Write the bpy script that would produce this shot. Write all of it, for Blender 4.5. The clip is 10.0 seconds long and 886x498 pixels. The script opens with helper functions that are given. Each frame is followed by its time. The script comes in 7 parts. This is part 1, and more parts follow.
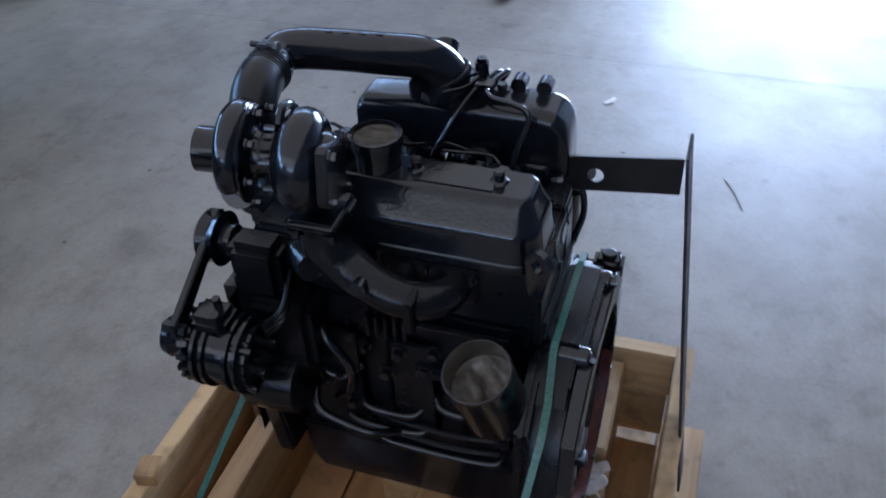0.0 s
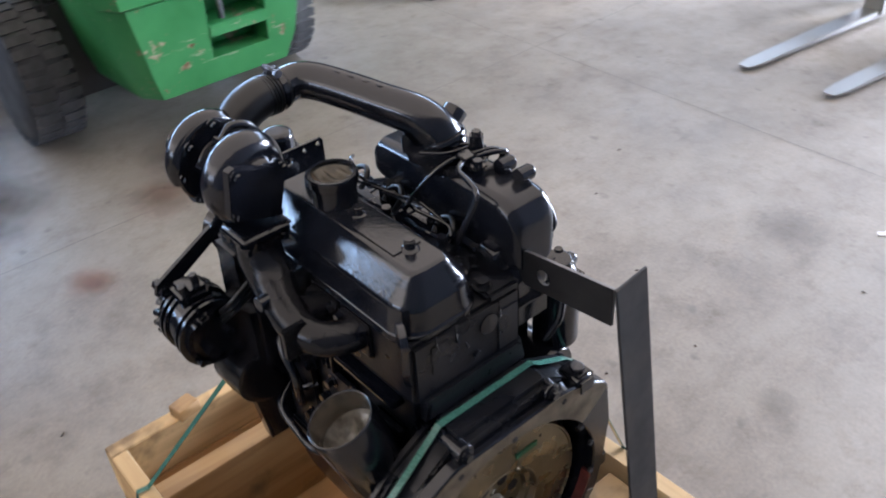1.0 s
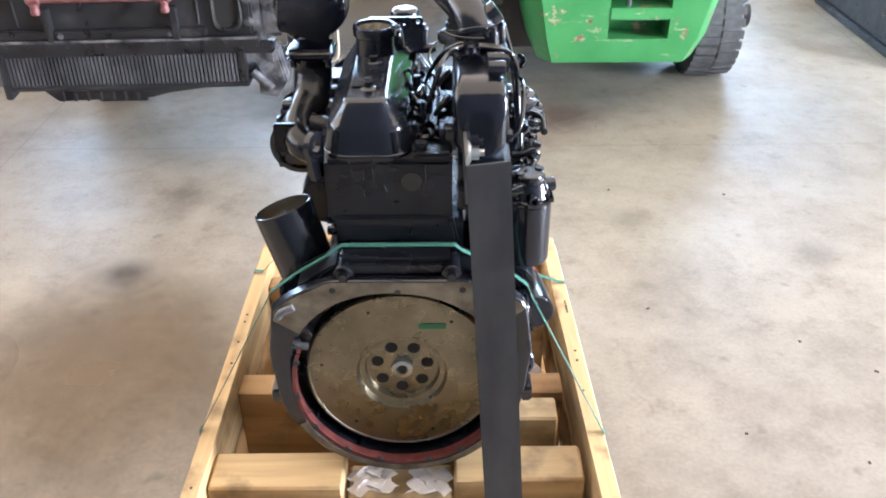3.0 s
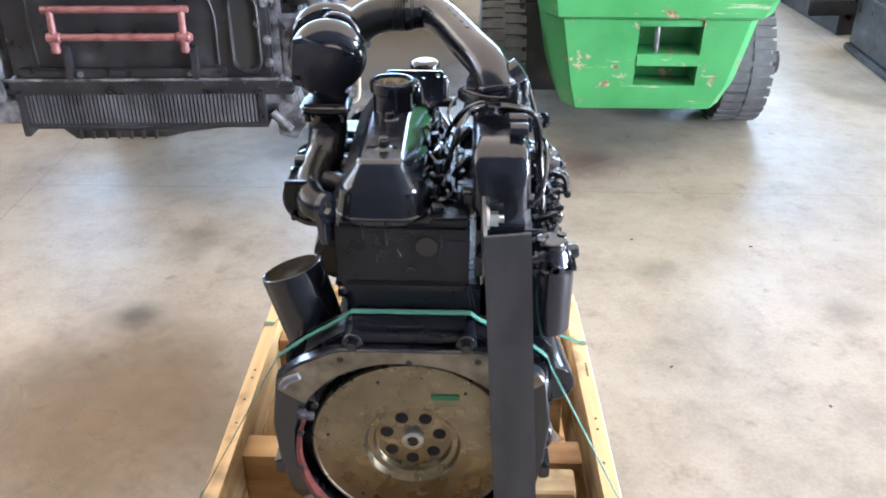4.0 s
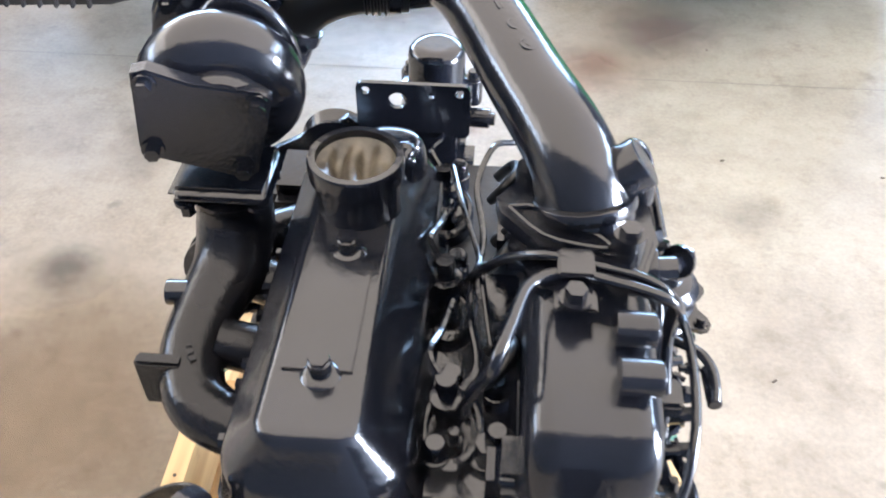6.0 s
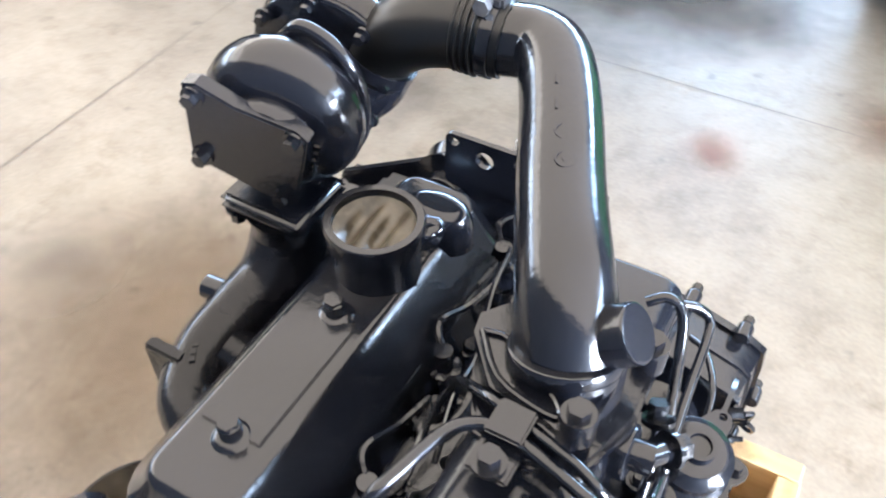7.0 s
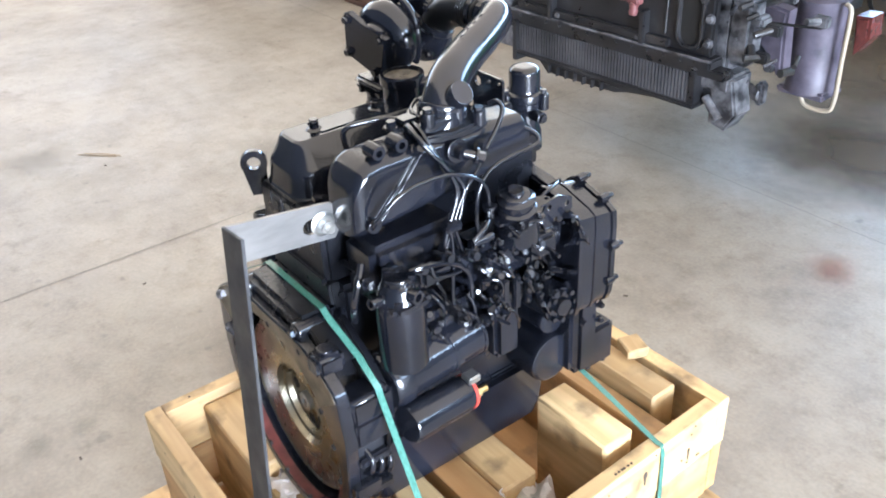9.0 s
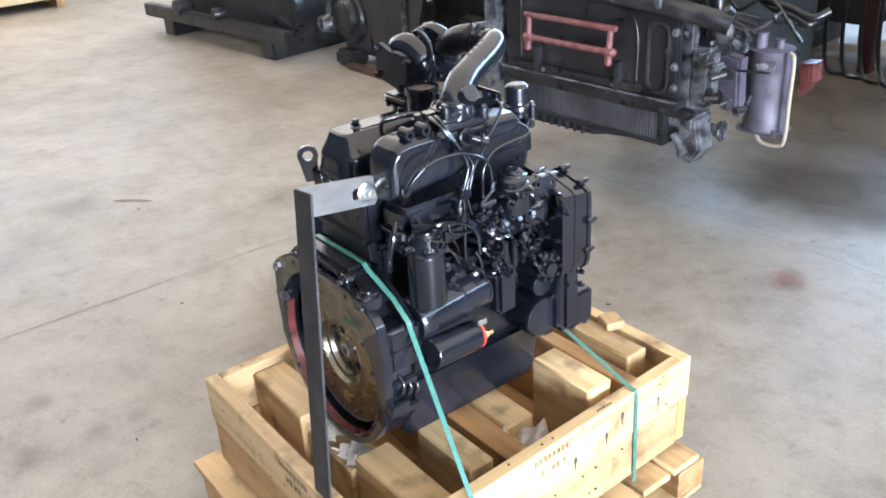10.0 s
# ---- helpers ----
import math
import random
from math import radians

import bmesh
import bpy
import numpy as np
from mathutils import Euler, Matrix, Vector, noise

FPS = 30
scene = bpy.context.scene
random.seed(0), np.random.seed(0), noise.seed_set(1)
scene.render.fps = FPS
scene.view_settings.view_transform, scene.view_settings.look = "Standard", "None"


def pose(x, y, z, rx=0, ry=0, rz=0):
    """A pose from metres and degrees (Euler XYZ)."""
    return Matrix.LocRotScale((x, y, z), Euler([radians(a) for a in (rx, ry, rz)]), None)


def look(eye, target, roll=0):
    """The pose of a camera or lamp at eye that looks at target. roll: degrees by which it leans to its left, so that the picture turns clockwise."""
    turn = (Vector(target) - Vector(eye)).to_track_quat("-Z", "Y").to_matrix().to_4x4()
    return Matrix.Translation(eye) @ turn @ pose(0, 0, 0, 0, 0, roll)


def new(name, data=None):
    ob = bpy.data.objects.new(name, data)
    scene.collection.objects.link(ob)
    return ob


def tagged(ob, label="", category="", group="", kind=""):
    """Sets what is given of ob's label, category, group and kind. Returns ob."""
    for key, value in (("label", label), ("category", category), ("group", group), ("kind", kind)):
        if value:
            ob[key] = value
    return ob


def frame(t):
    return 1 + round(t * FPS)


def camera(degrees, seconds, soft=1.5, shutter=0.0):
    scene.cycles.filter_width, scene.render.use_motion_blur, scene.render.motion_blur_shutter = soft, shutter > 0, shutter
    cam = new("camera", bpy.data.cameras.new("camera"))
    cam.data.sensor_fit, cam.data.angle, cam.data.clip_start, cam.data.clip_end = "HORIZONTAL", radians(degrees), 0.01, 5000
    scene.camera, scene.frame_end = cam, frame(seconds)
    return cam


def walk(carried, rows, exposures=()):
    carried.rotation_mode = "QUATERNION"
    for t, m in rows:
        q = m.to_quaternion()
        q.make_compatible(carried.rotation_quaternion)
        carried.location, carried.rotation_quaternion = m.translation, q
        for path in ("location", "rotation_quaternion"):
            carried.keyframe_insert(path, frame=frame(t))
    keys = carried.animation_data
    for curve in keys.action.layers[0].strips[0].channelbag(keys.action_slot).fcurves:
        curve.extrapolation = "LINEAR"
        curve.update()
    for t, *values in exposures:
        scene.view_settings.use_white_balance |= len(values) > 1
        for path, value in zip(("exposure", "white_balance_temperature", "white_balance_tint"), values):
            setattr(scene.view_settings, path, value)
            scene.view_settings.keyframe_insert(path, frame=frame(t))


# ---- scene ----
import itertools

cam = camera(53.7, 10.0, 1.8, 0.3)
PATH = [
    (0, (-1.173, -0.148, 2.116), (0.268, 0.385, 0.836), -3.1),
    (0.5, (-1.013, -0.46, 2.105), (0.277, 0.483, 0.902), -3.8),
    (1, (-0.735, -0.778, 2.126), (0.275, 0.486, 0.951), -3.7),
    (1.5, (-0.488, -1.127, 2.111), (0.142, 0.385, 0.964), -1.5),
    (2, (-0.208, -1.207, 2.031), (0.198, 0.419, 0.94), -0.0),
    (2.5, (-0.015, -1.301, 1.921), (0.126, 0.378, 0.844), 0.7),
    (3, (0.095, -1.431, 1.902), (0.088, 0.273, 0.856), -0.5),
    (3.2, (0.111, -1.462, 1.919), (0.088, 0.28, 0.936), -0.3),
    (4.3, (0.087, -1.191, 1.914), (0.023, 0.549, 0.929), -0.3),
    (4.5, (0.078, -1.079, 1.924), (0.008, 0.634, 0.894), -0.8),
    (5, (0.08, -0.741, 1.875), (-0.008, 0.874, 0.699), -1.3),
    (5.5, (0.098, -0.482, 1.863), (-0.001, 1.05, 0.582), 0.1),
    (6, (0.077, -0.266, 1.841), (-0.03, 1.18, 0.464), 0.3),
    (6.2, (0.056, -0.202, 1.83), (-0.036, 1.216, 0.422), 0.8),
    (7.3, (0.41, -0.071, 1.899), (-0.547, 0.988, 0.498), -1.4),
    (7.5, (0.496, -0.112, 1.911), (-0.575, 0.901, 0.559), -2.0),
    (8, (0.763, -0.281, 1.95), (-0.427, 0.789, 0.75), -1.9),
    (8.5, (1.053, -0.421, 1.96), (-0.24, 0.625, 0.849), -3.0),
    (9, (1.357, -0.557, 1.968), (-0.025, 0.432, 0.915), -3.3),
    (9.5, (1.571, -0.77, 1.97), (0.152, 0.269, 1.019), -3.9),
    (10, (1.756, -0.93, 1.988), (0.32, 0.134, 1.089), -3.6),
]
EXPOSURES = [(0.0, 0.30, 5000, 15), (0.5, 0.80, 5180, 18), (1.0, 1.32, 5900, 18), (1.5, 1.70, 6300, 17), (2.0, 1.89, 6300, 16), (2.5, 2.09, 6300, 15), (3.0, 2.30, 6250, 15), (5.0, 2.45, 6050, 14), (6.0, 2.66, 6000, 14), (7.5, 2.54, 6000, 12), (8.0, 2.38, 6000, 12), (9.0, 2.09, 5950, 12), (10.0, 1.89, 5950, 12)]
walk(cam, [(t, look(eye, target, roll)) for t, eye, target, roll in PATH], EXPOSURES)

# ---- light ----
world = bpy.data.worlds.new("sky")
scene.world = world
world.use_nodes = True
wn = world.node_tree.nodes
sky = wn.new("ShaderNodeTexSky")
sky.sky_type, sky.sun_disc = "NISHITA", False
SUN_UP, SUN_AZ = 38.0, -25.0  # degrees; azimuth from +x towards +y
sky.sun_elevation, sky.sun_rotation = radians(SUN_UP), radians(90 - SUN_AZ)
wn["Background"].inputs["Strength"].default_value = 0.14
world.node_tree.links.new(sky.outputs[0], wn["Background"].inputs["Color"])
sun_data = bpy.data.lights.new("sun", "SUN")
sun_data.energy, sun_data.angle, sun_data.color = 5.0, radians(0.5), (1.0, 0.95, 0.86)
sun = new("sun", sun_data)
su, sa = radians(SUN_UP), radians(SUN_AZ)
sun.matrix_world = look((20 * math.cos(su) * math.cos(sa), 20 * math.cos(su) * math.sin(sa), 20 * math.sin(su)), (0, 0, 0))


def area_lamp(name, eye, target, w, h, power, colour):
    data = bpy.data.lights.new(name, "AREA")
    data.shape, data.size, data.size_y, data.energy, data.color = "RECTANGLE", w, h, power, colour
    ob = new(name, data)
    ob.matrix_world = look(eye, target)
    return ob


area_lamp("door_light_east", (9.1, -1.0, 1.7), (0, -1.0, 1.7), 3.2, 3.4, 860, (0.80, 0.89, 1.0))
area_lamp("window_light_east", (9.1, 4.6, 4.78), (0, 4.6, 4.78), 6.8, 1.05, 130, (0.62, 0.80, 1.0))
area_lamp("window_light_west", (-13.1, 1.0, 4.2), (0, 1.0, 4.2), 8.0, 1.8, 80, (0.88, 0.94, 1.0))
area_lamp("window_light_north", (-3.0, 12.1, 4.1), (-3.0, 0, 4.1), 18.0, 1.7, 700, (0.50, 0.73, 1.0))

# ---- materials ----
def mat(name, colour, rough=0.5, metal=0.0, coat=0.0):
    m = bpy.data.materials.new(name)
    m.use_nodes = True
    b = m.node_tree.nodes["Principled BSDF"]
    b.inputs["Base Color"].default_value = (*colour, 1)
    b.inputs["Roughness"].default_value = rough
    b.inputs["Metallic"].default_value = metal
    b.inputs["Coat Weight"].default_value = coat
    return m


def nodes_of(m):
    return m.node_tree.nodes, m.node_tree.links, m.node_tree.nodes["Principled BSDF"]


def tex_noise(m, scale, detail=4.0, rough=0.55, stretch=None, coord="Object"):
    n, l, _ = nodes_of(m)
    c = n.new("ShaderNodeTexCoord")
    t = n.new("ShaderNodeTexNoise")
    t.inputs["Scale"].default_value, t.inputs["Detail"].default_value, t.inputs["Roughness"].default_value = scale, detail, rough
    if stretch:
        mp = n.new("ShaderNodeMapping")
        mp.inputs["Scale"].default_value = stretch
        l.new(c.outputs[coord], mp.inputs["Vector"])
        l.new(mp.outputs["Vector"], t.inputs["Vector"])
    else:
        l.new(c.outputs[coord], t.inputs["Vector"])
    return t.outputs["Fac"]


def ramp(m, fac, stops):
    n, l, _ = nodes_of(m)
    r = n.new("ShaderNodeValToRGB")
    els = r.color_ramp.elements
    while len(els) < len(stops):
        els.new(0.5)
    for e, (p, c) in zip(els, stops):
        e.position, e.color = p, (*c, 1) if len(c) == 3 else c
    l.new(fac, r.inputs["Fac"])
    return r.outputs["Color"]


def mix(m, fac, a, b, mode="MIX"):
    n, l, _ = nodes_of(m)
    x = n.new("ShaderNodeMix")
    x.data_type, x.blend_type = "RGBA", mode
    for sock, v in ((x.inputs[0], fac), (x.inputs[6], a), (x.inputs[7], b)):
        if isinstance(v, (int, float)):
            sock.default_value = v
        elif isinstance(v, tuple):
            sock.default_value = (*v, 1)
        else:
            l.new(v, sock)
    return x.outputs[2]


def bump(m, fac, strength, distance=0.01):
    n, l, b = nodes_of(m)
    k = n.new("ShaderNodeBump")
    k.inputs["Strength"].default_value, k.inputs["Distance"].default_value = strength, distance
    l.new(fac, k.inputs["Height"])
    if b.inputs["Normal"].is_linked:
        l.new(b.inputs["Normal"].links[0].from_socket, k.inputs["Normal"])
    l.new(k.outputs["Normal"], b.inputs["Normal"])


def base(m, colour):
    n, l, b = nodes_of(m)
    l.new(colour, b.inputs["Base Color"])


def roughness(m, fac, lo, hi):
    n, l, b = nodes_of(m)
    r = n.new("ShaderNodeMapRange")
    r.inputs["To Min"].default_value, r.inputs["To Max"].default_value = lo, hi
    r.inputs["From Min"].default_value, r.inputs["From Max"].default_value = 0.3, 0.7
    l.new(fac, r.inputs["Value"])
    l.new(r.outputs["Result"], b.inputs["Roughness"])


def object_random(m):
    return m.node_tree.nodes.new("ShaderNodeObjectInfo").outputs["Random"]


def black_paint(name, rough_lo, rough_hi, colour=(0.012, 0.012, 0.014), coat=0.0):
    m = mat(name, colour, 0.25, 0.0, coat)
    nodes_of(m)[2].inputs["IOR"].default_value = 1.62
    grit = tex_noise(m, 9.0, 3.0)
    base(m, ramp(m, grit, [(0.35, tuple(c * 0.7 for c in colour)), (0.75, tuple(c * 1.9 for c in colour))]))
    roughness(m, tex_noise(m, 14.0, 4.0), rough_lo, rough_hi)
    bump(m, tex_noise(m, 170.0, 2.0), 0.16, 0.0016)
    bump(m, tex_noise(m, 34.0, 2.0), 0.07, 0.004)
    return m


PAINT = black_paint("black_gloss_paint", 0.10, 0.22, (0.0060, 0.0066, 0.0095))
PAINT_SATIN = black_paint("black_satin_paint", 0.11, 0.23, (0.0066, 0.0074, 0.0108))
nodes_of(PAINT_SATIN)[2].inputs["IOR"].default_value = 1.55
FILM_BROWN = mat("brown_plastic_film", (0.06, 0.05, 0.035), 0.28)
base(FILM_BROWN, ramp(FILM_BROWN, tex_noise(FILM_BROWN, 40, 4), [(0.35, (0.045, 0.037, 0.025)), (0.65, (0.12, 0.102, 0.073))]))
FILM_GREY = mat("milky_plastic_film", (0.1, 0.09, 0.08), 0.16, 0.0, 0.5)
base(FILM_GREY, ramp(FILM_GREY, tex_noise(FILM_GREY, 30, 4), [(0.35, (0.055, 0.047, 0.036)), (0.65, (0.22, 0.20, 0.165))]))
BORE = mat("bare_bore_metal", (0.24, 0.21, 0.17), 0.2, 0.8)
HOSE = mat("black_rubber_hose", (0.005, 0.005, 0.005), 0.32)

PAINT_CAST = black_paint("black_painted_casting", 0.22, 0.40, (0.0045, 0.0050, 0.0072))
nodes_of(PAINT_CAST)[2].inputs["IOR"].default_value = 1.45
bump(PAINT_CAST, tex_noise(PAINT_CAST, 120.0, 3.0), 0.2, 0.0015)
ROUGH_CAST = black_paint("black_cast_paint", 0.12, 0.26, (0.0065, 0.0064, 0.0076))
nodes_of(ROUGH_CAST)[2].inputs["IOR"].default_value = 1.4
bump(ROUGH_CAST, tex_noise(ROUGH_CAST, 140.0, 4.0), 0.22, 0.003)
STEEL = mat("worn_flywheel_steel", (0.40, 0.34, 0.25), 0.34, 1.0)
base(STEEL, ramp(STEEL, tex_noise(STEEL, 16, 6), [(0.3, (0.19, 0.168, 0.12)), (0.7, (0.27, 0.242, 0.178))]))
roughness(STEEL, tex_noise(STEEL, 30, 5), 0.22, 0.36)
RAW = mat("dull_cast_steel", (0.22, 0.19, 0.14), 0.5, 0.8)
base(RAW, ramp(RAW, tex_noise(RAW, 22, 6), [(0.3, (0.10, 0.085, 0.06)), (0.7, (0.27, 0.23, 0.17))]))
BARSTEEL = mat("bare_flat_bar", (0.30, 0.29, 0.28), 0.42, 0.75)
base(BARSTEEL, ramp(BARSTEEL, tex_noise(BARSTEEL, 12, 6, stretch=(1, 1, 0.25)), [(0.25, (0.045, 0.045, 0.05)), (0.8, (0.10, 0.10, 0.10))]))
roughness(BARSTEEL, tex_noise(BARSTEEL, 20, 4), 0.36, 0.58)
ARMSTEEL = mat("bright_flat_bar", (0.30, 0.29, 0.28), 0.38, 0.85)
base(ARMSTEEL, ramp(ARMSTEEL, tex_noise(ARMSTEEL, 18, 6, stretch=(1, 0.25, 1)), [(0.25, (0.16, 0.155, 0.15)), (0.8, (0.36, 0.35, 0.34))]))
ZINC = mat("zinc_plated", (0.55, 0.55, 0.53), 0.32, 1.0)
BRASS = mat("brass_terminal", (0.70, 0.50, 0.22), 0.3, 1.0)
RED = mat("red_paint", (0.25, 0.05, 0.04), 0.27)
base(RED, ramp(RED, tex_noise(RED, 25, 4), [(0.3, (0.06, 0.017, 0.015)), (0.7, (0.14, 0.036, 0.031))]))
HOLE = mat("dark_recess", (0.008, 0.007, 0.006), 0.8)

STRAP = mat("green_polyester_strap", (0.07, 0.30, 0.23), 0.22)
base(STRAP, ramp(STRAP, tex_noise(STRAP, 300, 2, stretch=(1, 1, 0.1)), [(0.3, (0.032, 0.112, 0.086)), (0.7, (0.075, 0.195, 0.155))]))


def wood(name, dark, light, red):
    m = mat(name, light, 0.62)
    n, l, b = nodes_of(m)
    c = n.new("ShaderNodeTexCoord")
    add = n.new("ShaderNodeVectorMath")
    rnd = object_random(m)
    sc = n.new("ShaderNodeVectorMath")
    sc.operation = "SCALE"
    sc.inputs[0].default_value = (7, 13, 5)
    l.new(rnd, sc.inputs["Scale"])
    l.new(c.outputs["Object"], add.inputs[0])
    l.new(sc.outputs[0], add.inputs[1])

    def grain(scale, stretch, detail, dist=0.0):
        mp = n.new("ShaderNodeMapping")
        mp.inputs["Scale"].default_value = stretch
        t = n.new("ShaderNodeTexNoise")
        t.inputs["Scale"].default_value, t.inputs["Detail"].default_value, t.inputs["Distortion"].default_value = scale, detail, dist
        l.new(add.outputs[0], mp.inputs["Vector"])
        l.new(mp.outputs["Vector"], t.inputs["Vector"])
        return t.outputs["Fac"]

    fine = grain(24, (0.07, 1, 1), 5, 0.4)
    wide = grain(5, (0.4, 1, 1), 3)
    dirt = grain(9, (1, 1, 1), 6)
    col = ramp(m, fine, [(0.3, dark), (0.62, light)])
    col = mix(m, ramp(m, wide, [(0.35, (0, 0, 0)), (0.7, (0.6, 0.6, 0.6))]), col, red)
    col = mix(m, ramp(m, dirt, [(0.54, (0, 0, 0)), (0.72, (0.8, 0.8, 0.8))]), col, (0.10, 0.062, 0.03))
    hs = n.new("ShaderNodeHueSaturation")
    mr = n.new("ShaderNodeMapRange")
    mr.inputs["To Min"].default_value, mr.inputs["To Max"].default_value = 0.75, 1.2
    l.new(rnd, mr.inputs["Value"])
    l.new(mr.outputs[0], hs.inputs["Value"])
    l.new(col, hs.inputs["Color"])
    base(m, hs.outputs["Color"])
    bump(m, fine, 0.3, 0.003)
    return m


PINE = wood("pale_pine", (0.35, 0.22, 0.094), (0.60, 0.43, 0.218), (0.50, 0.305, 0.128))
# Darker, more orange pine: shade and bounced light are put into its colour.
PINE_SHADED = wood("shade_toned_pine", (0.26, 0.135, 0.048), (0.46, 0.28, 0.115), (0.36, 0.17, 0.056))
NAIL = mat("nail_stain", (0.05, 0.035, 0.025), 0.7)
INK = mat("stencil_ink", (0.085, 0.045, 0.022), 0.8)
RAGMAT = mat("plastic_wrap", (0.80, 0.75, 0.71), 0.3)

GREEN = mat("chipped_green_paint", (0.03, 0.42, 0.07), 0.35)
g1 = ramp(GREEN, tex_noise(GREEN, 3.0, 5), [(0.3, (0.030, 0.21, 0.06)), (0.7, (0.062, 0.30, 0.10))])
chip = ramp(GREEN, tex_noise(GREEN, 7.0, 8, 0.7), [(0.60, (0, 0, 0)), (0.62, (1, 1, 1))])
rust = ramp(GREEN, tex_noise(GREEN, 30.0, 4), [(0.35, (0.160, 0.064, 0.028)), (0.65, (0.440, 0.376, 0.264))])
base(GREEN, mix(GREEN, chip, g1, rust))
bump(GREEN, tex_noise(GREEN, 7.0, 8, 0.7), 0.25, 0.004)
scr = ramp(GREEN, tex_noise(GREEN, 26.0, 6, 0.7, stretch=(0.12, 1, 1)), [(0.62, (0, 0, 0)), (0.66, (0.75, 0.75, 0.75))])
base(GREEN, mix(GREEN, scr, mix(GREEN, chip, g1, rust), (0.36, 0.38, 0.27)))
RUBBER = mat("grey_tyre_rubber", (0.045, 0.045, 0.05), 0.75)
base(RUBBER, ramp(RUBBER, tex_noise(RUBBER, 9, 5), [(0.3, (0.032, 0.032, 0.035)), (0.75, (0.10, 0.10, 0.102))]))
IRON = mat("dusty_black_iron", (0.03, 0.03, 0.033), 0.5)
base(IRON, ramp(IRON, tex_noise(IRON, 6, 6), [(0.3, (0.005, 0.005, 0.006)), (0.6, (0.020, 0.0195, 0.021)), (0.8, (0.07, 0.068, 0.07))]))
roughness(IRON, tex_noise(IRON, 12, 4), 0.24, 0.55)
bump(IRON, tex_noise(IRON, 60, 5), 0.25, 0.004)
FIN = mat("dusty_radiator_fin", (0.10, 0.10, 0.11), 0.45, 0.3)
base(FIN, ramp(FIN, tex_noise(FIN, 5, 5), [(0.3, (0.032, 0.032, 0.036)), (0.7, (0.105, 0.105, 0.115))]))
GREYIRON = mat("grey_cast_iron", (0.16, 0.16, 0.17), 0.5, 0.4)
base(GREYIRON, ramp(GREYIRON, tex_noise(GREYIRON, 14, 5), [(0.38, (0.03, 0.03, 0.034)), (0.70, (0.25, 0.25, 0.265))]))
roughness(GREYIRON, tex_noise(GREYIRON, 20, 4), 0.25, 0.6)
bump(GREYIRON, tex_noise(GREYIRON, 40, 5), 0.3, 0.005)
VIOLET = mat("dusty_violet_paint", (0.24, 0.17, 0.24), 0.5)
base(VIOLET, ramp(VIOLET, tex_noise(VIOLET, 10, 5), [(0.3, (0.040, 0.034, 0.048)), (0.7, (0.135, 0.120, 0.155))]))
CREAM = mat("cream_pipe", (0.385, 0.329, 0.252), 0.45)
RUST = mat("rusty_brown_steel", (0.06, 0.03, 0.02), 0.7)
base(RUST, ramp(RUST, tex_noise(RUST, 12, 5), [(0.3, (0.03, 0.016, 0.011)), (0.7, (0.10, 0.045, 0.025))]))
FORKSTEEL = mat("polished_fork_steel", (0.32, 0.31, 0.29), 0.4, 0.9)

CONCRETE = mat("power_floated_concrete", (0.4, 0.36, 0.31), 0.4)
c1 = ramp(CONCRETE, tex_noise(CONCRETE, 0.55, 6, 0.6), [(0.30, (0.208, 0.182, 0.149)), (0.70, (0.310, 0.274, 0.228))])
c2 = ramp(CONCRETE, tex_noise(CONCRETE, 2.6, 9, 0.68), [(0.34, (0.71, 0.68, 0.65)), (0.58, (1.03, 1.02, 1.0))])
c4 = ramp(CONCRETE, tex_noise(CONCRETE, 8.5, 8, 0.7), [(0.32, (0.78, 0.75, 0.71)), (0.5, (1, 1, 1)), (0.72, (1.08, 1.07, 1.05))])
c3 = ramp(CONCRETE, tex_noise(CONCRETE, 70, 4), [(0.3, (0.88, 0.88, 0.88)), (0.7, (1.08, 1.07, 1.06))])
cc = mix(CONCRETE, 1.0, mix(CONCRETE, 0.85, c1, c2, "MULTIPLY"), c3, "MULTIPLY")
cc = mix(CONCRETE, 0.9, cc, c4, "MULTIPLY")
smudge = ramp(CONCRETE, tex_noise(CONCRETE, 4.6, 9, 0.72), [(0.58, (1, 1, 1)), (0.71, (0.72, 0.68, 0.63))])
cc = mix(CONCRETE, 1.0, cc, smudge, "MULTIPLY")
trowel = ramp(CONCRETE, tex_noise(CONCRETE, 1.6, 5, 0.6, stretch=(0.35, 1.6, 1)), [(0.45, (0, 0, 0)), (0.75, (0.35, 0.35, 0.35))])
cc = mix(CONCRETE, trowel, cc, (0.29, 0.265, 0.228))
spots = ramp(CONCRETE, tex_noise(CONCRETE, 11, 3, 0.4), [(0.68, (0, 0, 0)), (0.78, (0.6, 0.6, 0.6))])
base(CONCRETE, mix(CONCRETE, spots, cc, (0.11, 0.095, 0.08)))
roughness(CONCRETE, tex_noise(CONCRETE, 2.1, 7, 0.65), 0.41, 0.57)
bump(CONCRETE, tex_noise(CONCRETE, 25, 5), 0.06, 0.01)
WALL = mat("grey_block_wall", (0.12, 0.115, 0.105), 0.8)
base(WALL, ramp(WALL, tex_noise(WALL, 1.2, 6), [(0.3, (0.09, 0.085, 0.075)), (0.7, (0.17, 0.16, 0.145))]))
# Dark colour of the added south wall, picked to darken the engine's reflections.
WALL_BLUE = mat("added_wall_dark_blue", (0.05, 0.056, 0.07), 0.7)
base(WALL_BLUE, ramp(WALL_BLUE, tex_noise(WALL_BLUE, 1.2, 6), [(0.3, (0.035, 0.041, 0.055)), (0.7, (0.065, 0.073, 0.092))]))
SHEET = bpy.data.materials.new("translucent_roof_sheet")
SHEET.use_nodes = True
sn, sl = SHEET.node_tree.nodes, SHEET.node_tree.links
tr_ = sn.new("ShaderNodeBsdfTranslucent")
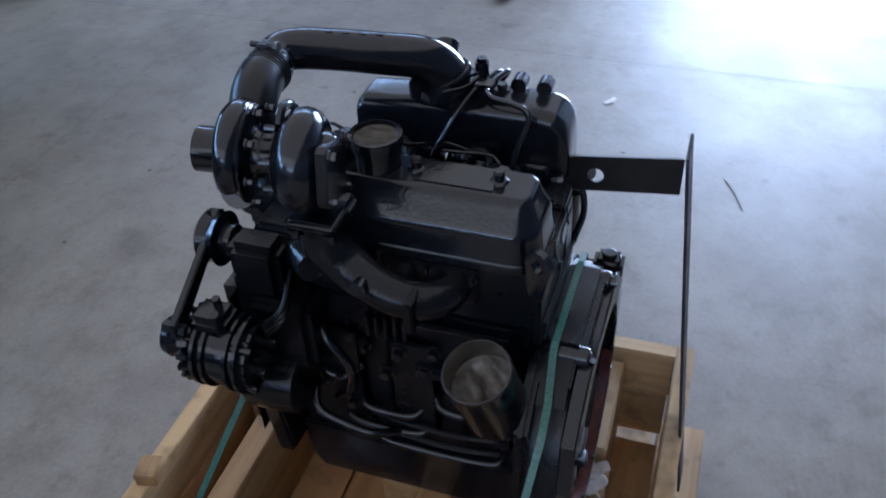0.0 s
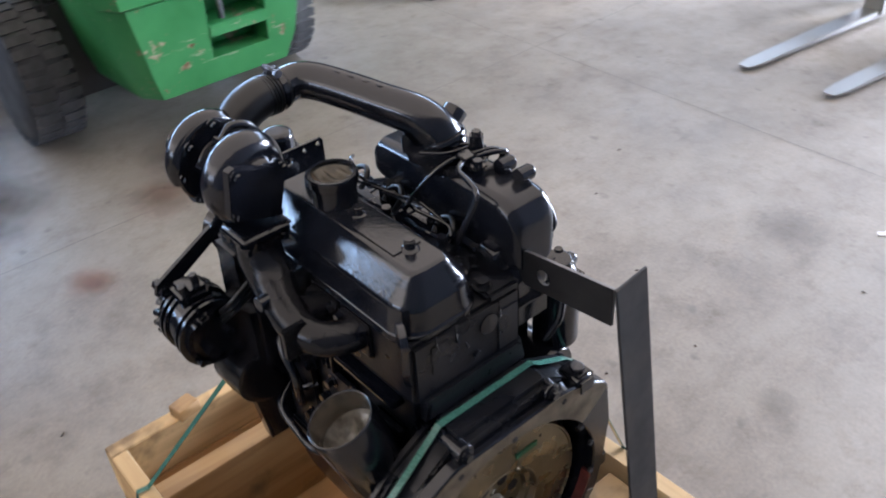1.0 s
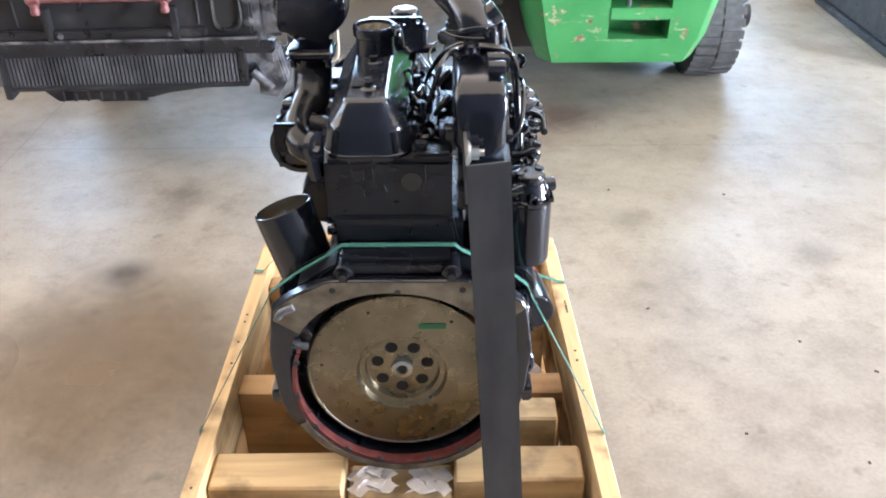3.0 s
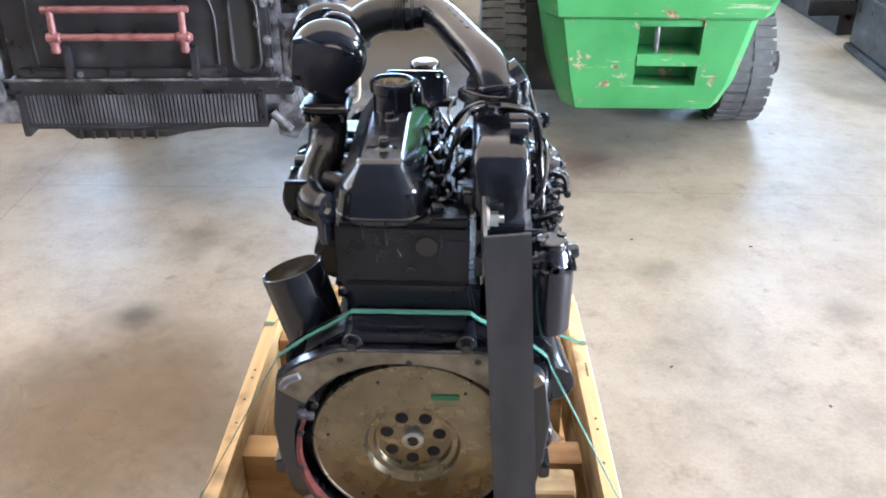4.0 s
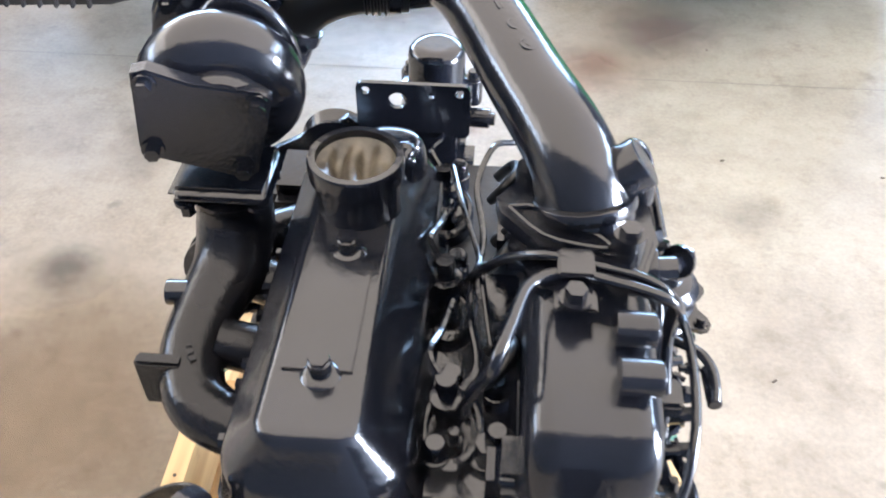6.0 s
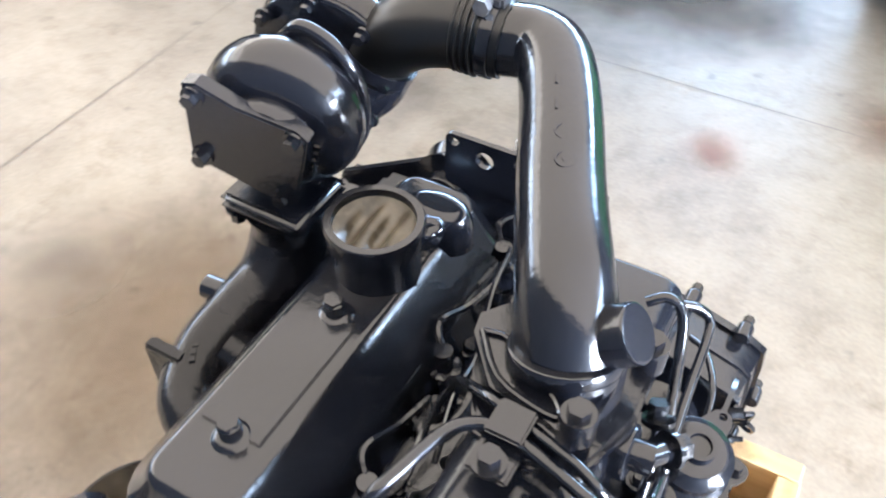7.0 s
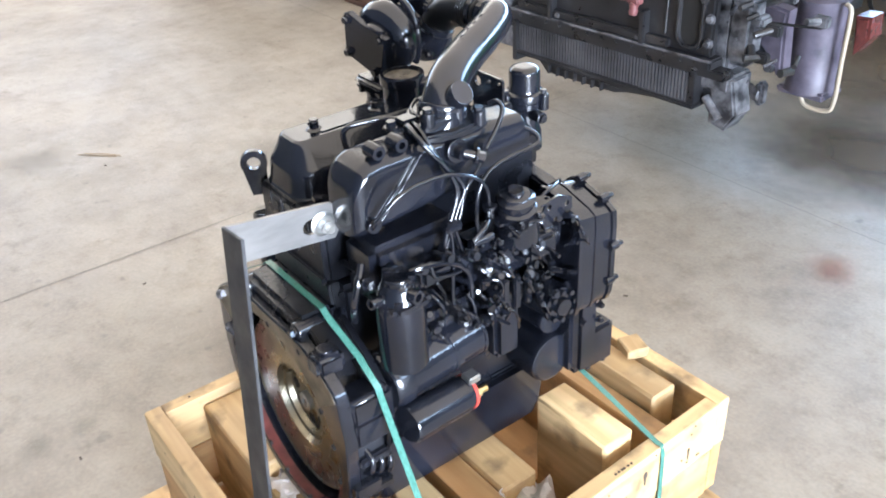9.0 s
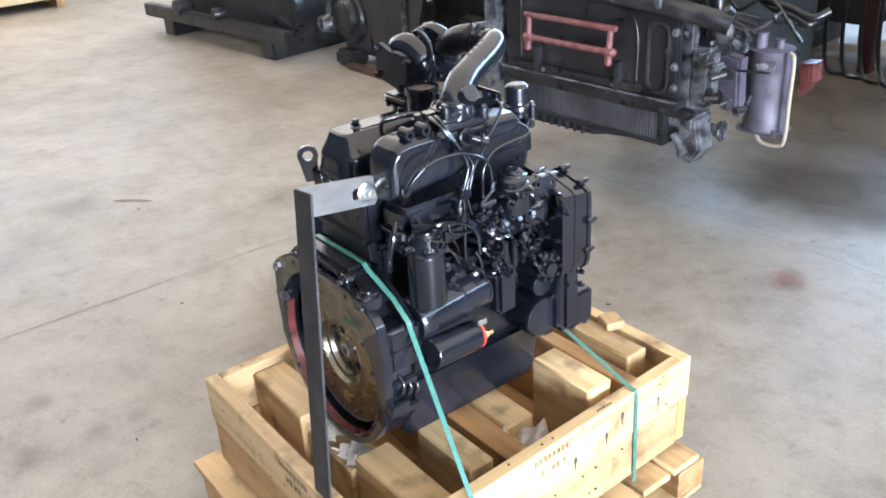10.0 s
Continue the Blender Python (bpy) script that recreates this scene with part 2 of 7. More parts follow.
tr_.inputs["Color"].default_value = (0.98, 0.87, 0.70, 1)
mx_ = sn.new("ShaderNodeMixShader")
mx_.inputs[0].default_value = 0.12
sn["Principled BSDF"].inputs["Base Color"].default_value = (0.6, 0.55, 0.46, 1)
sn["Principled BSDF"].inputs["Roughness"].default_value = 0.5
sl.new(tr_.outputs[0], mx_.inputs[1])
sl.new(sn["Principled BSDF"].outputs[0], mx_.inputs[2])
sl.new(mx_.outputs[0], sn["Material Output"].inputs["Surface"])


# ---- mesh helpers ----
def finish(name, bm, material, angle=38):
    bmesh.ops.recalc_face_normals(bm, faces=bm.faces)
    me = bpy.data.meshes.new(name)
    bm.to_mesh(me)
    bm.free()
    me.shade_smooth()
    me.set_sharp_from_angle(angle=radians(angle))
    me.materials.append(material)
    return me


def groups_of(bm):
    """The separate pieces of a bmesh: islands of faces, joined where their boxes overlap."""
    seen, isl = set(), []
    for v in bm.verts:
        if v in seen:
            continue
        todo, found = [v], []
        seen.add(v)
        while todo:
            w = todo.pop()
            found.append(w)
            for e in w.link_edges:
                o = e.other_vert(w)
                if o not in seen:
                    seen.add(o)
                    todo.append(o)
        isl.append(found)
    boxes = [[f(v.co[k] for v in i) for k in range(3) for f in (min, max)] for i in isl]
    own = list(range(len(isl)))

    def root(k):
        while own[k] != k:
            k = own[k]
        return k

    for i in range(len(isl)):
        for j in range(i):
            p, q = boxes[i], boxes[j]
            if all(p[2 * k] <= q[2 * k + 1] + 1e-4 and q[2 * k] <= p[2 * k + 1] + 1e-4 for k in range(3)):
                own[root(i)] = root(j)
    out = {}
    for k, i in enumerate(isl):
        out.setdefault(root(k), []).extend(i)
    return list(out.values())


def part(name, bm, material, parent=None, label="", angle=38):
    """Links a bmesh as a part; pieces that do not touch become parts of their own."""
    pieces = [bm]
    if parent:
        gs = groups_of(bm)
        if len(gs) > 1:
            bm.verts.index_update()
            sets = [{v.index for v in g} for g in gs]
            pieces = []
            for st in sets:
                c = bm.copy()
                c.verts.ensure_lookup_table()
                bmesh.ops.delete(c, geom=[v for v in c.verts if v.index not in st], context="VERTS")
                pieces.append(c)
            bm.free()
    first = None
    for p in pieces:
        ob = new(name, finish(name, p, material, angle))
        if material.name.startswith("black"):
            ob.modifiers.new("flat_faces", "WEIGHTED_NORMAL").keep_sharp = True
        if parent:
            ob.parent = parent
        if label:
            ob["label"] = label
        first = first or ob
    return first


def thing(name, label, category, group="", at=(0, 0, 0)):
    ob = new(name)
    ob.empty_display_size = 0.05
    ob.location = at
    return tagged(ob, label, category, group)


def solid(name, bm, material, label, category, group="", kind="", angle=38):
    return tagged(part(name, bm, material, None, "", angle), label, category, group, kind)


def B():
    return bmesh.new()


def soften(bm, faces_verts, r, seg=2):
    edges = {e for v in faces_verts for e in v.link_edges}
    sharp = [e for e in edges if e.is_valid and len(e.link_faces) == 2 and e.calc_face_angle(0) > 0.5]
    if r > 0 and sharp:
        bmesh.ops.bevel(bm, geom=sharp, offset=r, segments=seg, affect="EDGES", clamp_overlap=True)


def box(bm, x0, x1, y0, y1, z0, z1, r=0.0, m=None, seg=2):
    """A box with rounded edges, turned and moved by m."""
    t = B()
    bmesh.ops.create_cube(t, size=1)
    for v in t.verts:
        v.co = Vector((x0 + (v.co.x + 0.5) * (x1 - x0), y0 + (v.co.y + 0.5) * (y1 - y0), z0 + (v.co.z + 0.5) * (z1 - z0)))
    soften(t, t.verts[:], r, seg)
    merge(bm, t, m)
    return bm


def merge(bm, t, m=None):
    if m is not None:
        bmesh.ops.transform(t, matrix=m, verts=t.verts)
    me = bpy.data.meshes.new("tmp")
    t.to_mesh(me)
    t.free()
    bm.from_mesh(me)
    bpy.data.meshes.remove(me)


def frame_to(p0, p1):
    """A matrix whose z axis runs from p0 towards p1, with its origin in p0."""
    d = Vector(p1) - Vector(p0)
    return Matrix.Translation(p0) @ d.to_track_quat("Z", "Y").to_matrix().to_4x4(), d.length


def lathe(bm, p0, p1, profile, seg=32, open_start=False):
    """A turned body about the line p0-p1. profile: pairs of way along (0 to 1) and radius in metres."""
    m, ln = frame_to(p0, p1)
    rings = []
    for s, r in profile:
        rings.append([bm.verts.new(m @ Vector((r * math.cos(2 * math.pi * k / seg), r * math.sin(2 * math.pi * k / seg), s * ln))) for k in range(seg)])
    for a, b in zip(rings, rings[1:]):
        for k in range(seg):
            bm.faces.new((a[k], a[(k + 1) % seg], b[(k + 1) % seg], b[k]))
    if profile[0][1] > 1e-5 and not open_start:
        bm.faces.new(rings[0][::-1])
    if profile[-1][1] > 1e-5:
        bm.faces.new(rings[-1])
    return bm


def cyl(bm, p0, p1, r, seg=24, r1=None, edge=0.0):
    r1 = r if r1 is None else r1
    ln = (Vector(p1) - Vector(p0)).length
    if edge:
        e = edge / ln
        return lathe(bm, p0, p1, [(0, r - edge), (e * 0.3, r - edge * 0.3), (e, r), (1 - e, r1), (1 - e * 0.3, r1 - edge * 0.3), (1, r1 - edge)], seg)
    return lathe(bm, p0, p1, [(0, r), (1, r1)], seg)


def hexbolt(bm, p0, p1, r, washer=True):
    """A hexagon bolt head with a flange washer, standing on p0."""
    d = (Vector(p1) - Vector(p0))
    if washer:
        cyl(bm, p0, Vector(p0) + d * 0.25, r * 1.45, 18)
    cyl(bm, Vector(p0) + d * 0.2, p1, r, 6)
    return bm


def smooth_path(pts, n=8):
    """Points along a smooth curve through pts."""
    p = [Vector(q) for q in pts]
    p = [2 * p[0] - p[1]] + p + [2 * p[-1] - p[-2]]
    out = []
    for a, b, c, d in zip(p, p[1:], p[2:], p[3:]):
        for k in range(n):
            t = k / n
            out.append(0.5 * ((2 * b) + (c - a) * t + (2 * a - 5 * b + 4 * c - d) * t * t + (3 * b - a - 3 * c + d) * t ** 3))
    out.append(p[-2])
    return out


def film(bm, p, axis, r, sag, fold, waves, turn):
    """A sagging film with folds across an open end: centre p, looking along axis."""
    m, _ = frame_to(p, Vector(p) + Vector(axis))
    m = m @ Matrix.Rotation(radians(turn), 4, "Z")
    rings = []
    for i in range(13):
        rho = r * (1 - i / 13)
        ring = []
        for k in range(40):
            a = 2 * math.pi * k / 40
            x, y = rho * math.cos(a), rho * math.sin(a)
            w = math.sin(waves * (x / r) + 0.9 * (y / r) ** 2 + 0.6)
            inner = 1 - (rho / r) ** 4
            ring.append(m @ Vector((x, y, -sag * inner + fold * inner * (abs(w) ** 0.6 * (1 if w > 0 else -1)))))
        rings.append(ring)
    loft(bm, rings, False)
    bm.verts.ensure_lookup_table()
    bm.faces.new(bm.verts[-40:])
    return bm


def tube(bm, pts, r, seg=12, n=8, radii=None, flat=1.0, up=None):
    """A round pipe along a smooth curve through pts; radii: one for each of pts."""
    path = smooth_path(pts, n)
    if radii:
        rr = []
        for a, b in zip(radii, radii[1:]):
            rr += [a + (b - a) * k / n for k in range(n)]
        rr.append(radii[-1])
    else:
        rr = [r] * len(path)
    d = (path[1] - path[0]).normalized()
    u = Vector(up) if up else d.orthogonal()
    u = (u - d * u.dot(d)).normalized()
    rings = []
    for k, p in enumerate(path):
        d = (path[min(k + 1, len(path) - 1)] - path[max(k - 1, 0)]).normalized()
        u = (u - d * u.dot(d)).normalized()
        w = d.cross(u)
        rings.append([bm.verts.new(p + rr[k] * (flat * math.cos(2 * math.pi * j / seg) * u + math.sin(2 * math.pi * j / seg) * w)) for j in range(seg)])
    for a, b in zip(rings, rings[1:]):
        for k in range(seg):
            bm.faces.new((a[k], a[(k + 1) % seg], b[(k + 1) % seg], b[k]))
    bm.faces.new(rings[0][::-1])
    bm.faces.new(rings[-1])
    return bm


def prism(bm, outline, lo, hi, axis="y", r=0.0, m=None, seg=2):
    """A plate with the given outline (two coordinates, the third being axis), from lo to hi."""
    t = B()
    put = {"x": lambda a, b, c: (c, a, b), "y": lambda a, b, c: (a, c, b), "z": lambda a, b, c: (a, b, c)}[axis]
    one = [t.verts.new(put(a, b, lo)) for a, b in outline]
    two = [t.verts.new(put(a, b, hi)) for a, b in outline]
    t.faces.new(one)
    t.faces.new(two[::-1])
    k = len(one)
    for j in range(k):
        t.faces.new((one[j], two[j], two[(j + 1) % k], one[(j + 1) % k]))
    bmesh.ops.recalc_face_normals(t, faces=t.faces)
    if r:
        caps = [e for e in t.edges if all(v in one for v in e.verts) or all(v in two for v in e.verts)]
        bmesh.ops.bevel(t, geom=caps, offset=r, segments=seg, affect="EDGES", clamp_overlap=True)
    merge(bm, t, m)
    return bm


def holed(bm, outline, holes, lo, hi, axis="y", m=None):
    """A flat plate with round holes (two coordinates and a radius) right through it."""
    t = B()
    put = {"x": lambda a, b: (lo, a, b), "y": lambda a, b: (a, lo, b), "z": lambda a, b: (a, b, lo)}[axis]
    way = {"x": (1, 0, 0), "y": (0, 1, 0), "z": (0, 0, 1)}[axis]
    loops = [outline] + [[(x + r * math.cos(2 * math.pi * k / 20), y + r * math.sin(2 * math.pi * k / 20)) for k in range(20)] for x, y, r in holes]
    edges = []
    for lp in loops:
        vs = [t.verts.new(put(a, b)) for a, b in lp]
        edges += [t.edges.new((vs[k], vs[(k + 1) % len(vs)])) for k in range(len(vs))]
    bmesh.ops.triangle_fill(t, use_beauty=True, edges=edges)
    ex = bmesh.ops.extrude_face_region(t, geom=t.faces[:])
    bmesh.ops.translate(t, vec=Vector(way) * (hi - lo), verts=[g for g in ex["geom"] if isinstance(g, bmesh.types.BMVert)])
    merge(bm, t, m)
    return bm


def loft(bm, rings, cap=True):
    """A skin over rings of points, all of one length."""
    vs = [[bm.verts.new(p) for p in ring] for ring in rings]
    k = len(vs[0])
    for a, b in zip(vs, vs[1:]):
        for j in range(k):
            bm.faces.new((a[j], a[(j + 1) % k], b[(j + 1) % k], b[j]))
    if cap:
        bm.faces.new(vs[0][::-1])
        bm.faces.new(vs[-1])
    return bm


def round_rect(x0, x1, y0, y1, r, n=5):
    """Points round a rectangle with rounded corners."""
    pts = []
    for cx, cy, a in ((x1 - r, y1 - r, 0), (x0 + r, y1 - r, 90), (x0 + r, y0 + r, 180), (x1 - r, y0 + r, 270)):
        for k in range(n + 1):
            t = radians(a + 90 * k / n)
            pts.append((cx + r * math.cos(t), cy + r * math.sin(t)))
    return pts


# ---- hall ----
solid("ground", box(B(), -400, 400, -400, 400, -0.5, -0.05), WALL, "pale yard outside the workshop", "ground", kind="structure")
solid("floor", box(B(), -13.5, 9.6, -8.4, 12.6, -0.2, 0.0), CONCRETE, "grey-brown polished concrete workshop floor with stains", "floor", kind="structure")


def wall_with_hole(name, along, at, lo, hi, h, openings, thick=0.25, material=WALL, label="grey plastered workshop wall"):
    """A wall along x or y with rectangular openings (from, to, sill, head)."""
    bm = B()
    cuts = sorted(openings)
    pos = lo
    def piece(a, b, z0, z1):
        if b - a > 0.01 and z1 - z0 > 0.01:
            if along == "x":
                box(bm, a, b, at, at + thick, z0, z1)
            else:
                box(bm, at, at + thick, a, b, z0, z1)
    for a, b, s, t in cuts:
        piece(pos, a, 0, h)
        piece(a, b, 0, s)
        piece(a, b, t, h)
        pos = b
    piece(pos, hi, 0, h)
    return solid(name, bm, material, label, "wall", kind="structure")


wall_with_hole("wall_east", "y", 9.0, -9, 13, 5.6, [(-2.6, 0.6, 0, 3.4), (1.2, 8.0, 4.25, 5.3)])
# Unseen wall, added close by to block light from the south.
wall_with_hole("added_wall_south", "x", -3.4, -14, 10, 5.6, [], material=WALL_BLUE, label="added unseen dark blue-grey wall that dims the south side")
wall_with_hole("wall_west", "y", -13.2, -9, 13, 5.6, [(-3.0, 5.0, 3.3, 5.1)])
wall_with_hole("wall_north", "x", 12.0, -14, 10, 5.6, [(-12.0, 6.0, 3.25, 4.95)])
def roof(name, x0, x1, y0, y1, material, label):
    bm = B()
    n = int((x1 - x0) / 0.025) + 1
    cols = [(x0 + 0.025 * k, 5.45 + 0.005 * math.sin(math.pi * k / 2 + 0.4)) for k in range(n)]
    ends = [[bm.verts.new((x, y, z)) for x, z in cols] for y in (y0, y1)]
    for k in range(n - 1):
        bm.faces.new((ends[0][k], ends[0][k + 1], ends[1][k + 1], ends[1][k]))
    return solid(name, bm, material, label, "ceiling", kind="structure", angle=60)


DIM_SHEET = SHEET.copy()
DIM_SHEET.name = "grimy_translucent_roof_sheet"
DIM_SHEET.node_tree.nodes["Translucent BSDF"].inputs["Color"].default_value = (0.48, 0.41, 0.32, 1)
DIM_SHEET.node_tree.nodes["Principled BSDF"].inputs["Base Color"].default_value = (0.25, 0.22, 0.18, 1)
roof("ceiling", -13.3, -6.6, -3.5, 12.6, SHEET, "clean corrugated translucent beige roof sheets")
roof("ceiling", -6.6, 9.7, -3.5, 8.6, DIM_SHEET, "grimy corrugated translucent brown roof sheets")
roof("ceiling", -6.6, 9.7, 8.6, 12.6, mat("grey_roof_sheet", (0.12, 0.115, 0.10), 0.6), "corrugated dull grey workshop roof sheets")

# ---- the engine ----
engine = thing("diesel_engine", "glossy black repainted three-cylinder turbo diesel engine strapped in a wooden crate", "engine", at=(0, 0.3, 0.47))
CR = 0.708  # crank height


def epart(name, bm, material=PAINT, label="", parent=None, angle=38):
    up = parent or engine
    off = Vector(engine.location)
    bmesh.ops.translate(bm, vec=-off, verts=bm.verts)
    return part(name, bm, material, up, label, angle)


# flywheel housing: an outline by angle round the crank, with a round bore
OUT = [(0.135, 0.968), (0.205, 0.942), (0.252, 0.914), (0.268, 0.80), (0.258, 0.70), (0.243, 0.62)]
OUT += [(0.249 * math.cos(radians(a)), CR + 0.249 * math.sin(radians(a))) for a in range(-35, -150, -10)]
OUT += [(-0.243, 0.62), (-0.258, 0.68), (-0.266, 0.79), (-0.250, 0.905), (-0.205, 0.935), (-0.135, 0.968)]


def ray_out(a):
    d = Vector((math.cos(a), math.sin(a)))
    best = 0.3
    for p, q in zip(OUT, OUT[1:] + OUT[:1]):
        p, q = Vector((p[0], p[1] - CR)), Vector((q[0], q[1] - CR))
        e = q - p
        det = d.x * -e.y + d.y * e.x
        if abs(det) > 1e-9:
            s = (p.x * -e.y + p.y * e.x) / det
            u = (d.x * p.y - d.y * p.x) / det
            if s > 0 and -1e-6 <= u <= 1 + 1e-6:
                best = s
    return best


N = 96
angs = [2 * math.pi * k / N for k in range(N)]
outr = [ray_out(a) for a in angs]


def ring_at(y, radii):
    return [(r * math.cos(a), y, CR + r * math.sin(a)) for a, r in zip(angs, radii)]


bm = B()
bore = [0.226 + 0.012 * max(0.0, math.sin(2 * a - math.pi)) * (math.sin(a) > 0) for a in angs]
loft(bm, [ring_at(-0.018, bore), ring_at(-0.022, bore), ring_at(-0.025, [r + 0.003 for r in bore]), ring_at(-0.025, [r - 0.003 for r in outr]), ring_at(-0.022, outr), ring_at(0.0, outr), ring_at(0.003, [r - 0.004 for r in outr])], cap=False)
housing = epart("flywheel_housing", bm, PAINT, "black flywheel housing with a bare metal face")
for lo_, hi_ in ((34, 148), (204, 340)):
    arc = [k for k in range(N) if lo_ <= math.degrees(angs[k]) <= hi_]
    rings = [[(rr * math.cos(angs[k]), y, CR + rr * math.sin(angs[k])) for rr, y in ((bore[k] + 0.004, -0.0245), (bore[k] + 0.004, -0.0262), (outr[k] - 0.005, -0.0262), (outr[k] - 0.005, -0.0245))] for k in arc]
    bm = B()
    loft(bm, rings)
    epart("bare_face", bm, RAW, "bare brownish metal face", parent=housing)
bm = B()
prism(bm, [(-0.255, 0.70), (-0.25, 0.90), (-0.205, 0.94), (-0.125, 0.985), (0.125, 0.985), (0.21, 0.94), (0.262, 0.89), (0.262, 0.78), (0.236, 0.62), (0.18, 0.53), (0.09, 0.477), (-0.09, 0.477), (-0.18, 0.53), (-0.236, 0.62)], 0.061, 0.085, "y", 0.008)
shell = [min(r - 0.003, 0.262) for r in outr]
loft(bm, [ring_at(0.062, [r + 0.006 for r in bore]), ring_at(0.004, [r + 0.006 for r in bore]), ring_at(0.004, shell), ring_at(0.062, shell), ring_at(0.062, [r + 0.006 for r in bore])], cap=False)
prism(bm, [(-0.20, 0.936), (-0.125, 0.985), (0.125, 0.985), (0.20, 0.936), (0.135, 0.962), (-0.135, 0.962)], 0.004, 0.062, "y", 0.004)
box(bm, -0.115, 0.115, -0.008, 0.075, 0.962, 1.003, 0.012)
epart("housing_body", bm, PAINT_CAST, parent=housing)
for s in (-1, 1):
    epart("housing_boss", cyl(B(), (s * 0.105, -0.016, 0.975), (s * 0.105, 0.05, 0.975), 0.02, 20, edge=0.004), PAINT, parent=housing)
    epart("housing_bolt", hexbolt(B(), (s * 0.105, -0.0165, 0.975), (s * 0.105, -0.028, 0.975), 0.009), PAINT, parent=housing)
    epart("foot_lug", box(B(), s * 0.262 - 0.012, s * 0.262 + 0.012, -0.02, 0.04, 0.655, 0.69, 0.004), PAINT, parent=housing)
epart("lifting_pad", box(B(), 0.160, 0.212, -0.030, 0.030, 0.925, 0.972, 0.010, seg=3), PAINT, parent=housing)
epart("pad_boss", cyl(B(), (0.186, 0.0, 0.970), (0.187, 0.0, 0.980), 0.015, 20, edge=0.003), PAINT, parent=housing)
epart("starter_mount", box(B(), 0.20, 0.268, -0.004, 0.092, 0.775, 0.893, 0.010, seg=3), PAINT, parent=housing)
for k in range(3):
    epart("side_fin", tube(B(), [(0.245, 0.012 + 0.02 * k, 0.70 - 0.01 * k), (0.270, 0.020 + 0.02 * k, 0.715 - 0.01 * k), (0.272, 0.024 + 0.02 * k, 0.742 - 0.01 * k), (0.25, 0.022 + 0.02 * k, 0.76 - 0.01 * k)], 0.0065, 10), PAINT, parent=housing)
epart("top_rib", prism(B(), [(-0.12, 1.0), (-0.11, 1.05), (0.11, 1.05), (0.12, 1.0)], 0.064, 0.09, "y", 0.006), PAINT_CAST, parent=housing)
for z in (0.83, 0.74, 0.66):
    epart("side_rib", box(B(), 0.235, 0.272, 0.0, 0.07, z - 0.012, z + 0.012, 0.005), PAINT, parent=housing)
for a in range(20, 360, 32):
    if 40 < a < 140:
        continue
    p = Vector((0.238 * math.cos(radians(a)), 0.0, CR + 0.238 * math.sin(radians(a))))
    epart("rim_rib", box(B(), -0.018, 0.004, 0.002, 0.06, -0.007, 0.007, 0.003, Matrix.Translation(p) @ Matrix.Rotation(-radians(a), 4, "Y")), PAINT, parent=housing)
bm = B()
for a in (62, 90, 118, 35, 145, 165, 188, 212, 236, 256, 284, 304, 328, 352, 15):
    r = 0.222 if not 55 < a < 125 else (0.247 / math.sin(radians(a)) if a != 90 else 0.243)
    if 55 < a < 125:
        r -= 0.01
    c = (r * math.cos(radians(a)), -0.0265, CR + r * math.sin(radians(a)))
    cyl(bm, c, (c[0], -0.02, c[2]), 0.0065, 14)
epart("bolt_hole", bm, HOLE, parent=housing)
bm = B()
loft(bm, [ring_at(-0.0175, bore), ring_at(0.055, bore), ring_at(0.055, [r + 0.004 for r in bore]), ring_at(-0.0175, [r + 0.004 for r in bore])] + [ring_at(-0.0175, bore)], cap=False)
epart("bore_wall", bm, PAINT_SATIN, parent=housing)
bm = B()
reds = [radians(a) for a in range(158, 352, 4)]
loft(bm, [[((0.2195 if j in (0, 3) else 0.2275) * math.cos(a), -0.002 if j in (0, 1) else -0.024, CR + (0.2195 if j in (0, 3) else 0.2275) * math.sin(a)) for j in range(4)] for a in reds])
epart("gasket_ring", bm, RED, "red sealing paint round the bore", parent=housing)
bm = B()
tube(bm, [(-0.215, -0.03, 0.822), (-0.198, -0.033, 0.818), (-0.184, -0.03, 0.815)], 0.008, 10)
cyl(bm, (-0.205, -0.02, 0.82), (-0.205, -0.042, 0.82), 0.006, 6)
tube(bm, [(-0.238, -0.028, 0.885), (-0.228, -0.031, 0.90), (-0.205, -0.03, 0.91)], 0.0075, 10)
epart("bare_clip", bm, GREYIRON, "scratched silver clip", parent=housing)

# flywheel, set back in its housing
FR = 0.026
bm = B()
lathe(bm, (0, 0.05 + FR, CR), (0, -0.016 + FR, CR), [(0, 0.203), (0.92, 0.203), (1, 0.199), (1.0, 0.196), (0.97, 0.194), (0.97, 0.099), (0.985, 0.0985), (0.985, 0.096), (0.80, 0.091), (0.78, 0.080), (0.60, 0.076), (0.60, 0.02), (0.70, 0.018), (0.70, 0.0)], 96)
fly = epart("flywheel", bm, STEEL, "oily bare steel flywheel disc", angle=25)
bm = B()
for k in range(7):
    a = radians(360 / 7 * k + 11)
    c = Vector((0.0545 * math.cos(a), FR + 0.0100, CR + 0.0545 * math.sin(a)))
    cyl(bm, c, c + Vector((0, 0.008, 0)), 0.0135, 18)
for a, r in ((112, 0.17), (172, 0.17), (232, 0.17), (52, 0.17), (292, 0.17)):
    c = Vector((r * math.cos(radians(a)), FR - 0.0145, CR + r * math.sin(radians(a))))
    cyl(bm, c, c + Vector((0, 0.004, 0)), 0.0038, 10)
cyl(bm, (0, FR + 0.001, CR), (0, FR + 0.008, CR), 0.009, 14)
epart("bolt_recess", bm, HOLE, parent=fly)
bm = B()
lathe(bm, (0, FR + 0.012, CR), (0, FR - 0.003, CR), [(0, 0.022), (0.9, 0.022), (1, 0.020), (1, 0.0125), (0.3, 0.012), (0.3, 0.0)], 28)
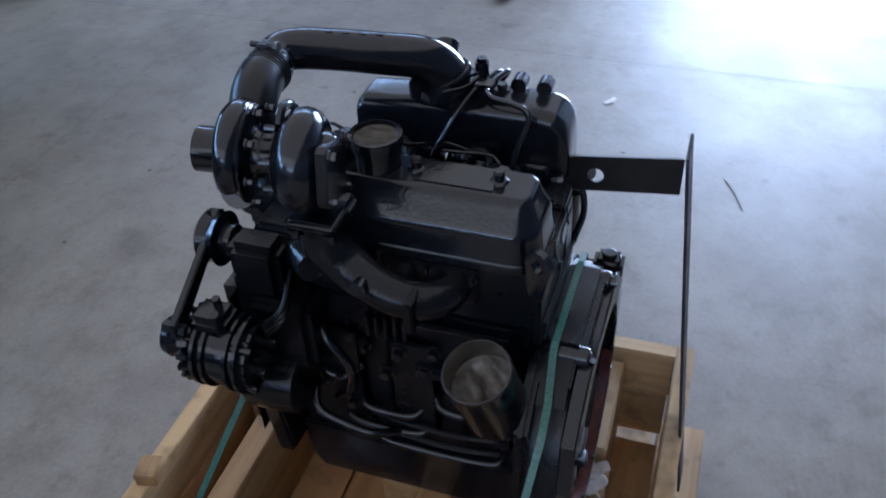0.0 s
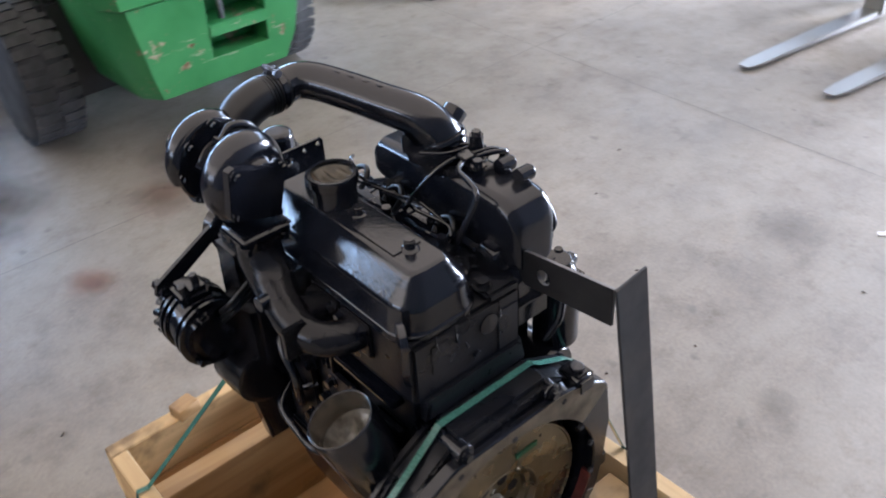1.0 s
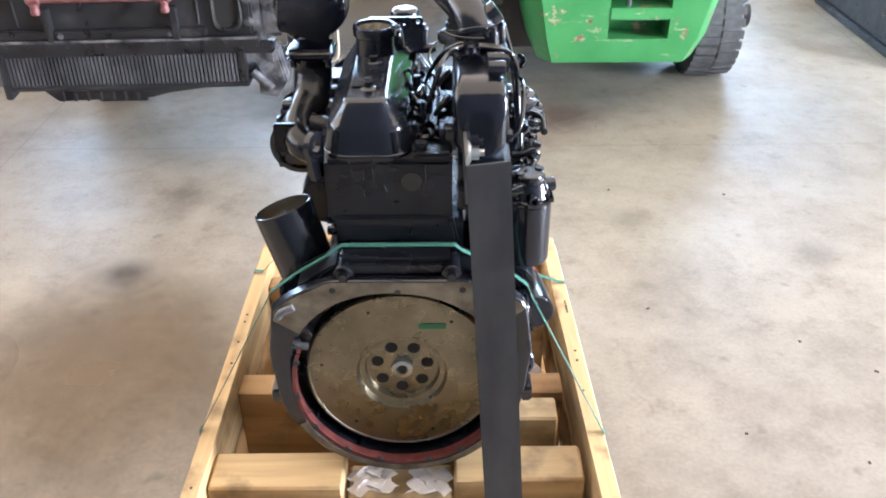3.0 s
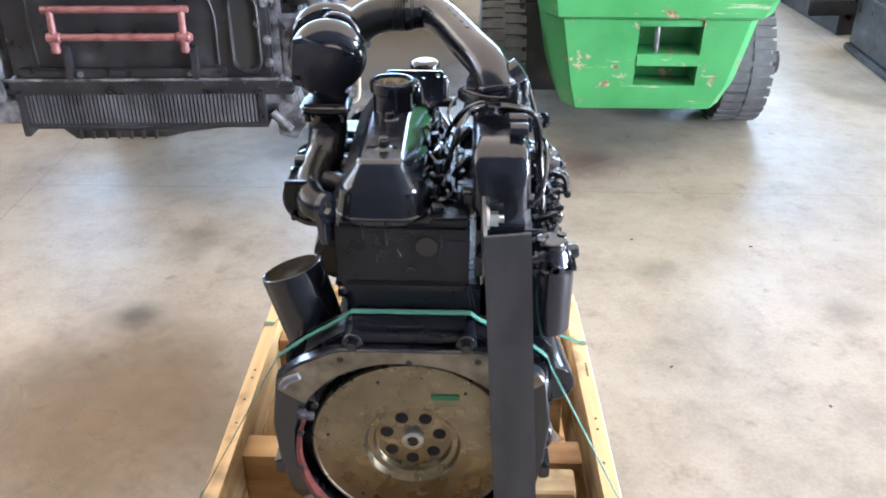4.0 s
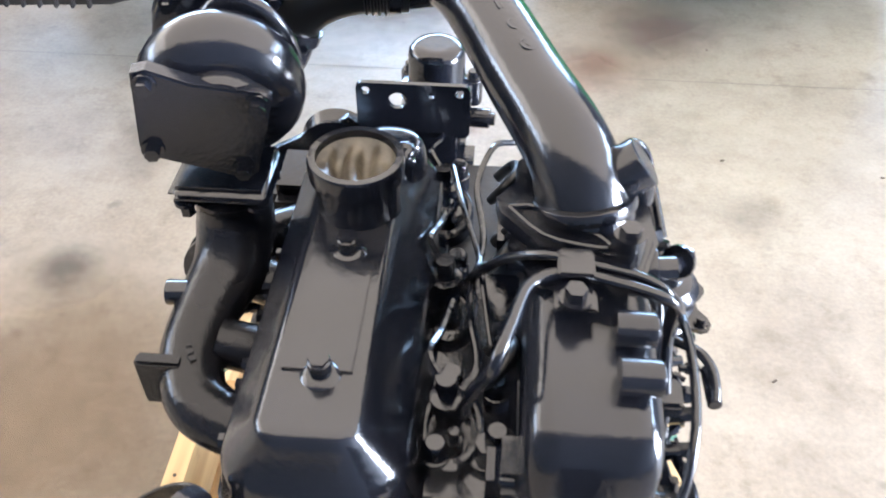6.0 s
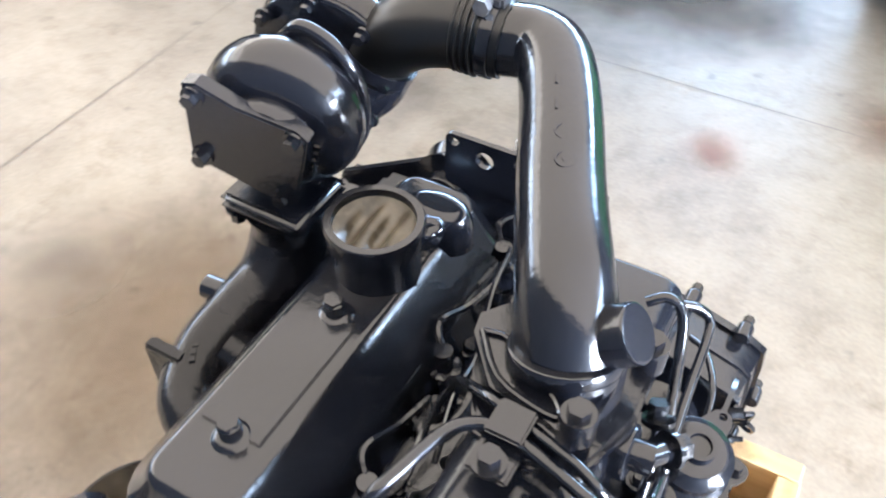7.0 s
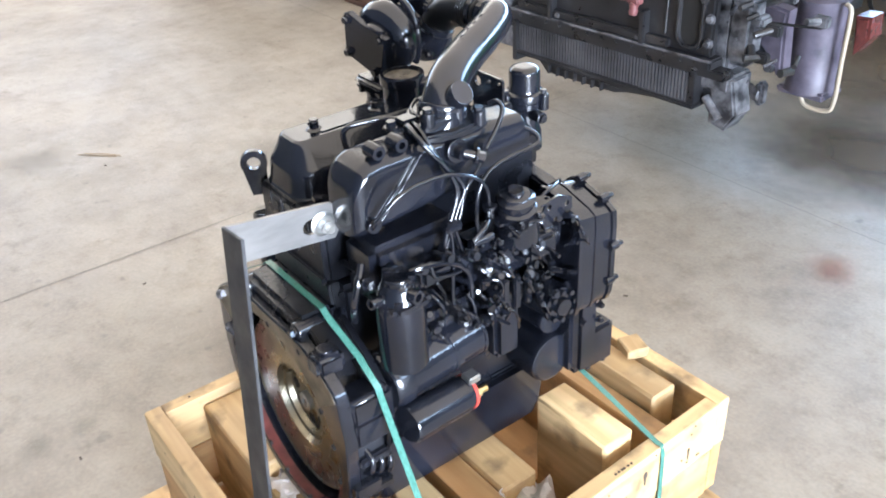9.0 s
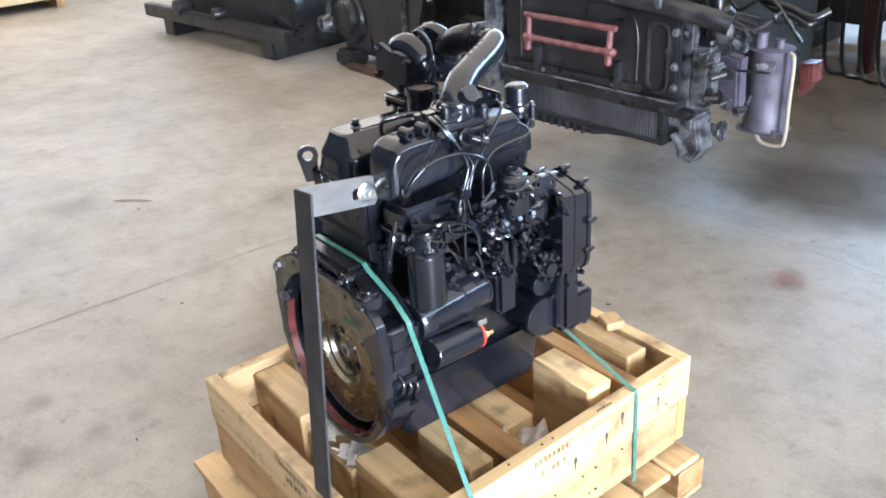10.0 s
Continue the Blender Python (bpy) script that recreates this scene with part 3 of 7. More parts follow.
epart("pilot_boss", bm, ZINC, parent=fly)
bm = B()
box(bm, 0.038, 0.094, FR - 0.0165, FR - 0.0135, CR + 0.118, CR + 0.13, m=None)
epart("tag", bm, mat("green_tag", (0.02, 0.16, 0.07), 0.4), "small green paper tag", parent=fly)

# block, pan and head
bm = B()
box(bm, -0.125, 0.13, 0.08, 0.58, 0.62, 1.04, 0.012)
box(bm, -0.135, 0.14, 0.085, 0.58, 0.615, 0.64, 0.006)
block = epart("engine_block", bm, PAINT_CAST)
for y in (0.16, 0.31, 0.46):
    epart("side_cover", box(B(), -0.142, -0.122, y - 0.05, y + 0.05, 0.70, 0.96, 0.012), PAINT_CAST, parent=block)
epart("casting_rib", box(B(), -0.16, -0.12, 0.10, 0.30, 0.885, 0.915, 0.006), PAINT_CAST, parent=block)
for z, y0, y1 in ((0.76, 0.29, 0.43), (0.71, 0.28, 0.46), (0.84, 0.42, 0.51), (0.665, 0.13, 0.40), (0.80, 0.12, 0.27)):
    epart("casting_rib", tube(B(), [(-0.128, y0, z + 0.012), (-0.150, y0 + 0.02, z), (-0.152, (y0 + y1) / 2, z - 0.006), (-0.150, y1 - 0.02, z), (-0.128, y1, z + 0.012)], 0.0085, 10), PAINT, parent=block)
epart("block_ledge", box(B(), -0.152, -0.12, 0.12, 0.30, 1.010, 1.024, 0.004), PAINT, parent=block)
for k in range(5):
    epart("casting_fin", box(B(), -0.150, -0.12, 0.312 + 0.018 * k, 0.319 + 0.018 * k, 0.962, 1.014, 0.002), PAINT, parent=block)
for y, z in ((0.40, 0.93), (0.33, 0.93), (0.26, 0.95), (0.47, 0.90), (0.20, 0.95), (0.52, 0.79), (0.36, 0.87), (0.44, 0.76)):
    epart("block_bolt", hexbolt(B(), (-0.14, y, z), (-0.160, y, z), 0.010), PAINT, parent=block)
epart("side_hose", tube(B(), [(-0.14, 0.50, 0.99), (-0.175, 0.46, 0.96), (-0.178, 0.42, 0.90), (-0.172, 0.43, 0.83), (-0.150, 0.47, 0.77)], 0.010, 10), PAINT, parent=block)
epart("side_hose", tube(B(), [(-0.14, 0.52, 0.80), (-0.185, 0.50, 0.765), (-0.190, 0.44, 0.738), (-0.188, 0.38, 0.728), (-0.14, 0.33, 0.70)], 0.009, 10), PAINT, parent=block)
for z in (0.70, 0.74):
    epart("side_pipe", tube(B(), [(-0.130, 0.12, z), (-0.148, 0.15, z), (-0.152, 0.25, z - 0.008), (-0.148, 0.38, z), (-0.130, 0.41, z)], 0.007, 8), PAINT, parent=block)
bm = B()
rings = []
for z, g in ((0.632, 0.0), (0.60, 0.004), (0.50, 0.012), (0.455, 0.022), (0.442, 0.045)):
    rings.append([(x, y, z) for x, y in round_rect(-0.13 + g, 0.158 - g, 0.09 + g, 0.60 - g, 0.02)])
loft(bm, rings)
epart("oil_pan", bm, PAINT_SATIN)
bm = B()
box(bm, -0.138, 0.108, 0.068, 0.59, 1.045, 1.178, 0.008)
box(bm, -0.125, 0.098, 0.060, 0.07, 1.04, 1.06, 0.004)
tube(bm, [(-0.055, 0.072, 1.02), (-0.055, 0.075, 1.035), (0.045, 0.075, 1.035), (0.045, 0.072, 1.02)], 0.004, 6, n=3)
cyl(bm, (0.0, 0.067, 1.085), (0.0, 0.062, 1.085), 0.008, 12)
box(bm, 0.035, 0.108, 0.07, 0.12, 1.17, 1.19, 0.005)
head = epart("cylinder_head", bm, PAINT_CAST)
epart("rear_cover", box(B(), -0.10, -0.06, 0.0655, 0.07, 1.10, 1.16, 0.002), PAINT_CAST, parent=head)
epart("rear_cover", box(B(), 0.05, 0.10, 0.0655, 0.07, 1.06, 1.15, 0.002), PAINT_CAST, parent=head)
bm = B()
lathe(bm, (0.03, 0.0655, 1.135), (0.03, 0.0735, 1.135), [(0, 0.02), (0.3, 0.02), (0.3, 0.014), (1, 0.012)], 20)
hexbolt(bm, (0.048, 0.10, 1.187), (0.048, 0.10, 1.203), 0.012)
hexbolt(bm, (0.085, 0.16, 1.18), (0.085, 0.16, 1.2), 0.009)
epart("head_bolt", bm, PAINT, parent=head)

# valve cover
bm = B()
CX = -0.055


def cover_ring(z, wl, wr, y0, y1, r):
    return [(x, y, z) for x, y in round_rect(CX - wl, CX + wr, y0, y1, r, 6)]


rings = [cover_ring(z, w, w, y0, 0.607 - y0, r) for z, w, y0, r in (
    (1.170, 0.087, 0.073, 0.052), (1.184, 0.087, 0.073, 0.052), (1.188, 0.084, 0.076, 0.050), (1.212, 0.0805, 0.079, 0.050), (1.228, 0.0785, 0.081, 0.048),
    (1.237, 0.0755, 0.084, 0.046), (1.245, 0.070, 0.088, 0.042), (1.262, 0.0575, 0.0945, 0.034), (1.276, 0.0475, 0.099, 0.026), (1.282, 0.0425, 0.102, 0.021), (1.2855, 0.0385, 0.106, 0.017), (1.287, 0.0345, 0.110, 0.013))]
flat = [smooth_path([Vector(r[k]) for r in rings], 3) for k in range(len(rings[0]))]
loft(bm, [list(r) for r in zip(*flat)])
cover = epart("valve_cover", bm, PAINT, angle=70)
bm = B()
box(bm, CX - 0.03, CX + 0.028, 0.165, 0.30, 1.286, 1.2893, 0.001)
epart("name_plate", bm, PAINT, parent=cover)
for y in (0.163, 0.305):
    bm = B()
    lathe(bm, (CX + 0.003, y, 1.2845), (CX + 0.003, y, 1.306), [(0, 0.017), (0.12, 0.017), (0.3, 0.013), (0.32, 0.0095), (0.9, 0.0095), (1, 0.007)], 18)
    hexbolt(bm, (CX + 0.003, y, 1.29), (CX + 0.003, y, 1.308), 0.009, False)
    epart("cover_bolt", bm, PAINT, parent=cover)
bm = B()
FX, FY = -0.052, 0.374
lathe(bm, (FX, FY, 1.274), (FX, FY, 1.346), [(0, 0.046), (0.1, 0.0405), (0.66, 0.040), (0.72, 0.0455), (0.95, 0.046), (1, 0.0445), (1, 0.038), (0.58, 0.0376), (0.55, 0.0)], 44)
neck = epart("filler_neck", bm, PAINT, parent=cover)
bm = B()
film(bm, (FX, FY, 1.3385), (0, 0, 1), 0.0376, 0.008, 0.0040, 9.0, 4)
epart("film_cover", bm, FILM_BROWN, "folded brown plastic film in the filler neck", parent=neck, angle=60)
bm = B()
loop = [(FX + 0.041 + 0.008 * math.cos(2.4 * k), FY + 0.027 + 0.010 * math.sin(2.4 * k), 1.322 + 0.0028 * (k % 5)) for k in range(10)]
tube(bm, loop, 0.0062, 10, n=5)
epart("cap_latch", bm, PAINT, parent=neck)

bm = B()
loft(bm, [[(-0.030 + (0.034 - g) * math.cos(a), 0.447 + (0.023 - g) * math.sin(a), z) for a in [2 * math.pi * k / 28 for k in range(28)]] for z, g in ((1.272, -0.004), (1.300, -0.002), (1.310, 0.001), (1.315, 0.006), (1.316, 0.014))])
epart("breather_lid", bm, PAINT, "glossy oval lid beside the filler neck", parent=cover, angle=60)

# lifting eye
bm = B()
ring = [(0.027 * math.cos(radians(t)), 0.027 * math.sin(radians(t))) for t in range(-30, 211, 15)]
holed(bm, ring + [(-0.012, -0.07), (0.016, -0.07), (0.022, -0.045)], [(0.0, 0.0, 0.0135)], -0.006, 0.006, "y", pose(-0.152, 0.070, 1.211, 0, 0, 63))
epart("lifting_eye", bm)

# intake manifold
bm = B()
rings = []
for y, top, hw in ((0.082, 1.225, 0.030), (0.083, 1.255, 0.038), (0.086, 1.276, 0.0435), (0.091, 1.291, 0.0475), (0.098, 1.302, 0.050), (0.107, 1.3105, 0.0515), (0.118, 1.316, 0.052), (0.132, 1.319, 0.052), (0.15, 1.32, 0.052), (0.25, 1.32, 0.052), (0.47, 1.305, 0.048), (0.487, 1.29, 0.044)):
    bot = 1.182 + 0.09 * max(0.0, (y - 0.1))
    c = 0.162
    rings.append([(x, y, z) for x, z in round_rect(c - hw, c + hw, bot, top, min(0.024, hw * 0.6), 6)])
loft(bm, rings)
manifold = epart("intake_manifold", bm, PAINT_SATIN, angle=50)
for (x, y, z) in ((0.207, 0.191, 1.332), (0.207, 0.144, 1.332)):
    epart("manifold_boss", lathe(B(), (x - 0.030, y, z), (x + 0.002, y, z), [(0, 0.0145), (0.9, 0.0145), (1, 0.0125), (1, 0.0065), (0.6, 0.006), (0.6, 0)], 20), PAINT_SATIN, parent=manifold)
for y in (0.0, 0.014):
    epart("manifold_rib", tube(B(), [(0.216, 0.118 + y, 1.210), (0.2155, 0.165 + y, 1.255), (0.2130, 0.212 + y, 1.306)], 0.0027, 8, n=3), PAINT_SATIN, parent=manifold)
epart("manifold_rib", box(B(), 0.212, 0.218, 0.252, 0.262, 1.215, 1.29, 0.002), PAINT_SATIN, parent=manifold)
epart("manifold_boss", cyl(B(), (0.21, 0.113, 1.207), (0.224, 0.113, 1.207), 0.014, 18, edge=0.003), PAINT_SATIN, parent=manifold)
bm = B()
cyl(bm, (0.20, 0.298, 1.290), (0.226, 0.298, 1.292), 0.023, 24, edge=0.003)
cyl(bm, (0.224, 0.298, 1.292), (0.242, 0.300, 1.292), 0.013, 16)
cyl(bm, (0.236, 0.300, 1.292), (0.250, 0.322, 1.283), 0.009, 12)
hexbolt(bm, (0.248, 0.319, 1.284), (0.258, 0.333, 1.279), 0.011)
epart("sensor", bm, PAINT, parent=manifold)

# charge-air duct from turbo to manifold
bm = B()
tube(bm, [(-0.030, 0.562, 1.431), (0.008, 0.566, 1.434), (0.035, 0.546, 1.433), (0.065, 0.495, 1.423), (0.101, 0.418, 1.407), (0.136, 0.352, 1.388), (0.155, 0.322, 1.354), (0.164, 0.306, 1.30)], 0.04, 32, radii=[0.034, 0.0345, 0.0352, 0.0358, 0.0368, 0.0385, 0.041, 0.045])
duct = epart("air_duct", bm, PAINT, angle=60)
bm = B()
prism(bm, [(0.092, 0.29), (0.118, 0.238), (0.165, 0.228), (0.205, 0.248), (0.222, 0.30), (0.215, 0.375), (0.17, 0.39), (0.105, 0.36)], 1.312, 1.328, "z", 0.004)
prism(bm, [(0.080, 0.325), (0.084, 0.306), (0.118, 0.266), (0.150, 0.258), (0.186, 0.246), (0.198, 0.262), (0.200, 0.310), (0.188, 0.352), (0.100, 0.352)], 1.326, 1.349, "z", 0.004)
cyl(bm, (0.157, 0.315, 1.345), (0.155, 0.319, 1.358), 0.0455, 28, edge=0.004)
epart("duct_flange", bm, PAINT, parent=duct)
web = [(0.092, 0.306), (0.113, 0.308), (0.131, 0.283), (0.161, 0.279), (0.176, 0.263), (0.157, 0.262), (0.121, 0.273), (0.092, 0.306)]
epart("flange_rim", tube(B(), [(x, y, 1.3505) for x, y in web], 0.0028, 8, n=3), PAINT, parent=duct)
bm = B()
cyl(bm, (0.156, 0.325, 1.352), (0.2035, 0.331, 1.3885), 0.0235, 28, edge=0.003)
cyl(bm, (0.184, 0.325, 1.315), (0.183, 0.329, 1.375), 0.0185, 24, edge=0.004)
epart("blank_plug", bm, PAINT, parent=duct)
bm = B()
for p in ((0.11, 0.36, 1.326), (0.189, 0.262, 1.338), (0.21, 0.36, 1.32)):
    cyl(bm, p, (p[0], p[1], p[2] + 0.028), 0.0135, 18, edge=0.003)
    hexbolt(bm, (p[0], p[1], p[2] + 0.026), (p[0], p[1], p[2] + 0.036), 0.009)
epart("duct_bolt", bm, PAINT, parent=duct)
bm = B()
for k in range(4):
    q = Matrix.Translation(Vector((0.065, 0.495, 1.4582)) + Vector((0.012, -0.0257, -0.0049)) * k) @ pose(0, 0, 0, 0, 0, 25) @ pose(0, 0, 0, 10, 6, 0)
    if k < 2:
        for j in range(4):
            box(bm, -0.008 + j * 0.0042, -0.0055 + j * 0.0042, -0.006, 0.006, -0.003, 0.0009, 0.0005, m=q)
    else:
        t = B()
        lathe(t, (0, 0, -0.003), (0, 0, 0.001), [(0, 0.0085), (1, 0.0085), (1, 0.0068), (0.7, 0.0064), (0.7, 0.003), (1, 0.0026), (1, 0.0)], 20)
        merge(bm, t, q)
epart("cast_mark", bm, PAINT, parent=duct)
bm = B()
tube(bm, [(-0.152, 0.536, 1.372), (-0.141, 0.542, 1.40), (-0.115, 0.549, 1.421), (-0.080, 0.556, 1.431), (-0.045, 0.560, 1.432), (-0.020, 0.563, 1.431)], 0.037, 28, radii=[0.036, 0.037, 0.0385, 0.0385, 0.037, 0.0365])
elbow = epart("rubber_elbow", bm, HOSE, "black rubber elbow hose", angle=60)
bm = B()
for k in range(4):
    x = -0.066 + 0.0065 * k
    lathe(bm, (x, 0.5575, 1.4318), (x + 0.004, 0.558, 1.4318), [(0, 0.0375), (0.3, 0.0392), (0.7, 0.0392), (1, 0.0375)], 28)
epart("hose_rib", bm, HOSE, parent=elbow)
bm = B()
lathe(bm, (-0.040, 0.5605, 1.4318), (-0.027, 0.5620, 1.4312), [(0, 0.0375), (0.06, 0.0388), (0.94, 0.0388), (1, 0.0375)], 32)
cyl(bm, (-0.1495, 0.5372, 1.378), (-0.1445, 0.5398, 1.389), 0.0387, 32)
epart("hose_clamp", bm, PAINT, parent=elbow)
bm = B()
box(bm, -0.048, -0.022, 0.552, 0.572, 1.464, 1.478, 0.003)
cyl(bm, (-0.036, 0.540, 1.473), (-0.036, 0.586, 1.473), 0.0055, 10)
cyl(bm, (-0.036, 0.536, 1.473), (-0.036, 0.544, 1.473), 0.0085, 6)
epart("clamp_screw", bm, GREYIRON, "steel clamp screw", parent=elbow)

# turbocharger
TC = Vector((-0.180, 0.40, 1.370))
AX = Vector((-0.03, 0.17, 0.01)).normalized()
bm = B()
m, _ = frame_to(TC, TC + AX)
turns = []
for k in range(37):
    a = radians(10 * k - 60)
    rr = 0.050 - 0.0002 * k
    tr = 0.0365 - 0.00016 * k
    c = m @ Vector((rr * math.cos(a), rr * math.sin(a), 0.035))
    out = (m.to_3x3() @ Vector((math.cos(a), math.sin(a), 0))).normalized()
    turns.append([c + tr * (math.cos(2 * math.pi * j / 20) * out + math.sin(2 * math.pi * j / 20) * AX) for j in range(20)])
loft(bm, turns)
lathe(bm, TC - AX * 0.014, TC + AX * 0.07, [(0, 0.040), (0.1, 0.045), (0.8, 0.048), (1, 0.046)], 36)
turbo = epart("turbocharger", bm, PAINT, "glossy black turbocharger", angle=55)
bm = B()
side_ = (Vector((1, 0, 0)) - AX * AX.x).normalized()
up_ = side_.cross(AX)
q = Matrix.Translation(TC + Vector((-0.018, -0.003, -0.004)) - AX * 0.014) @ Matrix((side_, up_, -AX)).transposed().to_4x4()
prism(bm, [(-0.050, 0.063), (-0.036, 0.066), (0.0, 0.048), (0.058, 0.034), (0.068, 0.024), (0.043, -0.060), (0.030, -0.066), (-0.056, -0.030), (-0.061, -0.018)], -0.012, 0.006, "z", 0.002, q)
plate = epart("turbine_blank_plate", bm, PAINT_SATIN, "flat black blanking plate with four bolts", parent=turbo)
bm = B()
for px, pz in ((-0.040, 0.052), (0.054, 0.023), (0.030, -0.052), (-0.049, -0.021)):
    c = q @ Vector((px, pz, 0.006))
    hexbolt(bm, c, c - AX * 0.011, 0.0075)
epart("plate_bolt", bm, PAINT, parent=plate)
bm = B()
for k in range(6):
    c = q @ Vector((0.070 - 0.0035 * k, 0.012 - 0.0095 * k, -0.012))
    box(bm, -0.0045, 0.0045, -0.003, 0.003, -0.006, 0.006, 0.001, Matrix.Translation(c) @ q.to_3x3().to_4x4())
epart("cast_figure", bm, PAINT, parent=turbo)
bm = B()
CC = TC + AX * 0.138
lathe(bm, TC + AX * 0.06, CC, [(0, 0.045), (0.1, 0.058), (0.16, 0.06), (0.2, 0.04), (0.5, 0.036), (0.62, 0.04), (0.66, 0.074), (0.74, 0.078), (0.8, 0.075), (0.86, 0.07), (1, 0.066)], 36)
mc, _ = frame_to(CC, CC + AX)
turns = []
for k in range(33):
    a = radians(10 * k - 20)
    rr, tr = 0.06, 0.020 + 0.0003 * k
    c = mc @ Vector((rr * math.cos(a), rr * math.sin(a), 0.0))
    out = (mc.to_3x3() @ Vector((math.cos(a), math.sin(a), 0))).normalized()
    turns.append([c + tr * (math.cos(2 * math.pi * j / 12) * out + math.sin(2 * math.pi * j / 12) * AX) for j in range(12)])
loft(bm, turns)
lathe(bm, CC, CC + AX * 0.066, [(0, 0.05), (0.3, 0.045), (0.4, 0.036), (1, 0.036)], 28)
cyl(bm, CC + Vector((0.02, 0.0, -0.03)), (-0.148, 0.538, 1.384), 0.0365, 24)
comp = epart("compressor_housing", bm, PAINT, parent=turbo, angle=55)
bm = B()
for k in range(8):
    a = 2 * math.pi * k / 8
    c = TC + AX * 0.106 + mc.to_3x3() @ Vector((0.073 * math.cos(a), 0.073 * math.sin(a), 0))
    hexbolt(bm, c, c - AX * 0.012, 0.006)
for k in range(6):
    a = 2 * math.pi * k / 6 + 0.4
    c = TC + AX * 0.072 + mc.to_3x3() @ Vector((0.054 * math.cos(a), 0.054 * math.sin(a), 0))
    cyl(bm, c, c + AX * 0.018, 0.006, 8)
epart("housing_bolt", bm, PAINT, parent=comp)
bm = B()
tube(bm, [TC + AX * 0.062 + Vector((-0.01, 0, 0.062)), TC + AX * 0.064 + Vector((0.012, 0, 0.078)), TC + AX * 0.066 + Vector((0.045, 0, 0.066)), TC + AX * 0.07 + Vector((0.066, 0, 0.03)), TC + AX * 0.072 + Vector((0.066, 0, -0.02)), TC + AX * 0.075 + Vector((0.05, 0, -0.055))], 0.0075, 10)
epart("oil_pipe", bm, PAINT, parent=turbo)

# exhaust manifold with its turbo foot
bm = B()
tube(bm, [(-0.192, 0.415, 1.275), (-0.194, 0.42, 1.25), (-0.196, 0.415, 1.215), (-0.200, 0.385, 1.180), (-0.214, 0.335, 1.162), (-0.219, 0.285, 1.148), (-0.204, 0.240, 1.138), (-0.170, 0.218, 1.132), (-0.130, 0.212, 1.130)], 0.034, 18, radii=[0.044, 0.040, 0.042, 0.040, 0.034, 0.033, 0.032, 0.031, 0.032])
exh = epart("exhaust_manifold", bm, ROUGH_CAST, angle=60)
for y0, y1 in ((0.40, 0.39), (0.30, 0.30), (0.45, 0.52)):
    epart("manifold_branch", tube(B(), [(-0.196, y0, 1.155), (-0.165, (y0 + y1) / 2, 1.145), (-0.13, y1, 1.132)], 0.026, 14), ROUGH_CAST, parent=exh)
bm = box(B(), -0.246, -0.142, 0.372, 0.462, 1.270, 1.290, 0.009, seg=3)
epart("turbo_foot", bm, PAINT, parent=exh)
for (x, y) in ((-0.232, 0.386), (-0.158, 0.386), (-0.232, 0.448), (-0.158, 0.448)):
    epart("foot_nut", hexbolt(B(), (x, y, 1.270), (x, y, 1.251), 0.008), PAINT, parent=exh)
for y in (0.215, 0.305, 0.400, 0.52):
    epart("port_flange", box(B(), -0.148, -0.136, y - 0.042, y + 0.042, 1.092, 1.166, 0.004), ROUGH_CAST, parent=exh)
    for k in (-1, 1):
        epart("flange_bolt", hexbolt(B(), (-0.148, y + k * 0.032, 1.153), (-0.163, y + k * 0.032, 1.153), 0.0075), PAINT, parent=exh)
epart("lug", cyl(B(), (-0.200, 0.345, 1.178), (-0.256, 0.340, 1.180), 0.0135, 16, edge=0.002), PAINT, parent=exh)
epart("end_flange", box(B(), -0.263, -0.215, 0.248, 0.264, 1.112, 1.176, 0.003), ROUGH_CAST, parent=exh)
bm = B()
for k in range(9):
    a = radians(150 + 9 * k)
    q = Vector((-0.178 + 0.040 * math.cos(a), 0.30 + 0.06 * math.sin(a), 1.183 - 0.0012 * k))
    box(bm, -0.003, 0.003, -0.005, 0.005, -0.002, 0.003, 0.0, Matrix.Translation(q) @ Matrix.Rotation(a, 4, "Z"))
epart("cast_figure", bm, ROUGH_CAST, parent=exh)

# canister on the left
bm = B()
lathe(bm, (-0.190, 0.125, 0.880), (-0.241, 0.150, 1.036), [(0, 0.045), (0.06, 0.058), (0.12, 0.060), (0.97, 0.062), (1, 0.0605), (1.003, 0.0590), (1.0, 0.0578), (0.38, 0.0572), (0.30, 0.0)], 40)
can = epart("oil_canister", bm, PAINT, "leaning black oil filter canister")
bm = B()
film(bm, (-0.2255, 0.1424, 0.989), (-0.051, 0.025, 0.156), 0.0562, 0.030, 0.0120, 5.0, 65)
epart("film_cover", bm, FILM_GREY, "folded milky plastic film in the open end", parent=can, angle=60)
bm = B()
lathe(bm, (-0.190, 0.125, 0.880), (-0.241, 0.150, 1.036), [(0.997, 0.0571), (0.97, 0.0566), (0.70, 0.0562)], 48, True)
bm.faces.ensure_lookup_table()
bmesh.ops.delete(bm, geom=[f for f in bm.faces if len(f.verts) > 4], context="FACES_ONLY")
bmesh.ops.solidify(bm, geom=bm.faces[:], thickness=0.0006)
epart("bore", bm, BORE, "shiny bare inside wall of the open end", parent=can, angle=50)
bm = B()
box(bm, -0.19, -0.12, 0.09, 0.15, 0.83, 0.90, 0.012)
cyl(bm, (-0.185, 0.115, 0.86), (-0.185, 0.115, 0.89), 0.05, 24)
epart("filter_head", bm, PAINT, parent=can)

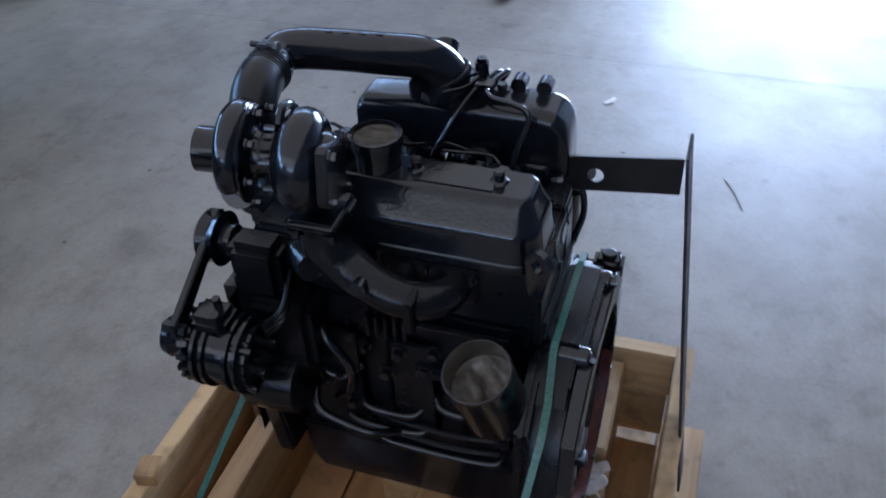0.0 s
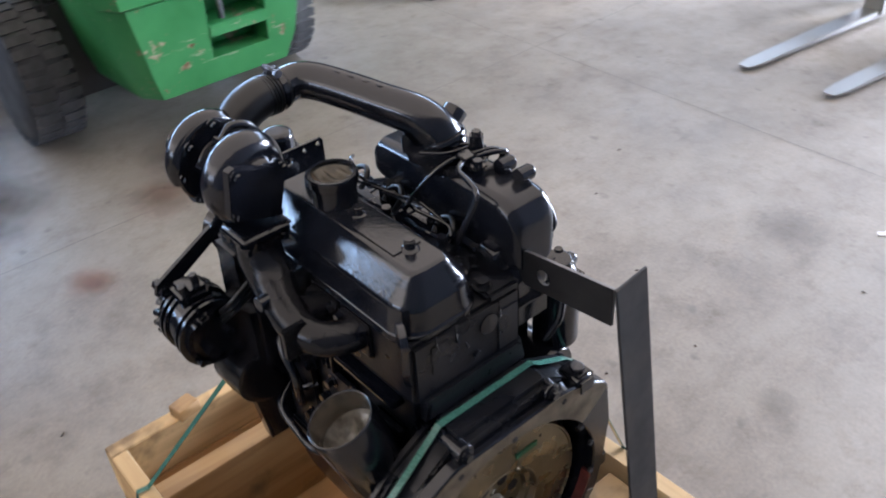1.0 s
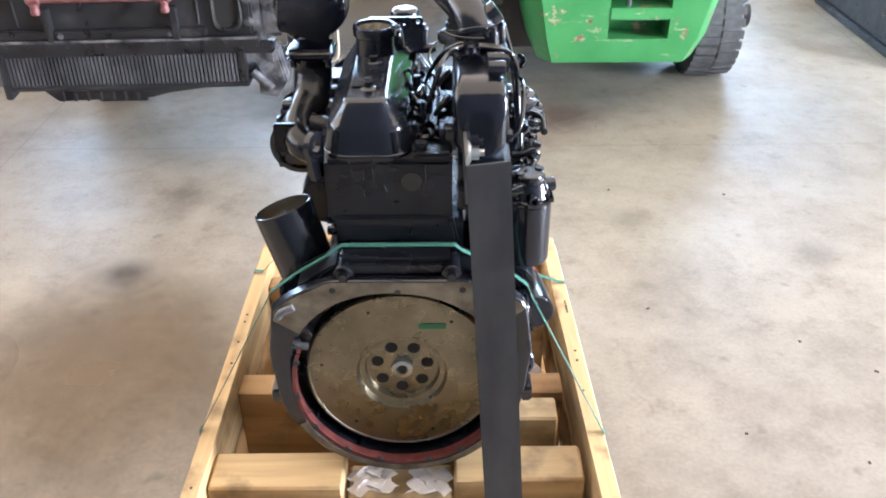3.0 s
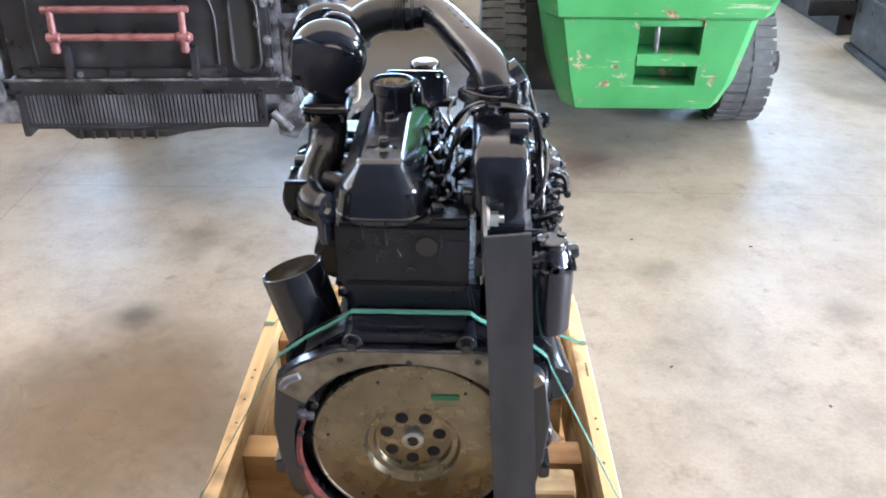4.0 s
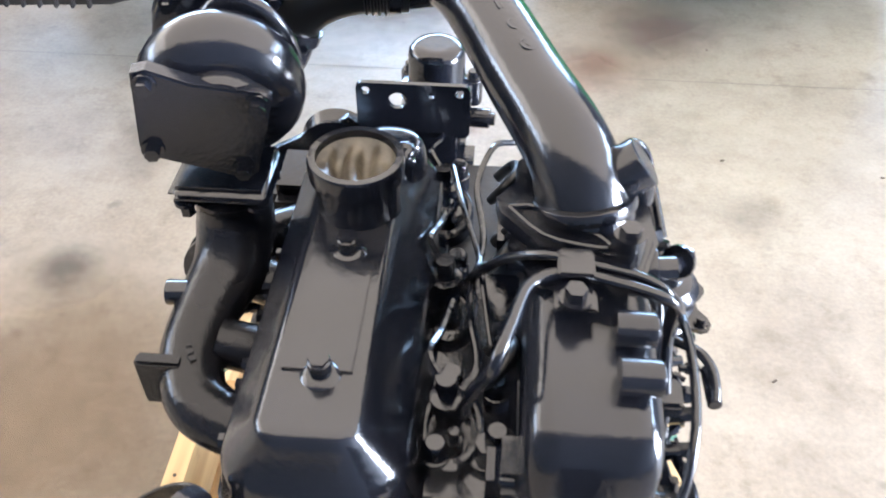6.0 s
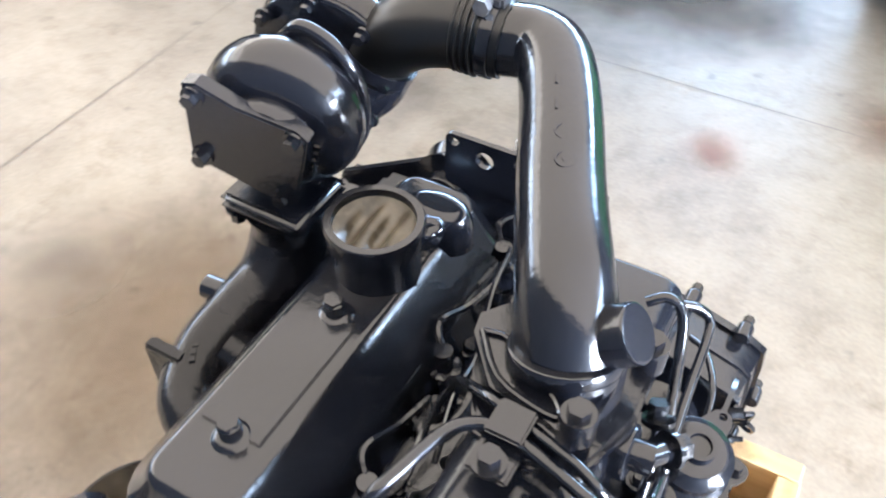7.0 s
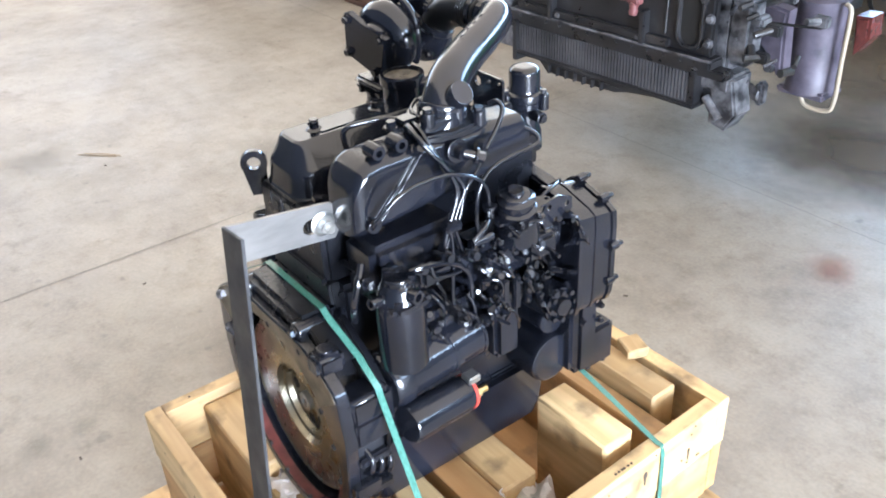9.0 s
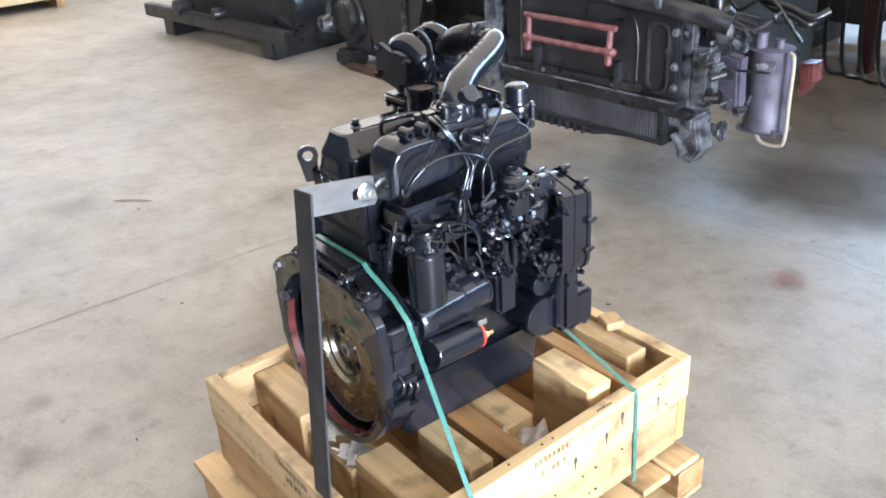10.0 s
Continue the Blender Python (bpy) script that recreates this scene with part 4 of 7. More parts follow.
# alternator
bm = B()
A0, A1 = Vector((-0.266, 0.545, 0.985)), Vector((-0.270, 0.665, 0.992))
lathe(bm, A0, A1, [(0, 0.03), (0.02, 0.052), (0.1, 0.060), (0.3, 0.064), (0.34, 0.066), (0.6, 0.066), (0.64, 0.064), (0.92, 0.058), (1, 0.04)], 36)
alt = epart("alternator", bm, PAINT)
bm = B()
for k in range(20):
    a = 2 * math.pi * k / 20
    c = A0 + Vector((0.058 * math.cos(a), 0.012, 0.058 * math.sin(a)))
    box(bm, -0.004, 0.004, -0.014, 0.012, -0.008, 0.008, 0.001, Matrix.Translation(c) @ pose(0, 0, 0, 0, -math.degrees(a), 0))
for a in (40, 130, 220, 310):
    c = A0 + Vector((0.06 * math.cos(radians(a)), 0, 0.06 * math.sin(radians(a))))
    cyl(bm, c - Vector((0, 0.012, 0)), c + Vector((0, 0.115, 0)), 0.008, 10)
cyl(bm, A0 + Vector((-0.02, -0.02, -0.02)), A0 + Vector((-0.02, 0.01, -0.02)), 0.014, 14)
cyl(bm, A0 + Vector((0.02, -0.025, 0.015)), A0 + Vector((0.02, 0.01, 0.015)), 0.008, 10)
epart("alternator_fin", bm, PAINT, parent=alt)
bm = B()
lathe(bm, A1, A1 + Vector((0, 0.06, 0)), [(0, 0.03), (0.2, 0.03), (0.25, 0.04), (0.5, 0.03), (0.75, 0.04), (1, 0.036)], 28)
epart("pulley", bm, PAINT, parent=alt)
bm = B()
cyl(bm, A1 + Vector((0, 0.000, 0)), A1 + Vector((0, 0.005, 0)), 0.058, 36)
for k in range(18):
    a = 2 * math.pi * k / 18
    c = A1 + Vector((0.061 * math.cos(a), -0.004, 0.061 * math.sin(a)))
    box(bm, -0.009, 0.011, -0.010, 0.009, -0.0055, 0.0055, 0.0015, Matrix.Translation(c) @ pose(0, 0, 0, 0, -math.degrees(a), 14))
epart("alternator_fan", bm, PAINT, parent=alt)
bm = B()
for y, w in ((0.560, 0.0745), (0.578, 0.074), (0.624, 0.074), (0.642, 0.0745)):
    lathe(bm, (-0.2665, y - 0.005, 0.986), (-0.2665, y + 0.005, 0.986), [(0, 0.062), (0.15, w), (0.85, w), (1, 0.062)], 32)
box(bm, -0.300, -0.235, 0.585, 0.655, 1.035, 1.078, 0.010)
cyl(bm, (-0.285, 0.60, 1.07), (-0.292, 0.60, 1.094), 0.009, 12, edge=0.002)
cyl(bm, (-0.255, 0.615, 1.07), (-0.258, 0.615, 1.098), 0.008, 12, edge=0.002)
epart("terminal_cover", bm, PAINT, parent=alt)
bm = B()
box(bm, -0.275, -0.215, 0.60, 0.66, 0.885, 0.93, 0.010)
cyl(bm, (-0.24, 0.57, 0.90), (-0.24, 0.69, 0.90), 0.014, 14, edge=0.002)
hexbolt(bm, (-0.24, 0.69, 0.90), (-0.24, 0.705, 0.90), 0.013)
epart("alternator_foot", bm, PAINT, parent=alt)
bm = B()
prism(bm, [(-0.322, 1.045), (-0.300, 1.035), (-0.115, 1.150), (-0.10, 1.165), (-0.118, 1.178), (-0.315, 1.068)], 0.668, 0.682, "y", 0.002)
cyl(bm, (-0.305, 0.655, 1.052), (-0.305, 0.70, 1.052), 0.012, 6)
epart("adjuster_arm", bm, PAINT, parent=alt)
bm = B()
for k in range(3):
    tube(bm, [(-0.25, 0.535, 1.02 + 0.012 * k), (-0.235, 0.50, 1.06 + 0.012 * k), (-0.17, 0.51, 1.085 + 0.014 * k)], 0.005, 8)
epart("cable", bm, HOSE, parent=alt)
bm = B()
box(bm, -0.215, -0.12, 0.47, 0.60, 0.90, 1.06, 0.015)
box(bm, -0.20, -0.13, 0.52, 0.62, 1.055, 1.17, 0.015)
epart("front_bracket", bm, ROUGH_CAST)
bm = B()
lathe(bm, (-0.20, 0.50, 0.86), (-0.20, 0.63, 0.86), [(0, 0.05), (0.05, 0.066), (0.4, 0.07), (0.8, 0.07), (1, 0.05)], 30)
epart("water_pump", bm, ROUGH_CAST)
bm = B()
lathe(bm, (-0.135, 0.635, 1.125), (-0.135, 0.70, 1.125), [(0, 0.03), (0.3, 0.03), (0.35, 0.052), (0.6, 0.045), (0.85, 0.052), (1, 0.04)], 30)
epart("fan_pulley", bm)

# front: timing case, water outlet with lid and bracket plate
bm = B()
prism(bm, [(-0.19, 0.60), (0.19, 0.60), (0.20, 0.78), (0.205, 1.02), (0.16, 1.10), (-0.10, 1.14), (-0.20, 1.10), (-0.21, 0.75)], 0.575, 0.615, "y", 0.006)
case = epart("timing_plate", bm)
bm = B()


def case_ring(y, f, g=0.0):
    """Rings that pass from a square-shouldered rear flange to a round front."""
    pts = []
    for k in range(40):
        a = 2 * math.pi * k / 40
        ca, sa_ = math.cos(a), math.sin(a)
        e = 16.0 if ca > 0 and sa_ > 0 else 7.0 - 2.2 * f
        r = (abs(ca) ** e + abs(sa_) ** e) ** (-1.0 / e)
        x = 0.218 + (0.070 + 0.006 * f - g) * r * ca
        slope = 0.31 * max(0.0, min(0.11, 0.298 - x)) if sa_ > 0.3 else 0.0
        pts.append((x, y, 0.952 - 0.004 * f + (0.125 - 0.006 * f - g) * r * sa_ + slope))
    return pts


loft(bm, [case_ring(0.550, 0.0, 0.004), case_ring(0.552, 0.0), case_ring(0.560, 0.0), case_ring(0.561, 0.05, 0.004), case_ring(0.595, 0.4, 0.003), case_ring(0.596, 0.4, 0.0005), case_ring(0.601, 0.45, 0.0005), case_ring(0.602, 0.45, 0.003), case_ring(0.640, 0.9, 0.003), case_ring(0.6405, 0.9, -0.001), case_ring(0.652, 1.0, -0.001), case_ring(0.655, 1.0, 0.004), case_ring(0.665, 1.0, 0.03)])
box(bm, 0.09, 0.272, 0.566, 0.648, 0.64, 0.90, 0.02, seg=3)
box(bm, -0.19, 0.10, 0.61, 0.67, 0.62, 1.06, 0.03)
gear = epart("timing_cover", bm, PAINT, parent=case, angle=30)
bm = B()
box(bm, 0.13, 0.270, 0.618, 0.694, 0.645, 0.752, 0.008)
epart("sump_box", bm, PAINT_SATIN, parent=gear)
bm = B()
BOSSES = ((0.196, 1.107), (0.262, 1.086), (0.297, 0.985), (0.290, 0.895))
for x, z in BOSSES:
    cyl(bm, (x, 0.632, z), (x, 0.654, z), 0.0095, 14, edge=0.002)
epart("case_boss", bm, PAINT, parent=gear)
bm = B()
for x, z in BOSSES:
    hexbolt(bm, (x, 0.655, z), (x, 0.667, z), 0.0065, False)
for (y, z) in ((0.636, 0.825), (0.636, 0.785), (0.585, 0.80), (0.585, 0.86)):
    hexbolt(bm, (0.272, y, z), (0.284, y, z), 0.0065)
for (x, y) in ((0.250, 0.680), (0.250, 0.632), (0.16, 0.680)):
    hexbolt(bm, (x, y, 0.646), (x, y, 0.631), 0.008)
epart("cover_screw", bm, PAINT, parent=gear)
bm = B()
lathe(bm, (0.0, 0.658, 1.11), (0.0, 0.658, 1.299), [(0, 0.040), (0.22, 0.038), (0.34, 0.030), (0.50, 0.034), (0.54, 0.044), (0.60, 0.045), (0.61, 0.042), (0.64, 0.042), (0.65, 0.045), (0.70, 0.044), (0.72, 0.036), (0.75, 0.0345), (0.93, 0.0345), (0.96, 0.0335), (0.985, 0.030), (1.0, 0.024), (1.003, 0.018), (1.0, 0.0)], 36)
box(bm, -0.05, 0.05, 0.59, 0.66, 1.08, 1.17, 0.012)
tower = epart("breather_tower", bm, PAINT)
bm = B()
for a in range(0, 360, 60):
    p = (0.0 + 0.047 * math.cos(radians(a + 20)), 0.658 + 0.047 * math.sin(radians(a + 20)), 1.212)
    if a % 120 == 0:
        cyl(bm, (p[0], p[1], 1.208), (p[0], p[1], 1.243), 0.012, 14, edge=0.002)
        hexbolt(bm, (p[0], p[1], 1.242), (p[0], p[1], 1.254), 0.0065)
cyl(bm, (0.030, 0.655, 1.198), (0.068, 0.650, 1.200), 0.0125, 14, edge=0.002)
cyl(bm, (0.055, 0.651, 1.199), (0.074, 0.649, 1.200), 0.008, 12)
epart("tower_bolt", bm, PAINT, parent=tower)
bm = B()
holed(bm, round_rect(-0.083, 0.046, 1.236, 1.306, 0.008, 3), [(-0.072, 1.296, 0.005), (0.034, 1.296, 0.005), (0.002, 1.293, 0.0045), (-0.036, 1.284, 0.0105)], 0.556, 0.562, "y")
box(bm, -0.06, 0.03, 0.558, 0.60, 1.18, 1.24, 0.004)
epart("bracket_plate", bm)

# injectors in the valley
for n, y in enumerate((0.20, 0.345, 0.49)):
    bm = B()
    X = 0.050 - 0.012 * n
    lathe(bm, (X, y, 1.17), (X - 0.004, y, 1.245), [(0, 0.020), (0.2, 0.020), (0.22, 0.013), (0.5, 0.012), (0.52, 0.016), (0.68, 0.016), (0.7, 0.009), (0.85, 0.008), (0.86, 0.010), (1, 0.009)], 16)
    for s in (-1, 1):
        hexbolt(bm, (X + 0.005, y + s * 0.03, 1.176), (X + 0.005, y + s * 0.03, 1.198), 0.0085)
        cyl(bm, (X + 0.005, y + s * 0.03, 1.19), (X + 0.005, y + s * 0.03, 1.212), 0.005, 8)
    prism(bm, [(X + 0.02, y - 0.043), (X + 0.024, y), (X + 0.02, y + 0.043), (X - 0.012, y + 0.043), (X - 0.02, y), (X - 0.012, y - 0.043)], 1.174, 1.184, "z", 0.002)
    tube(bm, [(X - 0.003, y, 1.235), (X - 0.02, y + 0.02, 1.252), (X - 0.012, y + 0.06, 1.24), (X - 0.005, y + 0.1, 1.235)], 0.0035, 6)
    epart("injector", bm)
    bm = B()
    loft(bm, [[(X + 0.002 + (rr + g) * math.cos(a_) * 0.62, y - 0.012 + (rr + g) * math.sin(a_), z_) for a_ in [2 * math.pi * k_ / 28 for k_ in range(28)]] for rr, z_, g in ((0.046, 1.178, 0), (0.046, 1.192, 0), (0.042, 1.195, 0), (0.036, 1.195, 0), (0.034, 1.186, 0))])
    epart("injector_clamp", bm, PAINT)
epart("valley_bolt", hexbolt(cyl(B(), (0.085, 0.165, 1.178), (0.085, 0.165, 1.19), 0.02, 20, edge=0.002), (0.085, 0.165, 1.19), (0.085, 0.165, 1.204), 0.0115, False), PAINT)
bm = B()
box(bm, 0.02, 0.11, 0.12, 0.395, 1.168, 1.182, 0.003)
epart("valley_plate", bm, PAINT)
for y in (0.135, 0.275, 0.42):
    epart("intake_runner", box(B(), 0.084, 0.128, y - 0.028, y + 0.028, 1.176, 1.232, 0.012, seg=3), PAINT_SATIN)
epart("leak_off_pipe", tube(B(), [(0.098, 0.535, 1.25), (0.075, 0.508, 1.262), (0.060, 0.455, 1.25), (0.070, 0.375, 1.246), (0.061, 0.285, 1.252), (0.072, 0.216, 1.248), (0.060, 0.192, 1.24)], 0.0036, 8))
epart("leak_off_pipe", tube(B(), [(0.083, 0.243, 1.24), (0.072, 0.30, 1.262), (0.066, 0.345, 1.255), (0.045, 0.42, 1.258), (0.032, 0.485, 1.25)], 0.003, 8))
for y in (0.245, 0.395, 0.505):
    epart("rubber_loop", tube(B(), [(0.075, y - 0.02, 1.205), (0.088, y - 0.026, 1.228), (0.102, y - 0.005, 1.236), (0.098, y + 0.022, 1.224), (0.080, y + 0.02, 1.205)], 0.0058, 10), HOSE)
for x, y in ((0.049, 0.231), (0.090, 0.224), (0.092, 0.170), (0.040, 0.154), (0.044, 0.385), (0.036, 0.535)):
    epart("cap_nut", lathe(B(), (x, y, 1.18), (x, y, 1.217), [(0, 0.0125), (0.5, 0.0125), (0.52, 0.0108), (0.9, 0.0105), (1, 0.008)], 18), PAINT)
RUNS = (((-0.088, 1.176), (-0.085, 1.150)), ((-0.046, 1.178), (-0.042, 1.138)), ((-0.024, 1.128), (-0.019, 1.114)), ((0.055, 1.17), (0.057, 1.135)))
for (x0, z0), (x1, z1) in RUNS:
    epart("paint_run", tube(B(), [(x0, 0.0675, z0), ((x0 + x1) / 2, 0.067, (z0 + z1) / 2), (x1, 0.0665, z1)], 0.0018, 8, n=3, radii=[0.0012, 0.0016, 0.0028]), PAINT, parent=head)

# pipes over the intake manifold
PIPES = (
    (0.0054, [(0.060, 0.172, 1.235), (0.072, 0.160, 1.285), (0.083, 0.149, 1.322), (0.089, 0.156, 1.338), (0.097, 0.180, 1.342), (0.106, 0.213, 1.342), (0.115, 0.228, 1.342), (0.130, 0.237, 1.342), (0.150, 0.238, 1.342), (0.190, 0.227, 1.342), (0.221, 0.221, 1.335), (0.234, 0.234, 1.312), (0.240, 0.256, 1.283), (0.245, 0.277, 1.234), (0.247, 0.268, 1.200), (0.251, 0.246, 1.158), (0.250, 0.230, 1.100)]),
    (0.0046, [(0.056, 0.318, 1.24), (0.066, 0.302, 1.272), (0.092, 0.278, 1.316), (0.122, 0.260, 1.340), (0.152, 0.251, 1.342), (0.200, 0.239, 1.341), (0.226, 0.235, 1.325), (0.239, 0.266, 1.273), (0.246, 0.292, 1.230), (0.250, 0.274, 1.196), (0.253, 0.254, 1.158)]),
    (0.0042, [(0.232, 0.345, 1.272), (0.238, 0.331, 1.249), (0.241, 0.300, 1.220), (0.245, 0.280, 1.172), (0.248, 0.262, 1.156), (0.249, 0.229, 1.097)]),
    (0.0045, [(0.196, 0.462, 1.284), (0.220, 0.482, 1.272), (0.233, 0.486, 1.259), (0.238, 0.470, 1.252), (0.242, 0.404, 1.251), (0.246, 0.353, 1.242), (0.250, 0.322, 1.210), (0.250, 0.316, 1.160), (0.252, 0.318, 1.118)]),
    (0.0042, [(0.222, 0.108, 1.206), (0.238, 0.112, 1.228), (0.247, 0.151, 1.262), (0.250, 0.207, 1.273), (0.250, 0.269, 1.265), (0.250, 0.320, 1.239), (0.251, 0.341, 1.209), (0.252, 0.345, 1.172)]),
    (0.0046, [(0.190, 0.400, 1.345), (0.205, 0.408, 1.350), (0.219, 0.408, 1.338), (0.228, 0.388, 1.312), (0.238, 0.352, 1.283)]),
    (0.0040, [(0.254, 0.248, 1.166), (0.256, 0.251, 1.148), (0.256, 0.253, 1.108), (0.255, 0.249, 1.024), (0.254, 0.252, 0.993), (0.252, 0.270, 0.984)]),
    (0.0036, [(0.256, 0.262, 1.155), (0.258, 0.268, 1.130), (0.258, 0.276, 1.105)]),
    (0.0042, [(0.262, 0.197, 1.118), (0.265, 0.198, 1.096), (0.266, 0.206, 1.083), (0.266, 0.230, 1.076), (0.262, 0.264, 1.070)]),
    (0.0048, [(0.246, 0.288, 1.000), (0.252, 0.299, 0.975), (0.254, 0.303, 0.944), (0.252, 0.313, 0.910), (0.246, 0.327, 0.880)]),
    (0.0036, [(0.262, 0.462, 1.150), (0.256, 0.495, 1.158), (0.236, 0.540, 1.150), (0.215, 0.560, 1.140)]),
)
for r, pts in PIPES:
    epart("fuel_pipe", tube(B(), pts, r, 10))
bm = B()
box(bm, 0.130, 0.164, 0.202, 0.260, 1.3335, 1.338, 0.002)
box(bm, 0.132, 0.162, 0.228, 0.260, 1.346, 1.3505, 0.002)
hexbolt(bm, (0.146, 0.212, 1.338), (0.146, 0.212, 1.352), 0.009)
epart("pipe_clip", bm, PAINT)
epart("pipe_clip", box(B(), 0.240, 0.266, 0.236, 0.272, 1.158, 1.178, 0.004), PAINT)
for p, d in (((0.252, 0.345, 1.176), (0.0, 0.0, -0.024)), ((0.232, 0.345, 1.276), (-0.004, 0.008, 0.016)), ((0.252, 0.318, 1.124), (0.0, 0.0, -0.02))):
    epart("union_nut", hexbolt(B(), p, Vector(p) + Vector(d), 0.0095), PAINT)

# injection pump
bm = B()
box(bm, 0.16, 0.258, 0.30, 0.50, 0.99, 1.09, 0.02)
cyl(bm, (0.205, 0.49, 1.04), (0.205, 0.535, 1.04), 0.05, 28, edge=0.008)
lathe(bm, (0.252, 0.412, 1.085), (0.267, 0.398, 1.196), [(0, 0.046), (0.46, 0.044), (0.5, 0.040), (0.62, 0.040), (0.66, 0.033), (0.72, 0.033), (0.74, 0.037), (0.82, 0.037), (0.86, 0.030), (0.9, 0.027), (0.92, 0.016), (1.0, 0.015), (1.0, 0.011), (0.97, 0.010)], 36)
pump = epart("injection_pump", bm)
rnd = random.Random(5)
PX, PY = 0.258, 0.407
lobes = [(20, 0.052), (75, 0.064), (128, 0.052), (175, 0.050), (232, 0.054), (280, 0.052), (330, 0.060)]
outl = []
for k in range(56):
    a = 360 * k / 56
    w = min((abs((a - b + 180) % 360 - 180), rr) for b, rr in lobes)
    r = 0.046 + (w[1] + 0.008 - 0.046) * max(0.0, 1 - (w[0] / 18) ** 2)
    outl.append((PX + r * math.cos(radians(a)), PY + r * math.sin(radians(a))))
tilt = Matrix.Translation((PX, PY, 1.145)) @ pose(0, 0, 0, 7, 7, 0) @ Matrix.Translation((-PX, -PY, -1.145))
bm = holed(B(), outl, [(PX + rr * math.cos(radians(b)), PY + rr * math.sin(radians(b)), 0.0042) for b, rr in lobes], 1.1435, 1.149, "z", tilt)
epart("pump_plate", bm, PAINT, parent=pump)
for b, rr in lobes[::2]:
    p = tilt @ Vector((PX + (rr - 0.004) * math.cos(radians(b)), PY + (rr - 0.004) * math.sin(radians(b)), 1.149))
    epart("plate_screw", hexbolt(B(), p, p + Vector((0, 0, 0.008)), 0.0052), PAINT, parent=pump)
bm = B()
holed(bm, [(0.455, 1.115), (0.468, 1.145), (0.50, 1.150), (0.535, 1.135), (0.538, 1.11), (0.50, 1.085), (0.465, 1.09)], [(0.475, 1.132, 0.006), (0.522, 1.125, 0.006), (0.492, 1.10, 0.005)], 0.272, 0.277, "x")
epart("lever_plate", bm, PAINT, parent=pump)
for k in range(4):
    y = 0.32 + 0.045 * k
    bm = cyl(B(), (0.25, y, 1.05), (0.278, y - 0.008, 1.063), 0.0095, 12)
    cyl(bm, (0.275, y - 0.007, 1.061), (0.295, y - 0.013, 1.071), 0.0065, 6)
    epart("delivery_valve", bm, PAINT, parent=pump)
bm = box(B(), 0.252, 0.278, 0.42, 0.50, 1.02, 1.07, 0.008)
epart("governor_box", bm, PAINT, parent=pump)
for k in range(54):
    p = Vector((0.252 + rnd.random() * 0.032, 0.30 + rnd.random() * 0.25, 0.93 + rnd.random() * 0.20))
    d = Vector((0.012 + 0.018 * rnd.random(), rnd.uniform(-0.012, 0.012), rnd.uniform(-0.012, 0.015)))
    r = 0.003 + 0.004 * rnd.random()
    bm = cyl(B(), p, p + d, r, rnd.choice((6, 6, 12)))
    if k % 3 == 0:
        cyl(bm, p + d * 0.35, p + d * 0.7, r * 1.6, 6)
    if k % 5 == 1:
        tube(bm, [p + d, p + d * 1.4 + Vector((0, 0.008, -0.01)), p + d * 1.2 + Vector((0, 0.02, -0.035)), p + Vector((0.004, 0.03, -0.055))], 0.0028, 6, n=4)
    epart("pump_fitting", bm, PAINT, parent=pump)
bm = B()
tube(bm, [(0.250, 0.345, 1.158), (0.272, 0.326, 1.166), (0.290, 0.310, 1.170), (0.300, 0.294, 1.167), (0.303, 0.278, 1.160), (0.303, 0.266, 1.152)], 0.0052, 10)
cyl(bm, (0.302, 0.310, 1.147), (0.303, 0.263, 1.148), 0.0075, 12, edge=0.002)
epart("stop_lever", bm, PAINT, parent=pump)
bm = B()
for k in range(3):
    box(bm, 0.262 + 0.002 * k, 0.278, 0.355 + 0.03 * k, 0.372 + 0.03 * k, 0.93, 1.01, 0.003)
box(bm, 0.13, 0.235, 0.16, 0.52, 0.90, 1.0, 0.015)
cyl(bm, (0.13, 0.515, 0.88), (0.275, 0.515, 0.88), 0.042, 26, edge=0.006)
for a in range(0, 360, 45):
    p = (0.272, 0.515 + 0.034 * math.cos(radians(a)), 0.88 + 0.034 * math.sin(radians(a)))
    hexbolt(bm, p, (0.284, p[1], p[2]), 0.0065)
cyl(bm, (0.27, 0.515, 0.88), (0.288, 0.515, 0.88), 0.02, 18, edge=0.004)
cyl(bm, (0.255, 0.54, 0.905), (0.255, 0.60, 0.912), 0.0105, 12)
cyl(bm, (0.255, 0.56, 0.907), (0.255, 0.575, 0.909), 0.015, 6)
epart("lift_pump", bm)

# fuel filter
bm = B()
FF = Vector((0.262, 0.125, 0))
lathe(bm, FF + Vector((0, 0, 0.925)), FF + Vector((0, 0, 1.068)), [(0, 0.035), (0.03, 0.044), (0.06, 0.046), (0.95, 0.046), (1, 0.043)], 36)
ff = epart("fuel_filter", bm, PAINT_SATIN, "black spin-on fuel filter")
bm = B()
lathe(bm, FF + Vector((0, 0, 1.066)), FF + Vector((0, 0, 1.115)), [(0, 0.047), (0.2, 0.048), (0.3, 0.042), (0.8, 0.036), (1, 0.026)], 30)
for p, d, r in (((0.02, 0.0, 1.095), (0.030, 0.008, 0.0), 0.015), ((0.0, -0.03, 1.085), (0.005, -0.034, 0.005), 0.011)):
    t = B()
    q = FF + Vector(p)
    d = Vector(d)
    lathe(t, q, q + d, [(0, r), (0.85, r), (1, r * 0.9), (1, r * 0.55), (0.6, r * 0.5), (0.6, 0)], 20)
    epart("filter_port", t, PAINT, parent=ff)
for p in ((-0.02, -0.01, 1.105), (0.02, 0.015, 1.105)):
    epart("filter_bolt", hexbolt(B(), FF + Vector(p), FF + Vector(p) + Vector((0, 0, 0.023)), 0.009), PAINT, parent=ff)
